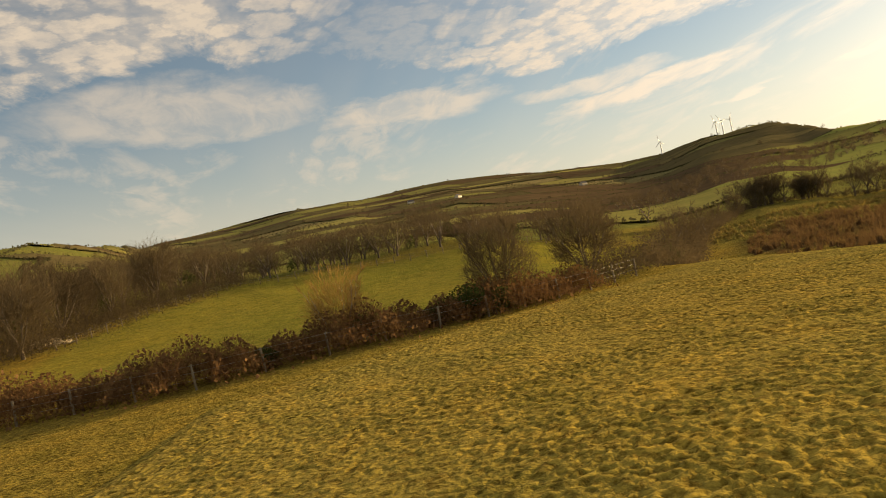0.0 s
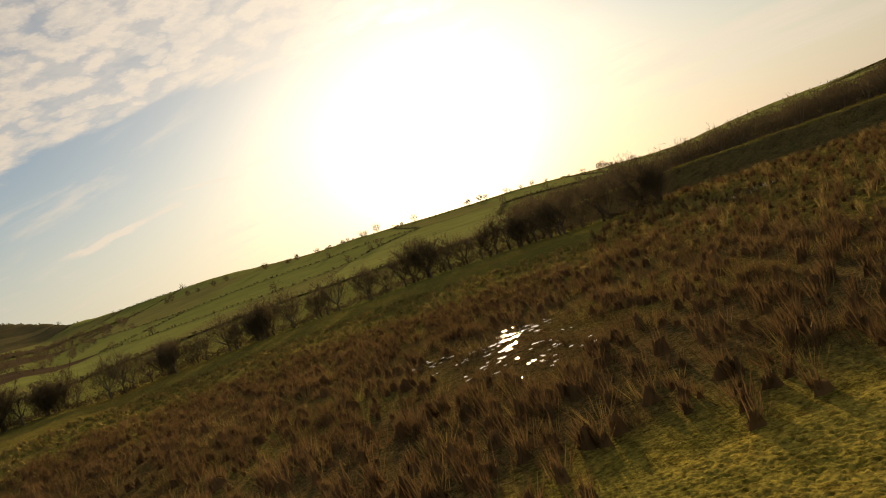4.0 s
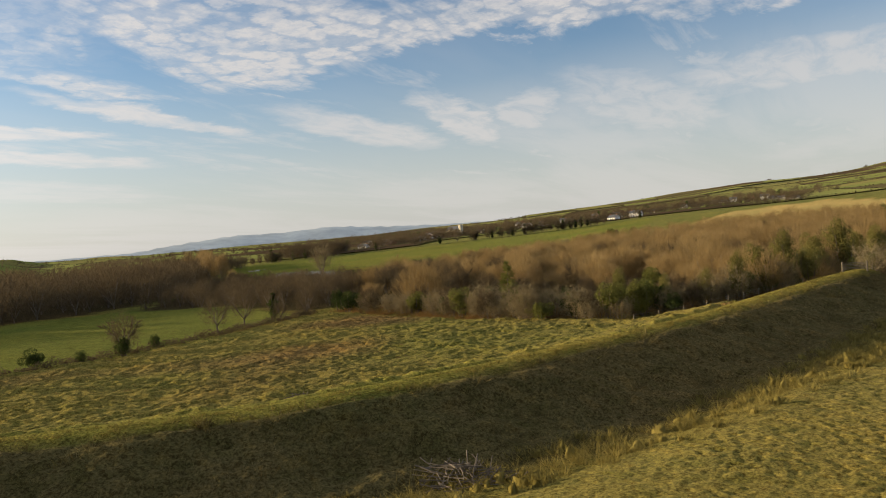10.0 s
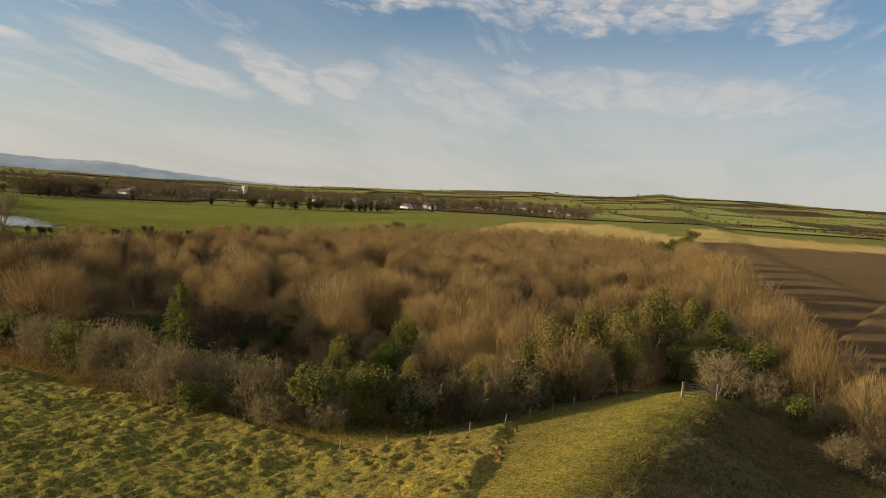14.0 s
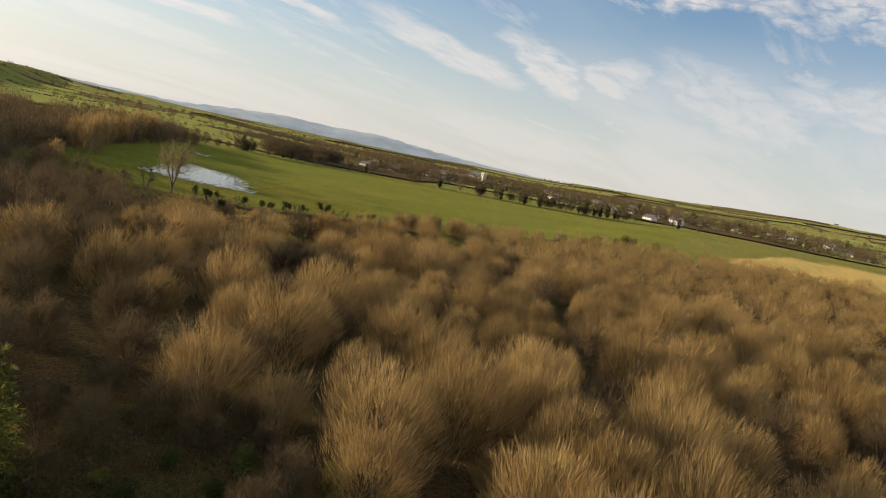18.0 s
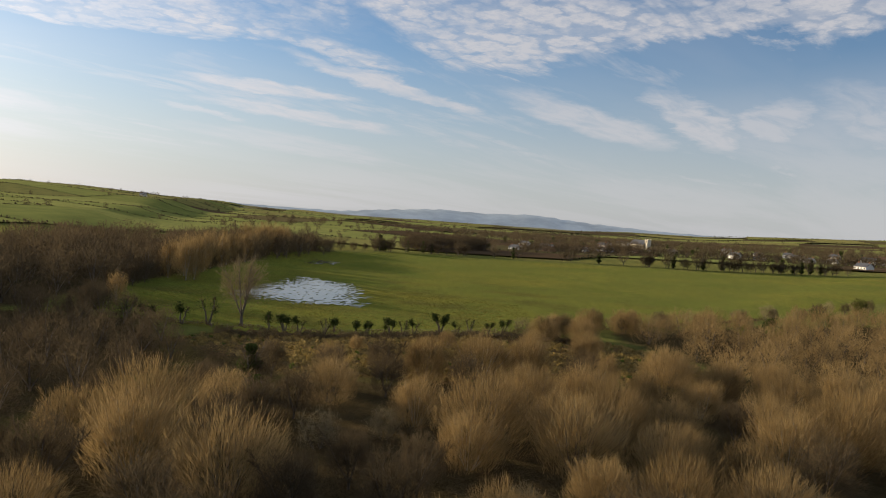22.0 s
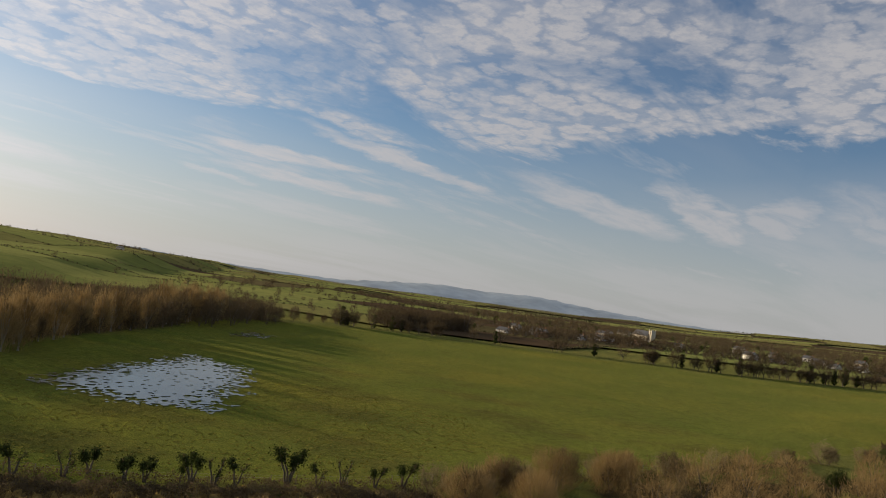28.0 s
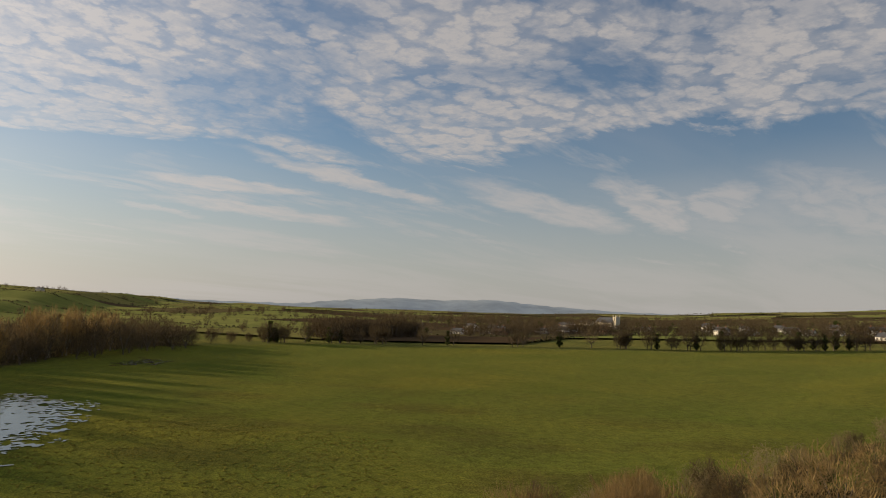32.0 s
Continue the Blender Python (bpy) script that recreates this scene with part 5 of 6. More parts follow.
for x, y in ((288, -186), (294, -190), (300, -192), (306, -196), (296, -180)):
    plant("brown_tree", "alder_tree", x, y, r, "dark leafless alder by the meadow corner", "tree", "alders by the meadow", r.uniform(0.8, 1.1))

# wood and trees behind the pasture, north-west
NW_WOOD = [(-90, 70), (-48, 84), (-38, 100), (-32, 118), (-22, 136), (-8, 141), (10, 135), (30, 136), (44, 132), (52, 150), (20, 170), (-20, 185), (-70, 175), (-130, 130)]
merged("hill_foot_wood", scattered(NW_WOOD, 5.6, r), [far_tree(260 + k, 7.2, 4, 36, 1000, 0.9, 0.055, 1.0, spread=0.42, rise=0.4, wide=0.46, low=0.03) for k in range(4)], [M["bark"], M["brown"]], r, "brown leafless wood along the foot of the hill", "trees", 0.95, 1.4)
merged("hill_foot_evergreens", scattered(NW_WOOD, 15, r), [far_bush(270 + k, 4.5, 2.0, 500, 0.16) for k in range(3)], [M["bark"], M["ivy"]], r, "dark ivy-clad trunks among bare trees", "trees", 0.7, 1.1)


thicket("wood_edge_scrub", [(-74, 56), (-58, 60), (-46, 68), (-40, 82), (-36, 98), (-30, 114), (-20, 132)], 8.0, 3.6, 330, "brown", "dense brown thorn scrub at the corner of the wood", 12, 0.1, "brown")
near_wood = [(-62, 62), (-52, 66), (-44, 70), (-58, 76), (-48, 80), (-40, 84), (-66, 84), (-54, 90), (-44, 94), (-38, 100), (-60, 98), (-34, 108), (-48, 106), (-70, 74), (-76, 66), (-30, 118), (-40, 116), (-52, 58), (-64, 54)]
for x, y in near_wood:
    plant("brown_tree", "alder_tree", x + r.normal(0, 1.5), y + r.normal(0, 1.5), r, "leafless brown tree at the corner of the wood", "tree", "trees at the wood's corner", r.uniform(1.15, 1.6))

# ---- far fields, hedgerows, trees ----
def in_view(x, y):
    """Where far fields are laid: outside the near ground, round the valley."""
    near = inside([(-140, 60), (-60, 190), (60, 180), (130, 190), (175, 120), (200, 70), (300, 70), (420, -110), (580, -330), (565, -455), (470, -520), (385, -590),
                   (262, -690), (60, -660), (-180, -660), (-180, 60)], x, y)
    r = np.hypot(x - 20, y - 20)
    az = np.degrees(np.arctan2(x - 20, y - 20))
    return ~near & (r < 2900) & ((az > -40) | (az < -150))


fr = rng_of(77)
turn = radians(24)
CELL_U, CELL_V, N_U, N_V = 150.0, 92.0, 20, 33
node = {}
for i in range(-N_U, N_U + 1):
    for j in range(-N_V, N_V + 1):
        u, v = i * CELL_U + fr.normal(0, 17), j * CELL_V + fr.normal(0, 12)
        node[i, j] = (60 + u * math.cos(turn) - v * math.sin(turn), -100 + u * math.sin(turn) + v * math.cos(turn))
fields, hedge_lines = [], []
for i in range(-N_U, N_U):
    for j in range(-N_V, N_V):
        q = [np.array(node[k]) for k in ((i, j), (i + 1, j), (i + 1, j + 1), (i, j + 1))]
        mid = sum(q) / 4
        if not all(bool(in_view(*p)) for p in q + [mid]):
            continue
        s = np.linspace(0, 1, 7)
        a, b = np.meshgrid(s, s)
        pts = (q[0] * ((1 - a) * (1 - b))[..., None] + q[1] * (a * (1 - b))[..., None] + q[2] * (a * b)[..., None] + q[3] * ((1 - a) * b)[..., None]).reshape(-1, 2)
        far = math.hypot(*mid)
        z = land(pts[:, 0], pts[:, 1]) + 0.35 + 0.0009 * far
        k = (np.arange(6)[:, None] * 7 + np.arange(6)[None]).ravel()
        f = np.concatenate([np.stack([k, k + 1, k + 8], -1), np.stack([k, k + 8, k + 7], -1)])
        if fr.uniform() < 0.86:
            kind = int(fr.choice([0, 0, 0, 1, 1, 2, 3]))
            hilly = mid[1] > 500 and mid[0] < 0.42 * mid[1]
            east = mid[0] > 150 and mid[1] > -500
            if east:
                kind = int(fr.choice([0, 0, 0, 0, 1]))
            if hilly:
                kind = int(fr.choice([1, 2, 2, 2, 3]))
            bear = math.degrees(math.atan2(mid[0] - 20, mid[1] - 20))
            if 11 < bear < 33 and 380 < far < 1350:
                kind = 3
            if 23 < bear < 36.5 and far >= 1000:
                kind = 2
            fields.append((np.column_stack([pts, z]), f, kind))
        open_slope = 28 < math.degrees(math.atan2(mid[0] - 20, mid[1] - 20)) < 84 and far < 950
        for m, n in ((0, 1), (0, 3)):
            if fr.uniform() < (0.6 if open_slope else 0.94):
                hedge_lines.append((q[m], q[n]))


def field_material(name, a, b, sheen=0.0):
    m, nt, bs = shader(name, 1.0, 0.0)
    bs.inputs["Sheen Weight"].default_value, bs.inputs["Sheen Roughness"].default_value = sheen, 0.45
    bs.inputs["Sheen Tint"].default_value = (0.95, 1.0, 0.5, 1)
    g = nt.nodes.new("ShaderNodeNewGeometry")
    tint = ramp_of(nt, g.outputs["Random Per Island"], [(0.0, a), (1.0, b)])
    n1 = noise_of(nt, 0.05, 5.0, 0.65, g.outputs["Position"])
    tint = mixed(nt, 0.7, tint, mixed(nt, 1.0, tint, ramp_of(nt, n1, [(0.32, (0.68, 0.72, 0.66)), (0.68, (1.3, 1.2, 1.1))]), "MULTIPLY"))
    nt.links.new(tint, bs.inputs["Base Color"])
    return m


far_fields = new("far_fields", mesh_of("far_fields", fields, [field_material("green_pasture", (0.125, 0.148, 0.034), (0.185, 0.195, 0.052), 0.045), field_material("olive_pasture", (0.15, 0.145, 0.045), (0.21, 0.185, 0.062), 0.03),
                                                               field_material("moor_grass", (0.10, 0.085, 0.045), (0.15, 0.125, 0.06)), field_material("brown_field", (0.085, 0.06, 0.038), (0.12, 0.085, 0.05))]))
tagged(far_fields, "patchwork of small green and brown winter fields on the hills", "fields", kind="structure")

chunks = []
spots = []
for a, b in hedge_lines:
    far = math.hypot(*((a + b) / 2))
    gap = 1.5 + far * 0.0016
    n = max(int(math.dist(a, b) / gap), 2)
    u = (np.arange(n) + fr.uniform(0, 1, n)) / n
    p = a + (b - a) * u[:, None] + fr.normal(0, 0.6, (n, 2))
    k = 4
    p = np.repeat(p, k, 0) + fr.normal(0, 0.5, (n * k, 2))
    tall = 1.5 + far * 0.0005
    z = land(p[:, 0], p[:, 1]) + fr.uniform(0.2, tall, n * k)
    v, f = leaves(np.column_stack([p, z]), (0.55 + far * 0.0006) * fr.uniform(0.6, 1.3, n * k), fr)
    chunks.append((v, f, 0))
    for q in range(n):
        if fr.uniform() < 0.03:
            spots.append(tuple(a + (b - a) * fr.uniform()))
far_hedges = new("far_hedgerows", mesh_of("far_hedgerows", chunks, [M["far_hedge"]]))
tagged(far_hedges, "dark winter hedgerows between the far fields", "hedges", kind="stuff")
low_hedge_tree = [far_tree(300 + k, 8.0, 3, 40, 110, 1.8, 0.26, 1.4, 0.2, spread=0.45, rise=0.35, wide=0.42) for k in range(4)]
spots = [spots[i] for i in rng_of(78).permutation(len(spots))[:1500]]
merged("far_hedge_trees", spots, low_hedge_tree, [M["bark"], M["brown"]], fr, "bare trees dotted along far hedgerows", "trees", 0.7, 1.2)

VALLEY = [(590, -440), (760, -430), (1050, -520), (1250, -800), (1000, -950), (760, -780), (640, -600)]
merged("valley_trees", scattered(VALLEY, 24, rng_of(79)), low_hedge_tree, [M["bark"], M["brown"]], rng_of(80), "bare trees scattered through the valley beyond the meadow", "trees", 0.6, 1.15)

# brown copse and rough ground on the north hill
COPSE = [(150, 330), (420, 520), (560, 640), (500, 720), (300, 600), (120, 430)]
merged("hill_copse", scattered(COPSE, 13, fr), low_hedge_tree, [M["bark"], M["brown"]], fr, "dark brown copse across the hillside", "trees", 0.7, 1.1)
RIDGE_LINE = [(560, 610), (610, 520), (640, 420), (690, 330), (730, 250), (780, 160), (800, 90)]
ridge_spots = []
for a, b in zip(RIDGE_LINE, RIDGE_LINE[1:]):
    for k in range(int(math.dist(a, b) / 9)):
        if fr.uniform() < 0.62:
            u = fr.uniform()
            ridge_spots.append((a[0] + (b[0] - a[0]) * u + fr.normal(0, 3), a[1] + (b[1] - a[1]) * u + fr.normal(0, 3)))
for n, (x, y) in enumerate(ridge_spots[:64]):
    plant("hedge_tree", "ridge_tree", x, y, fr, "small bare tree on the skyline of the ridge", "tree", "trees on the ridge", fr.uniform(0.8, 1.6))

# trees along the far side of the meadow and through the village
FAR_EDGE = [(535, -430), (520, -462), (498, -485), (470, -508), (436, -532), (400, -556), (372, -572), (340, -600), (300, -640), (262, -674)]
edge_spots, clump = [], []
for n, (a, b) in enumerate(zip(FAR_EDGE, FAR_EDGE[1:])):
    for k in range(int(math.dist(a, b) / (2.6 if n in (0, 1, 5, 6, 7) else 12))):
        u = fr.uniform()
        edge_spots.append((a[0] + (b[0] - a[0]) * u + fr.normal(0, 2) + 4, a[1] + (b[1] - a[1]) * u + fr.normal(0, 2) - 4))
for x, y in edge_spots:
    k = "hedge_tree" if fr.uniform() < 0.72 else "ivy_tree"
    plant(k, "meadow_tree", x, y, fr, "dark bare tree on the far meadow boundary", "tree", "trees beyond the meadow", fr.uniform(1.0, 1.65))
WOODLOT = [(538, -472), (576, -488), (592, -540), (566, -566), (540, -546)]
VILLAGE = [(540, -600), (660, -600), (780, -760), (900, -980), (820, -1200), (560, -1200), (300, -1150), (150, -1000), (160, -840), (330, -860), (470, -760)]
merged("village_trees", scattered(VILLAGE, 15, fr), [far_tree(320 + k, 9, 3, 40, 230, 1.5, 0.17, 1.6, 0.18, spread=0.45, rise=0.35, wide=0.4) for k in range(4)], [M["bark"], M["brown"]], fr, "bare trees among the village houses", "trees", 0.9, 1.6)
merged("woodlot", scattered(WOODLOT, 4.6, fr), low_brown, [M["bark"], M["brown"]], fr, "tall dark copse at the far end of the meadow", "trees", 1.0, 1.8)
BELT = [(545, -590), (600, -640), (560, -700), (480, -770), (330, -850), (160, -840), (150, -800), (320, -810), (460, -735), (530, -660)]
merged("village_belt", scattered(BELT, 7.5, fr), low_hedge_tree, [M["bark"], M["brown"]], fr, "dense belt of bare trees before the village", "trees", 0.9, 1.7)
FRONT = [(528, -598), (545, -612), (470, -713), (400, -768), (300, -815), (165, -826), (165, -792), (300, -784), (388, -742), (452, -698)]
merged("garden_trees", scattered(FRONT, 9, fr), low_hedge_tree, [M["bark"], M["brown"]], fr, "small bare garden trees before the houses", "trees", 0.35, 0.7)
merged("village_evergreens", scattered(VILLAGE, 44, fr), [far_bush(330 + k, 6.5, 2.6, 420, 0.3) for k in range(3)], [M["bark"], M["ivy"]], fr, "dark evergreens among the village houses", "trees", 0.7, 1.5)


# distant hills: haze put into their blue-grey colour and a faint glow
def distant_hill(crest, base, colour, glow, label):
    """A long low range far beyond the fields; crest: rows of bearing and elevation in degrees."""
    b = np.linspace(crest[0][0], crest[-1][0], 160)
    e = np.interp(b, [c[0] for c in crest], [c[1] for c in crest]) + 0.03 * np.sin(b * 5.1) + 0.02 * np.sin(b * 13.7)
    vs, fs = [], []
    rows = [(base - 500, -0.5), (base - 330, 0.35), (base - 150, 0.8), (base, 1.0), (base + 160, 0.6)]
    for far, k in rows:
        for bb, ee in zip(b, e):
            h = far * math.tan(radians(max(ee, -0.3) + 0.3)) * max(k, 0) + 4 - 0.005 * far + (-30 if k < 0 else 0)
            vs.append((90 + far * math.sin(radians(bb)), -70 + far * math.cos(radians(bb)), h))
    n = len(b)
    for i in range(len(rows) - 1):
        for j in range(n - 1):
            p = i * n + j
            fs += [(p, p + n + 1, p + 1), (p, p + n, p + n + 1)]
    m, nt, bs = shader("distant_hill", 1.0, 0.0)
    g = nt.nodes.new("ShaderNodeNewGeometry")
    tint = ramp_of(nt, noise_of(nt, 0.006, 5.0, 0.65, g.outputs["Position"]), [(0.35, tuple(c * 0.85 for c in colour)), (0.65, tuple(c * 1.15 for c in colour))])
    # the haze tint also glows, so the range stays pale
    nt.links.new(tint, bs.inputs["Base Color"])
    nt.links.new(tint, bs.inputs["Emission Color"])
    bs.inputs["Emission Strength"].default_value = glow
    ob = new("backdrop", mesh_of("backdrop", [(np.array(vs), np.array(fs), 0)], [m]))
    return tagged(ob, label, "hills", kind="structure")


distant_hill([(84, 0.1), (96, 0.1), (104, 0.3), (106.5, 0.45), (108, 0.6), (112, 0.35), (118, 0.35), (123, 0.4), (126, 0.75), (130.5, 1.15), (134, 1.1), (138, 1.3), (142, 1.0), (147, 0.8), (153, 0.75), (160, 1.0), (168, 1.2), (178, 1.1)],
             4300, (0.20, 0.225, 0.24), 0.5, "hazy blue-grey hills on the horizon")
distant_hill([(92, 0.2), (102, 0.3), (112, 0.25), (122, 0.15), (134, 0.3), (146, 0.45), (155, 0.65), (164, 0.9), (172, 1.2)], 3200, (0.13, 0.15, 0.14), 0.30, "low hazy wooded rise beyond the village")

# ---- houses, church, turbines ----
def box(bm, x0, x1, y0, y1, z0, z1):
    vs = [bm.verts.new(p) for p in ((x0, y0, z0), (x1, y0, z0), (x1, y1, z0), (x0, y1, z0), (x0, y0, z1), (x1, y0, z1), (x1, y1, z1), (x0, y1, z1))]
    for f in ((3, 2, 1, 0), (4, 5, 6, 7), (0, 1, 5, 4), (1, 2, 6, 5), (2, 3, 7, 6), (3, 0, 4, 7)):
        bm.faces.new([vs[i] for i in f])


def solid(name, build, mat, parent=None, label=""):
    bm = bmesh.new()
    build(bm)
    me = bpy.data.meshes.new(name)
    bm.to_mesh(me)
    bm.free()
    me.materials.append(mat)
    ob = new(name, me)
    ob.parent = parent
    return tagged(ob, label)


def gable(bm, w, d, z, rise, over=0.35, thick=0.18):
    """A pitched roof over w by d, ridge along x."""
    hw, hd = w / 2 + over, d / 2 + over
    drop = rise * over / (d / 2)
    outer = [(-hd, z - drop), (0, z + rise), (hd, z - drop)]
    inner = [(hd - 0.05, z - drop - thick), (0, z + rise - thick), (-hd + 0.05, z - drop - thick)]
    prof = outer + inner
    a = [bm.verts.new((-hw, y, h)) for y, h in prof]
    b = [bm.verts.new((hw, y, h)) for y, h in prof]
    n = len(prof)
    for i in range(n):
        bm.faces.new((a[i], a[(i + 1) % n], b[(i + 1) % n], b[i]))
    bm.faces.new(a[::-1])
    bm.faces.new(b)


def gable_walls(bm, w, d, h, rise):
    box(bm, -w / 2, w / 2, -d / 2, d / 2, -1.2, h)
    for s in (-1, 1):
        x = s * (w / 2 - 0.15)
        vs = [bm.verts.new(p) for p in ((x - 0.15, -d / 2, h), (x - 0.15, d / 2, h), (x - 0.15, 0, h + rise - 0.1), (x + 0.15, -d / 2, h), (x + 0.15, d / 2, h), (x + 0.15, 0, h + rise - 0.1))]
        for f in ((0, 2, 1), (3, 4, 5), (0, 3, 5, 2), (1, 2, 5, 4), (0, 1, 4, 3)):
            bm.faces.new([vs[i] for i in f])


def house(x, y, turn, w, d, h, wall, roof, label):
    root = empty("house", Matrix.Translation((x, y, ground_at(x, y) + 0.3)) @ Matrix.Rotation(radians(turn), 4, "Z"), label, "house", "village houses")
    rise = d * 0.36
    solid("wall", lambda bm: gable_walls(bm, w, d, h, rise), M[wall], root)
    top = solid("roof", lambda bm: gable(bm, w, d, h, rise), M[roof], root)
    for s in (-1, 1):
        solid("chimney", lambda bm: (box(bm, s * (w / 2 - 0.9) - 0.35, s * (w / 2 - 0.9) + 0.35, -0.35, 0.35, h + rise * 0.6, h + rise + 0.9), box(bm, s * (w / 2 - 0.9) - 0.42, s * (w / 2 - 0.9) + 0.42, -0.42, 0.42, h + rise + 0.9, h + rise + 1.05)), M["brick"], top)
    n = max(int(w / 2.6), 2)
    for row in range(int(h // 2.4)):
        for k in range(n):
            cx = -w / 2 + (k + 0.5) * w / n
            for s in (-1, 1):
                w_frame = solid("window", lambda bm: box(bm, cx - 0.58, cx + 0.58, s * d / 2 - 0.05, s * d / 2 + 0.05, 0.82 + row * 2.5, 2.18 + row * 2.5), M["steel"], root)
                solid("pane", lambda bm: box(bm, cx - 0.5, cx + 0.5, s * d / 2 - 0.07, s * d / 2 + 0.07, 0.9 + row * 2.5, 2.1 + row * 2.5), M["pane"], w_frame)
    solid("door", lambda bm: box(bm, 0.62, 1.5, d / 2 - 0.08, d / 2 + 0.08, -0.1, 1.95), M["slate"], root)
    return root


hr = rng_of(31)
HOUSES = [(556, -640, 20), (575, -655, 40), (600, -690, 10), (560, -735, 30), (582, -742, 15), (548, -760, 70), (530, -800, 20), (618, -800, 35), (640, -840, 10), (505, -862, 20), (480, -880, 60), (460, -905, 15),
          (440, -880, 45), (415, -905, 20), (392, -890, 70), (372, -868, 25), (350, -860, 10), (330, -880, 50), (300, -905, 30), (262, -950, 12), (248, -940, 60), (230, -955, 20), (210, -930, 45), (196, -905, 80),
          (182, -880, 20), (170, -860, 40), (700, -950, 20), (660, -900, 55), (390, -960, 25), (340, -940, 65), (280, -1000, 20)]
FRONT_HOUSES = [(556, -690, 0), (562, -712, 20), (566, -730, 0), (458, -789, 10), (440, -800, 30), (408, -830, 0), (390, -836, 20), (330, -735, 10), (308, -742, 20), (583, -625, 10), (612, -668, 30)]
for x, y, a in HOUSES + FRONT_HOUSES:
    kind = hr.uniform() * (0.6 if (x, y, a) in FRONT_HOUSES else 1)
    wall, roof = ("render_white", "slate") if kind < 0.62 else (("render_cream", "slate") if kind < 0.9 else ("brick", "tile"))
    word = {"render_white": "white rendered house with a slate roof and chimneys", "render_cream": "cream rendered house with a slate roof", "brick": "red brick house with a brown tiled roof"}[wall]
    house(x, y, a * 0.3 - 22 + hr.normal(0, 7), hr.uniform(8, 13), hr.uniform(6, 7.5), 4.9 if hr.uniform() < 0.4 else 2.9, wall, roof, word)
for x, y, a in ((420, -2450, 10), (504, 2090, 20), (360, 1040, 30), (180, 1100, 50), (120, 1250, 15), (1290, -520, 20)):
    house(x, y, a, 11, 6.5, 4.2, "render_cream", "slate", "lone pale farmhouse on the hillside")


def church(x, y, turn):
    root = empty("church", Matrix.Translation((x, y, ground_at(x, y))) @ Matrix.Rotation(radians(turn), 4, "Z"), "pale stone church with a square tower", "church")
    solid("nave", lambda bm: gable_walls(bm, 22, 9, 7, 4.5), M["render_cream"], root)
    solid("roof", lambda bm: gable(bm, 22, 9, 7, 4.5), M["slate"], root)

    def tower(bm):
        box(bm, -15.5, -11, -2.4, 2.4, -1, 12)
        for sx in (-15.5, -11.7):
            for sy in (-2.4, 1.7):
                box(bm, sx, sx + 0.7, sy, sy + 0.7, 12, 13.4)
    solid("tower", tower, M["render_cream"], root)
    for k in range(5):
        for s in (-1, 1):
            solid("window", lambda bm: box(bm, -8.5 + k * 4 - 0.5, -8.5 + k * 4 + 0.5, s * 4.5 - 0.07, s * 4.5 + 0.07, 2, 5.2), M["pane"], root)
    for s in (-1, 1):
        solid("belfry_opening", lambda bm: box(bm, -13.8, -12.7, s * 2.4 - 0.07, s * 2.4 + 0.07, 8.5, 11), M["pane"], root)


church(578, -812, -18)


def turbine(x, y, spin):
    root = empty("wind_turbine", Matrix.Translation((x, y, ground_at(x, y) - 1)) @ Matrix.Rotation(radians(200), 4, "Z") @ Matrix.Scale(0.8, 4), "white three-bladed wind turbine on the ridge", "wind turbine", "wind turbines")
    tv, tf = tube([(0, 0, 0), (0, 0, 20), (0, 0, 42)], [1.7, 1.4, 1.0], 10)
    part("tower", mesh_of("tower", [(tv, tf, 0)], [M["steel"]]), root)
    solid("nacelle", lambda bm: box(bm, -1.2, 1.2, -2.5, 3.5, 41.5, 44), M["steel"], root)
    hub = solid("hub", lambda bm: bmesh.ops.create_icosphere(bm, subdivisions=2, radius=1.3, matrix=Matrix.Translation((0, -2.9, 42.8))), M["steel"], root)
    for k in range(3):
        a = radians(spin + 120 * k)
        e = np.array([math.sin(a), 0, math.cos(a)])
        s = np.array([math.cos(a), 0, -math.sin(a)])
        c = np.array([0, -3.0, 42.8])
        pts = np.array([c + s * 0.5, c - s * 0.5, c + e * 6 - s * 1.4, c + e * 6 + s * 0.6, c + e * 24 - s * 0.25, c + e * 24 + s * 0.15])
        v = np.concatenate([pts, pts + (0, 0.5, 0)])
        f = [(0, 1, 3), (1, 2, 3), (3, 2, 5), (2, 4, 5), (6, 9, 7), (7, 9, 8), (9, 11, 8), (8, 11, 10), (0, 3, 6), (3, 9, 6), (3, 5, 9), (5, 11, 9), (1, 7, 2), (2, 7, 8), (2, 8, 4), (4, 8, 10), (4, 10, 5), (5, 10, 11), (0, 6, 1), (1, 6, 7)]
        part("blade", mesh_of("blade", [(v, np.array(f), 0)], [M["steel"]]), hub)


for x, y, spin in ((806, 1700, 10), (905, 1575, 40), (922, 1566, 85), (895, 1585, 20)):
    turbine(x, y, spin)

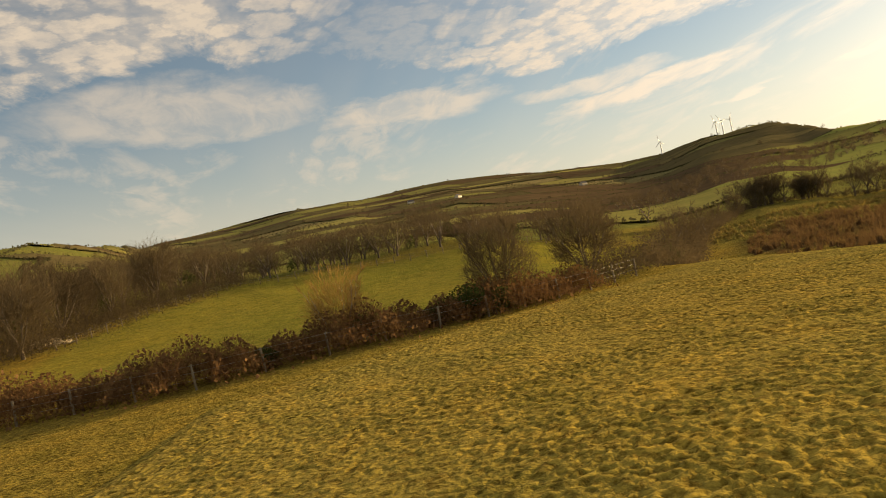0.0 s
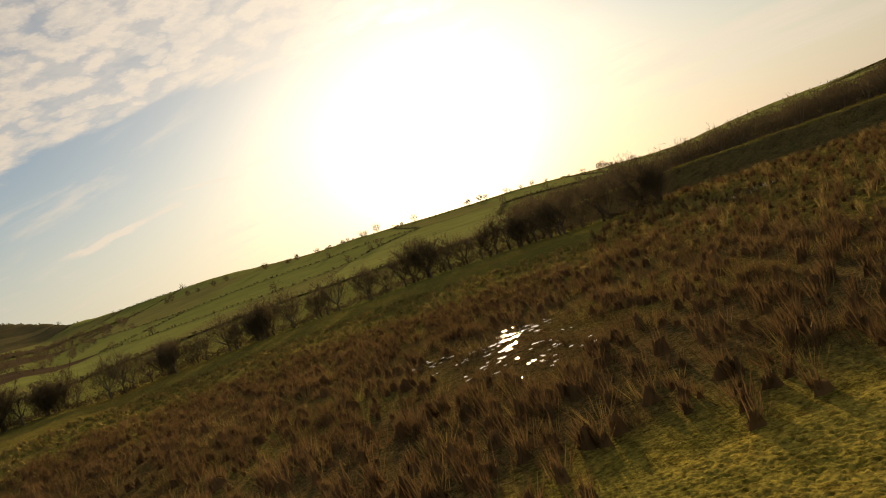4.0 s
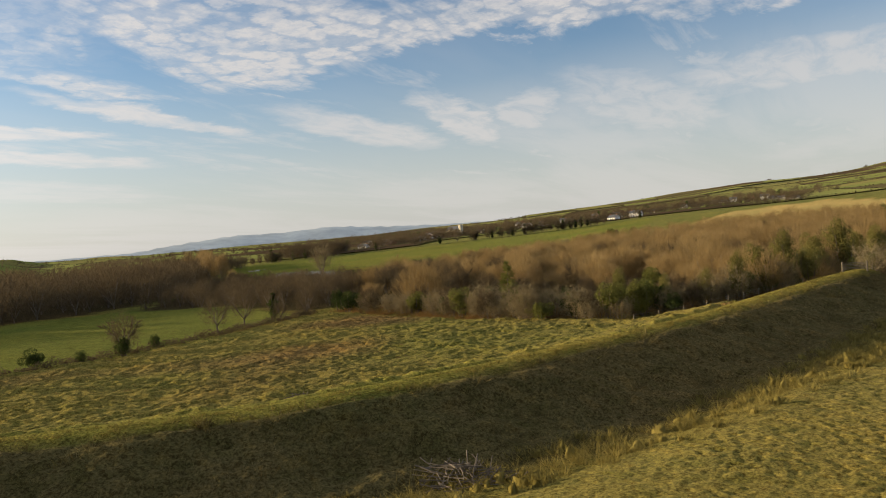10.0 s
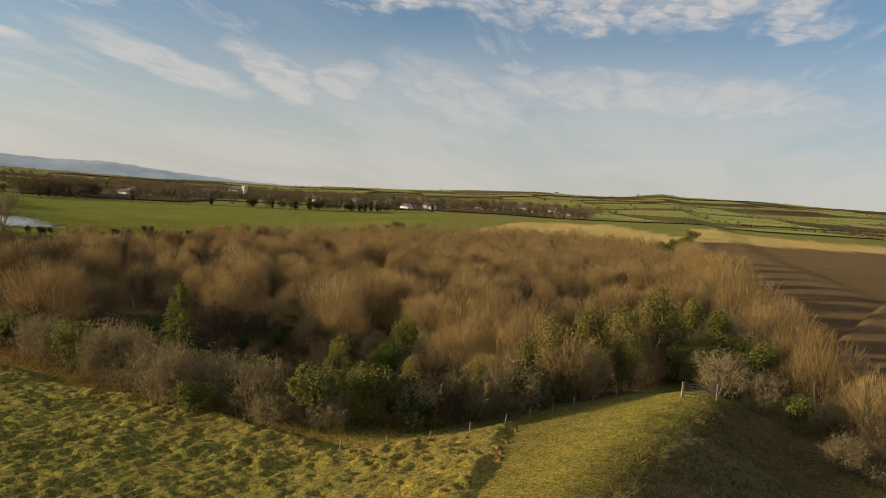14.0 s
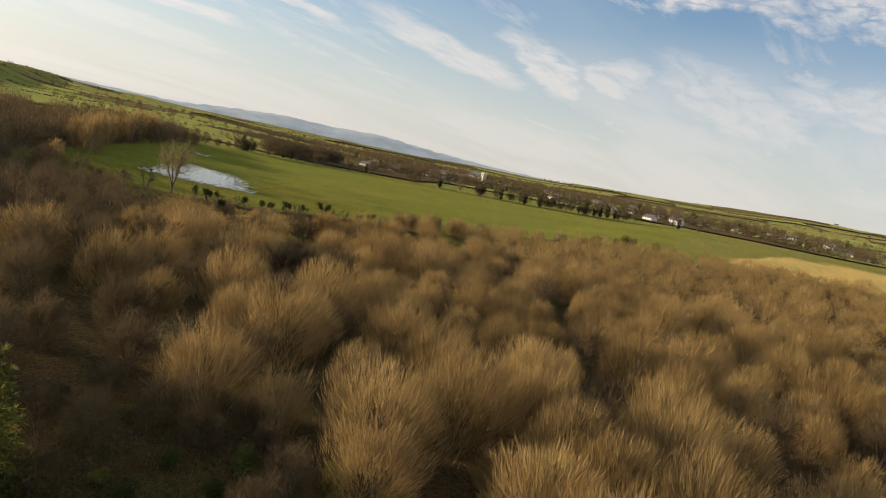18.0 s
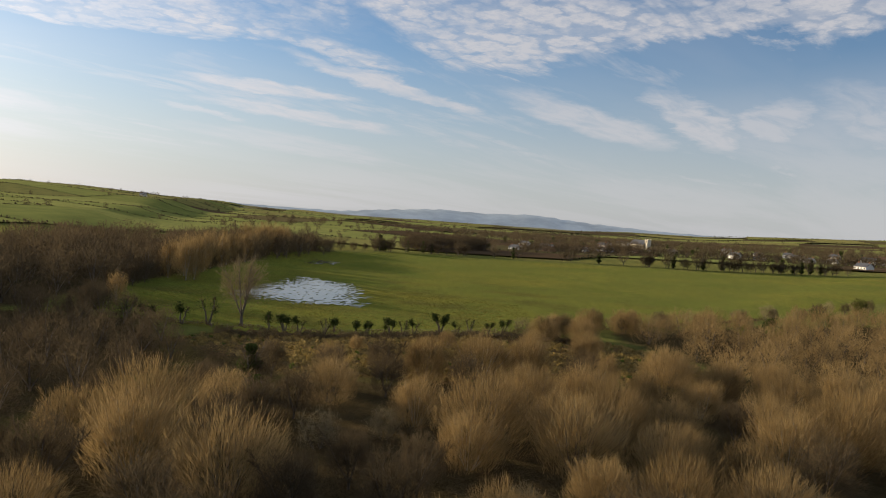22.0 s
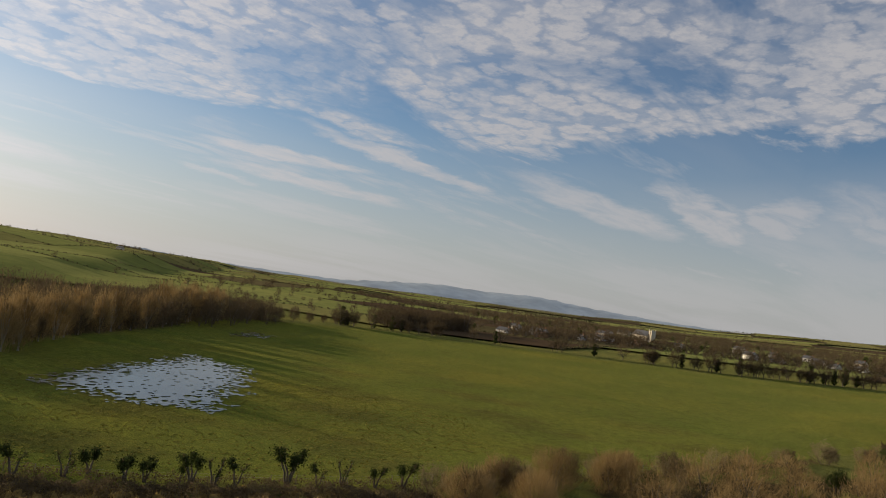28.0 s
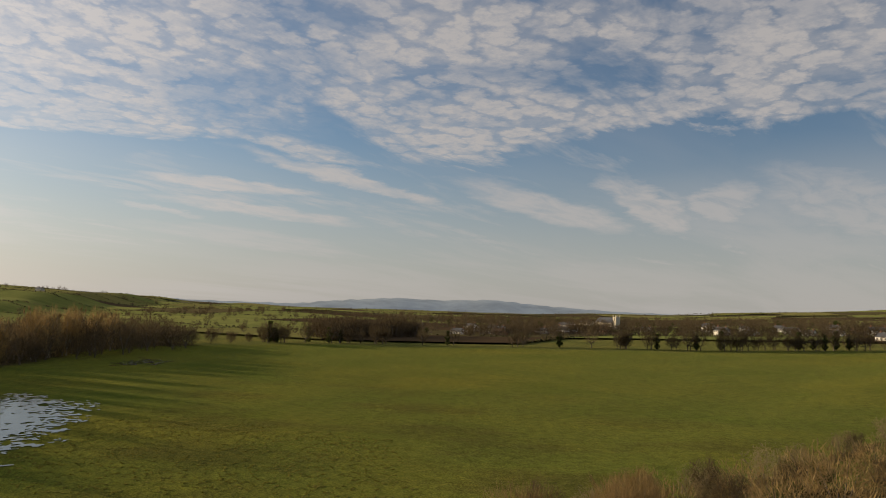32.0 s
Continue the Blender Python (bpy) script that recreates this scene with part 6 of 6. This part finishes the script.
# ---- fences ----
def fence(line, gap, label, seed, tall=1.25):
    q = rng_of(seed)
    root = empty("fence", Matrix.Identity(4), label, "fence")
    v, f = tube([(0, 0, -0.3), (0, 0, tall * 0.6), (0, 0, tall)], [0.065, 0.06, 0.055], 6)
    cap = np.array([(12, 13, 14), (12, 14, 15), (12, 15, 16), (12, 16, 17)])
    me = mesh_of("post", [(v, np.concatenate([f, cap]), 0)], [M["post"]])
    tops = []
    for (ax, ay), (bx, by) in zip(line, line[1:]):
        n = max(int(math.dist((ax, ay), (bx, by)) / gap), 1)
        for k in range(n):
            x, y = ax + (bx - ax) * k / n + q.normal(0, 0.08), ay + (by - ay) * k / n + q.normal(0, 0.08)
            ob = new("post", me)
            ob.parent = root
            ob.matrix_basis = Matrix.Translation((x, y, ground_at(x, y))) @ Matrix.Rotation(q.normal(0, 0.05), 4, "X") @ Matrix.Rotation(q.normal(0, 0.05), 4, "Y")
            tops.append((x, y, ground_at(x, y)))
    for h in (0.45, 0.8, 1.12):
        wv, wf = tube([(x, y, z + h) for x, y, z in tops], [0.006] * len(tops), 3)
        part("wire", mesh_of("wire", [(wv, wf, 0)], [M["wire"]]), root)


fence([(-44, 42.4), (-32, 40.4), (-20, 38.4), (-9, 36.5), (0, 40.4), (6, 42), (13, 45.5), (20, 51.5)], 2.6, "wooden post and wire fence before the bramble hedge", 1, 1.2)
fence([(-35, 88), (-29, 110), (-20, 127), (-8, 132), (9, 126), (24, 128), (40, 128)], 3.0, "wooden post and wire fence round the green field", 2, 1.3)
fence([(104, -95), (98, -99), (93, -105), (88, -112), (83, -120)], 2.8, "weathered post and wire fence beside the dike", 3, 1.2)
fence([(296, -190), (272, -208), (257, -234), (248, -260), (244, -290), (242, -330)], 3.2, "old post and wire fence along the meadow", 4, 1.1)

# ---- loose things ----
def heap(name, x, y, n, ln, rad, wide, tall, mat, label, seed):
    q = rng_of(seed)
    root = empty(name, Matrix.Translation((x, y, ground_at(x, y))), label, "pile")
    for k in range(n):
        a, u = q.uniform(0, 6.28), q.uniform(0, 1) ** 0.6
        c = np.array([math.cos(a) * u * wide, math.sin(a) * u * wide * 0.6, tall * (1 - u) * q.uniform(0.3, 1.0) + 0.08])
        d = unit(np.array([q.normal(), q.normal(), q.normal(0, 0.28)]))
        l = ln * q.uniform(0.5, 1.3)
        v, f = tube([c - d * l / 2, c + q.normal(0, 0.05, 3), c + d * l / 2], [rad, rad * 0.85, rad * 0.6], 5)
        part("branch" if rad < 0.08 else "log", mesh_of("stick", [(v, f, 0)], [M[mat]]), root)


heap("brush_pile", 91.5, -27, 110, 2.0, 0.035, 3.2, 1.2, "bark", "heap of cut grey branches at the dike's foot", 1)
heap("log_pile", -38, 92, 60, 1.1, 0.16, 3.5, 1.5, "log", "heap of pale cut logs by the fence", 2)
heap("brush_pile", 119.9, -43.5, 70, 1.5, 0.04, 2.2, 0.9, "bark", "dark heap of dead stems in the tawny field", 3)


def bag(x, y, s, label):
    q = rng_of(int(x))
    bm = bmesh.new()
    bmesh.ops.create_icosphere(bm, subdivisions=2, radius=s)
    for v in bm.verts:
        v.co.z *= 0.6
        v.co *= 1 + 0.25 * noise.noise(v.co * 3 / s)
    me = bpy.data.meshes.new("feed_bag")
    bm.to_mesh(me)
    bm.free()
    me.materials.append(M["plastic"])
    ob = new("feed_bag", me)
    ob.location = (x, y, ground_at(x, y) + s * 0.4)
    tagged(ob, label, "bag")


bag(104, -66, 0.2, "crumpled white plastic bag lying in the tawny field")



def gate(x, y, turn):
    root = empty("field_gate", Matrix.Translation((x, y, ground_at(x, y))) @ Matrix.Rotation(radians(turn), 4, "Z"), "weathered wooden field gate on the end of the dike", "gate")
    for sx in (-1.6, 1.6):
        solid("gate_post", lambda bm: box(bm, sx - 0.09, sx + 0.09, -0.09, 0.09, -0.4, 1.35), M["post"], root)
    for k in range(5):
        solid("rail", lambda bm: box(bm, -1.5, 1.5, -0.02, 0.02, 0.25 + k * 0.22, 0.34 + k * 0.22), M["post"], root)


gate(77, -112, 20)

# ---- standing water ----
def pool(name, poly, cell, lift, patchy, label, seed, deep=0.02, often=1.0):
    """A sheet of flood water with an uneven edge, broken by tufts."""
    xs = np.arange(min(p[0] for p in poly) - 6, max(p[0] for p in poly) + 6, cell)
    ys = np.arange(min(p[1] for p in poly) - 6, max(p[1] for p in poly) + 6, cell)
    gx, gy = np.meshgrid(xs, ys)
    d = along(poly + poly[:1], gx, gy)[0]
    s = np.where(inside(poly, gx, gy), d, -d)
    rough = np.array([[noise.fractal(Vector((u * 0.22, v * 0.22, seed)), 0.7, 2.1, 4) for u, v in zip(ru, rv)] for ru, rv in zip(gx, gy)])
    tuft = np.array([[noise.noise(Vector((u * 1.25 * often, v * 0.95 * often, seed + 5))) for u, v in zip(ru, rv)] for ru, rv in zip(gx, gy)])
    wet = (s + rough * 5.0 > 0) & (tuft < 0.62 - patchy + np.clip(s, 0, 12) * deep)
    z = float(np.median(land(gx[wet], gy[wet]))) + lift if lift > 0.05 else None
    idx = -np.ones(gx.shape, int)
    vs, fs = [], []

    def vert(i, j):
        if idx[i, j] < 0:
            idx[i, j] = len(vs)
            vs.append((gx[i, j] + 0.3 * cell * math.sin(i * 7.1 + j * 3.3), gy[i, j] + 0.3 * cell * math.cos(i * 5.3 + j * 8.7), z if z is not None else float(land(gx[i, j], gy[i, j])) + lift))
        return idx[i, j]
    for i in range(gx.shape[0] - 1):
        for j in range(gx.shape[1] - 1):
            if wet[i, j] and wet[i + 1, j] and wet[i, j + 1]:
                a, b, c, e = vert(i, j), vert(i, j + 1), vert(i + 1, j + 1), vert(i + 1, j)
                fs += [(a, b, c), (a, c, e)]
    ob = new(name, mesh_of(name, [(np.array(vs), np.array(fs), 0)], [M["water"]]))
    return tagged(ob, label, "water", kind="structure")


pool("flood_water", POOL, 0.42, 0.16, 0.60, "shallow flood water broken by tufts in the meadow", 0.3, 0.045)
pool("flood_water", POOL_FAR, 0.9, 0.16, 0.55, "small shallow pool far out in the meadow", 1.3)
pool("marsh_water", [(53, 46), (58, 44), (65, 49), (67, 55), (62, 57), (55, 51)], 0.2, 0.10, 0.80, "glinting puddles between the marsh rushes", 2.3, 0.02, 2.2)
pool("ditch_water", [(101.5, 37.4), (104.5, 38.4), (108, 37.2), (112.4, 34.2), (108.4, 33.2), (105.2, 35.2)], 0.3, 0.10, 0.32, "narrow strip of water in the dike's ditch", 3.3)

PASTURE = [(-34, 6), (-30, 38), (-9, 36), (12, 44), (30, 60), (40, 66), (38, 46), (43, 35), (48, 24), (52, 8), (30, -2), (0, -6)]
LEVEL = [(50, 20), (86, -4), (90, -20), (70, -70), (58, -80), (46, -20), (36, 10)]

# ---- rushes and grass ----
def tufts(name, poly, per_m2, blades, ln, w, mat, label, seed, keep=None, lean=0.45, clump=0.16, droop=0.5, even=0.0):
    q = rng_of(seed)
    xs, ys = [p[0] for p in poly], [p[1] for p in poly]
    n = int((max(xs) - min(xs)) * (max(ys) - min(ys)) * per_m2)
    x, y = q.uniform(min(xs), max(xs), n), q.uniform(min(ys), max(ys), n)
    ok = inside(poly, x, y) & (rolling(x, y, 1.9, seed) + 0.6 * rolling(x, y, 0.7, seed) > q.uniform(-1.2, 0.6 - 1.1 * even, n))
    if keep is not None:
        ok &= keep(x, y)
    x, y = x[ok], y[ok]
    size = np.repeat(q.uniform(0.5, 1.35, len(x)), blades)
    z = np.repeat(land(x, y), blades)
    x, y = np.repeat(x, blades), np.repeat(y, blades)
    m = len(x)
    off = q.normal(0, clump, (m, 2)) * size[:, None]
    d = unit(np.column_stack([off * lean / clump + q.normal(0, 0.15, (m, 2)), np.full(m, 1.0)]))
    p = np.column_stack([x + off[:, 0], y + off[:, 1], z - 0.03])
    v, f = slivers(p, d, ln * size * q.uniform(0.6, 1.2, m), w * q.uniform(0.7, 1.3, m), q)
    ob = new(name, mesh_of(name, [(v, f, 0)], [M[mat]]))
    return tagged(ob, label, "grass", kind="stuff")


def tussocks(name, poly, per_m2, wide, tall, mat, label, seed, blades=14, ln=0.3, w=0.03, keep=None, even=0.0, grain=1.9, upright=0.5):
    """Clumps that one can tell apart: a lumpy body with blades springing from it."""
    q = rng_of(seed)
    xs, ys = [p[0] for p in poly], [p[1] for p in poly]
    n = int((max(xs) - min(xs)) * (max(ys) - min(ys)) * per_m2)
    x, y = q.uniform(min(xs), max(xs), n), q.uniform(min(ys), max(ys), n)
    ok = inside(poly, x, y) & (rolling(x, y, grain, seed) + 0.5 * rolling(x, y, grain * 3.1, seed) > q.uniform(-1.3, 0.7 - 1.1 * even, n))
    if keep is not None:
        ok &= keep(x, y)
    x, y = x[ok], y[ok]
    n = len(x)
    s = q.uniform(0.55, 1.4, n)
    z = land(x, y)
    a = q.uniform(0, 6.28, n)[:, None] + np.arange(7) * 0.8976 + q.normal(0, 0.15, (n, 7))
    stretch = 1 + 0.45 * np.cos(2 * (a - q.uniform(0, 6.28, n)[:, None]))
    low = wide * 0.8 * s[:, None] * q.uniform(0.6, 1.35, (n, 7)) * stretch
    high = low * q.uniform(0.35, 0.85, (n, 7))
    lift = tall * s[:, None] * q.uniform(0.25, 1.0, (n, 7))
    r0 = np.stack([x[:, None] + np.cos(a) * low, y[:, None] + np.sin(a) * low, np.repeat(z[:, None] - 0.08, 7, 1)], -1)
    r1 = np.stack([x[:, None] + np.cos(a + 0.3) * high, y[:, None] + np.sin(a + 0.3) * high, z[:, None] + lift], -1)
    top = np.stack([x + q.normal(0, wide * 0.35, n), y + q.normal(0, wide * 0.35, n), z + tall * s * q.uniform(0.6, 1.3, n)], -1)[:, None]
    v = np.concatenate([r0, r1, top], 1).reshape(-1, 3)
    i = np.arange(n)[:, None] * 15
    tri = []
    for k in range(7):
        m = (k + 1) % 7
        tri += [i + [k, m, 7 + m], i + [k, 7 + m, 7 + k], i + [7 + k, 7 + m, 14]]
    f = np.concatenate(tri, 1).reshape(-1, 3)
    m = n * blades
    bs = np.repeat(s, blades)
    off = q.normal(0, 0.5, (m, 2)) * wide * bs[:, None]
    root = np.column_stack([np.repeat(x, blades) + off[:, 0], np.repeat(y, blades) + off[:, 1], np.repeat(z, blades) + tall * bs * 0.35])
    way = unit(np.column_stack([off / wide * (1 - upright) + q.normal(0, 0.2, (m, 2)), np.full(m, 0.9)]))
    bv, bf = slivers(root, way, ln * bs * q.uniform(0.6, 1.3, m), w * q.uniform(0.7, 1.3, m), q)
    me = mesh_of(name, [(v, f, 0), (bv, bf, 0)], [M[mat]])
    me.polygons.foreach_set("use_smooth", np.concatenate([np.ones(len(f), bool), np.zeros(len(bf), bool)]))
    return tagged(new(name, me), label, "grass", kind="stuff")


off_path = lambda x, y: along(DIKE, x, y)[0] > 6.5
on_slope = lambda x, y: (along(DIKE, x, y)[1] < 0) & (along(DIKE, x, y)[0] > 1.2) & (along(DIKE, x, y)[0] < 11.5)
fringe = lambda x, y: (along(DIKE, x, y)[1] < 0) & (along(DIKE, x, y)[0] > 10.5) & (along(DIKE, x, y)[0] < 17.5)
EAST_RUSH = [(48, 22), (56, 4), (74, -8), (92, -18), (98, -16), (110, -4), (124, 9), (140, 31), (150, 50), (118, 58), (84, 50), (80, 40), (66, 30), (50, 22)]
SLOPE = [(165, 50), (150, 24), (134, 2), (119, -13), (106, -27), (97, -42), (91, -58), (87, -75), (83, -92), (78, -108), (62, -92), (70, -62), (78, -36), (88, -10), (96, 8), (104, 26), (126, 50)]
# marsh
MARSH_POOL = [(52, 45), (58, 43), (66, 48), (68, 55), (62, 58), (54, 51)]
tussocks("rush_clumps", MARSH, 0.62, 0.30, 0.5, "rush", "dense russet-brown rush clumps in the marsh", 1, 34, 0.72, 0.03, lambda x, y: ~inside(MARSH_POOL, x, y), even=0.6, upright=0.8)
tufts("rushes", MARSH, 0.5, 30, 0.75, 0.034, "rush", "loose brown rushes between the marsh clumps", 16, clump=0.34)
tufts("rushes", MARSH, 0.14, 30, 0.8, 0.034, "tawny", "paler tawny rush clumps in the marsh", 19, clump=0.30)
tussocks("rush_clumps", [(46, 22), (38, 31), (35, 38), (34, 46), (33, 60), (42, 78), (44, 60), (42, 40), (50, 24)], 0.36, 0.30, 0.5, "rush", "scattered brown rush clumps at the pasture's edge", 17, 44, 0.75, 0.034, grain=2.6, upright=0.8)
tussocks("rush_clumps", [(84, 48), (100, 44), (112, 52), (120, 90), (104, 130), (60, 120), (40, 92), (60, 100), (80, 96)], 0.42, 0.4, 0.4, "tawny", "scattered tawny rush tussocks on rough pasture", 2, 20, 0.5, 0.036)
tussocks("rush_clumps", [(84, 48), (100, 44), (112, 52), (120, 90), (104, 130), (60, 120), (40, 92), (60, 100), (80, 96)], 0.5, 0.42, 0.34, "dry_grass", "olive grass tussocks on rough pasture", 31, 14, 0.4, 0.036)
tussocks("rush_clumps", EAST_RUSH, 0.5, 0.20, 0.42, "rush", "upright brown rush clumps beside the dike", 3, 40, 0.75, 0.032, grain=3.0, upright=0.85)
tussocks("rush_clumps", EAST_RUSH, 0.12, 0.2, 0.45, "tawny", "pale tawny rush clumps beside the dike", 14, 36, 0.85, 0.032, upright=0.85)
tussocks("green_tussocks", EAST_RUSH, 1.6, 0.30, 0.15, "dry_grass", "low green tussocks between the rushes beside the dike", 32, 10, 0.22, 0.03, even=0.6)
# pasture and level
def value_noise(x, y, size, seed):
    """Smooth random heights on a square lattice, between 0 and 1."""
    u, v = x / size, y / size
    i, j = np.floor(u), np.floor(v)
    a, b = u - i, v - j
    a, b = a * a * (3 - 2 * a), b * b * (3 - 2 * b)

    def corner(p, q):
        h = np.sin(p * 127.1 + q * 311.7 + seed * 74.7) * 43758.5453
        return h - np.floor(h)
    return (corner(i, j) * (1 - a) + corner(i + 1, j) * a) * (1 - b) + (corner(i, j + 1) * (1 - a) + corner(i + 1, j + 1) * a) * b


def hummocky(x, y, size, seed):
    """Rounded humps with creases between them, between 0 and 1."""
    wx, wy = x + size * 0.6 * value_noise(x, y, size * 1.7, seed + 3), y + size * 0.6 * value_noise(x, y, size * 1.7, seed + 4)
    big = 1 - np.abs(2 * value_noise(wx, wy, size, seed) - 1)
    small = 1 - np.abs(2 * value_noise(wx, wy, size * 0.43, seed + 1) - 1)
    return 0.62 * big**0.8 + 0.38 * small


def turf_sheet(name, poly, cell, size, tall, label, seed, keep=None):
    """Uneven turf laid over the ground, each hump real."""
    xs = np.arange(min(p[0] for p in poly), max(p[0] for p in poly), cell)
    ys = np.arange(min(p[1] for p in poly), max(p[1] for p in poly), cell)
    gx, gy = np.meshgrid(xs, ys)
    q = rng_of(seed)
    gx, gy = gx + q.uniform(-0.3, 0.3, gx.shape) * cell, gy + q.uniform(-0.3, 0.3, gy.shape) * cell
    d = along(poly + poly[:1], gx, gy)[0]
    hold = np.where(inside(poly, gx, gy), d, -1)
    if keep is not None:
        hold = np.minimum(hold, keep(gx, gy))
    patch = 0.55 + 0.9 * value_noise(gx, gy, 3.1, seed + 7)
    z = land(gx, gy) - 0.10 + step(0, 1.6, hold) * (0.10 + tall * patch * hummocky(gx, gy, size, seed))
    h, w = gx.shape
    k = (np.arange(h - 1)[:, None] * w + np.arange(w - 1)[None])
    ok = ((hold[:-1, :-1] >= 0) & (hold[1:, 1:] >= 0) & (hold[1:, :-1] >= 0) & (hold[:-1, 1:] >= 0))
    k = k[ok]
    f = np.stack([k, k + 1, k + w + 1, k + w], -1)
    used = np.unique(f)
    back = np.zeros(h * w, np.int64)
    back[used] = np.arange(len(used))
    v = np.stack([gx, gy, z], -1).reshape(-1, 3)[used]
    f = back[f]
    me = bpy.data.meshes.new(name)
    me.vertices.add(len(v))
    me.vertices.foreach_set("co", v.ravel())
    me.loops.add(f.size)
    me.loops.foreach_set("vertex_index", f.ravel().astype(np.int32))
    me.polygons.add(len(f))
    me.polygons.foreach_set("loop_start", np.arange(0, f.size, 4, dtype=np.int32))
    me.update(calc_edges=True)
    at = me.color_attributes.new("cover", "FLOAT_COLOR", "POINT")
    at.data.foreach_set("color", cover(v[:, 0], v[:, 1]).reshape(-1))
    me.polygons.foreach_set("use_smooth", np.ones(len(f), bool))
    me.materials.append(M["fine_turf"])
    return tagged(new(name, me), label, "grass", kind="stuff")


NEAR_PASTURE = [(-10, 10), (-8, 30), (4, 40), (14, 45), (30, 58), (37, 50), (40, 38), (45, 28), (42, 20), (30, 14), (10, 4)]
turf_sheet("pasture_turf", NEAR_PASTURE, 0.065, 0.155, 0.10, "short rippled olive-gold turf of the grazed pasture", 4)
turf_sheet("level_turf", LEVEL, 0.16, 0.42, 0.18, "rippled olive-gold turf on the level below the dike", 5, lambda x, y: np.where(along(DIKE, x, y)[1] < 0, along(DIKE, x, y)[0] - 11, -1))
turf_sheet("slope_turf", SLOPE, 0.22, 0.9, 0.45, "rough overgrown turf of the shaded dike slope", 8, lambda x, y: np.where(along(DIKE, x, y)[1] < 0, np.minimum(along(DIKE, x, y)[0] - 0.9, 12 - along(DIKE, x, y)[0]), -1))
turf_sheet("field_turf", FIELD_E, 0.24, 0.85, 0.6, "coarse tussocky turf of the enclosed field", 6, lambda x, y: np.where(along(DIKE, x, y)[1] > 0, along(DIKE, x, y)[0] - 2, -1))
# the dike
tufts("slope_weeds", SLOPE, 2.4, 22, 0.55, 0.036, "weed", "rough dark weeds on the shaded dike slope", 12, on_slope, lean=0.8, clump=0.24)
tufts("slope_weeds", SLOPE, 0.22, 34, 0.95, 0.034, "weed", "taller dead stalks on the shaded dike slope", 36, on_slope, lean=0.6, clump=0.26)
tufts("fringe_weeds", SLOPE, 1.5, 30, 0.7, 0.036, "dry_grass", "rough sunlit weeds along the foot of the dike", 33, fringe, lean=0.7, clump=0.28)
tussocks("fringe_tussocks", SLOPE, 0.5, 0.34, 0.4, "dry_grass", "rough sunlit tussocks along the foot of the dike", 37, 26, 0.5, 0.036, fringe)
CREST_EDGE = [(166, 50), (151, 24), (135, 2), (120, -13), (107, -27), (98, -42), (92, -58), (88, -75), (84, -92), (79, -110), (75, -110), (79, -92), (83, -75), (87, -58), (93, -42), (102, -26), (115, -11), (130, 4), (146, 26), (161, 52)]
tufts("crest_grass", CREST_EDGE, 2.4, 18, 0.42, 0.036, "dry_grass", "ragged grass along the dike's crest", 18, lean=0.8, clump=0.2)
# the enclosed field
foxy = lambda x, y: off_path(x, y) & (rolling(x, y, 9, 2.0) + step(118, 150, x) * 0.9 > 0.25)
plain = lambda x, y: off_path(x, y) & (rolling(x, y, 9, 2.0) + step(118, 150, x) * 0.9 < 0.6)
tussocks("field_tussocks", FIELD_E, 0.55, 0.36, 0.24, "fox", "large tawny tussocks in the enclosed field", 22, 18, 0.36, 0.032, foxy, 0.5, 2.2)
tussocks("field_tussocks", FIELD_E, 0.4, 0.34, 0.2, "field_green", "olive grass tussocks in the enclosed field", 28, 18, 0.3, 0.032, plain, 0.5, 2.2)
tufts("tawny_grass", FIELD_E, 1.6, 10, 0.40, 0.032, "tawny", "rough tawny grass in the enclosed field", 6, foxy, lean=0.8, clump=0.2)
# wood floor, strips, meadow
tufts("bracken", CLEARING, 1.4, 14, 0.8, 0.05, "bracken", "rust-coloured bracken in the wood's clearing", 8, clump=0.3)
tufts("bracken", [(84, -122), (100, -104), (120, -98), (140, -101), (176, -111), (178, -124), (140, -118), (112, -112), (92, -124)], 1.6, 16, 0.85, 0.05, "bracken", "rust-coloured bracken under the scrub", 11, clump=0.3)
tussocks("strip_tussocks", STRIP, 0.75, 0.5, 0.46, "tawny", "large pale tussocks beside the meadow hedge", 9, 24, 0.5, 0.04, even=0.4, grain=2.4)
tussocks("strip_tussocks", STRIP, 0.06, 0.45, 0.3, "green_grass", "green tussocks beside the meadow hedge", 10, 18, 0.42, 0.045)
tussocks("meadow_tussocks", [(270, -214), (300, -204), (316, -200), (345, -222), (330, -300), (290, -320), (262, -300), (252, -262)], 0.9, 0.28, 0.07, "field_green", "low olive tussocks in the wet meadow", 26, 8, 0.16, 0.035)
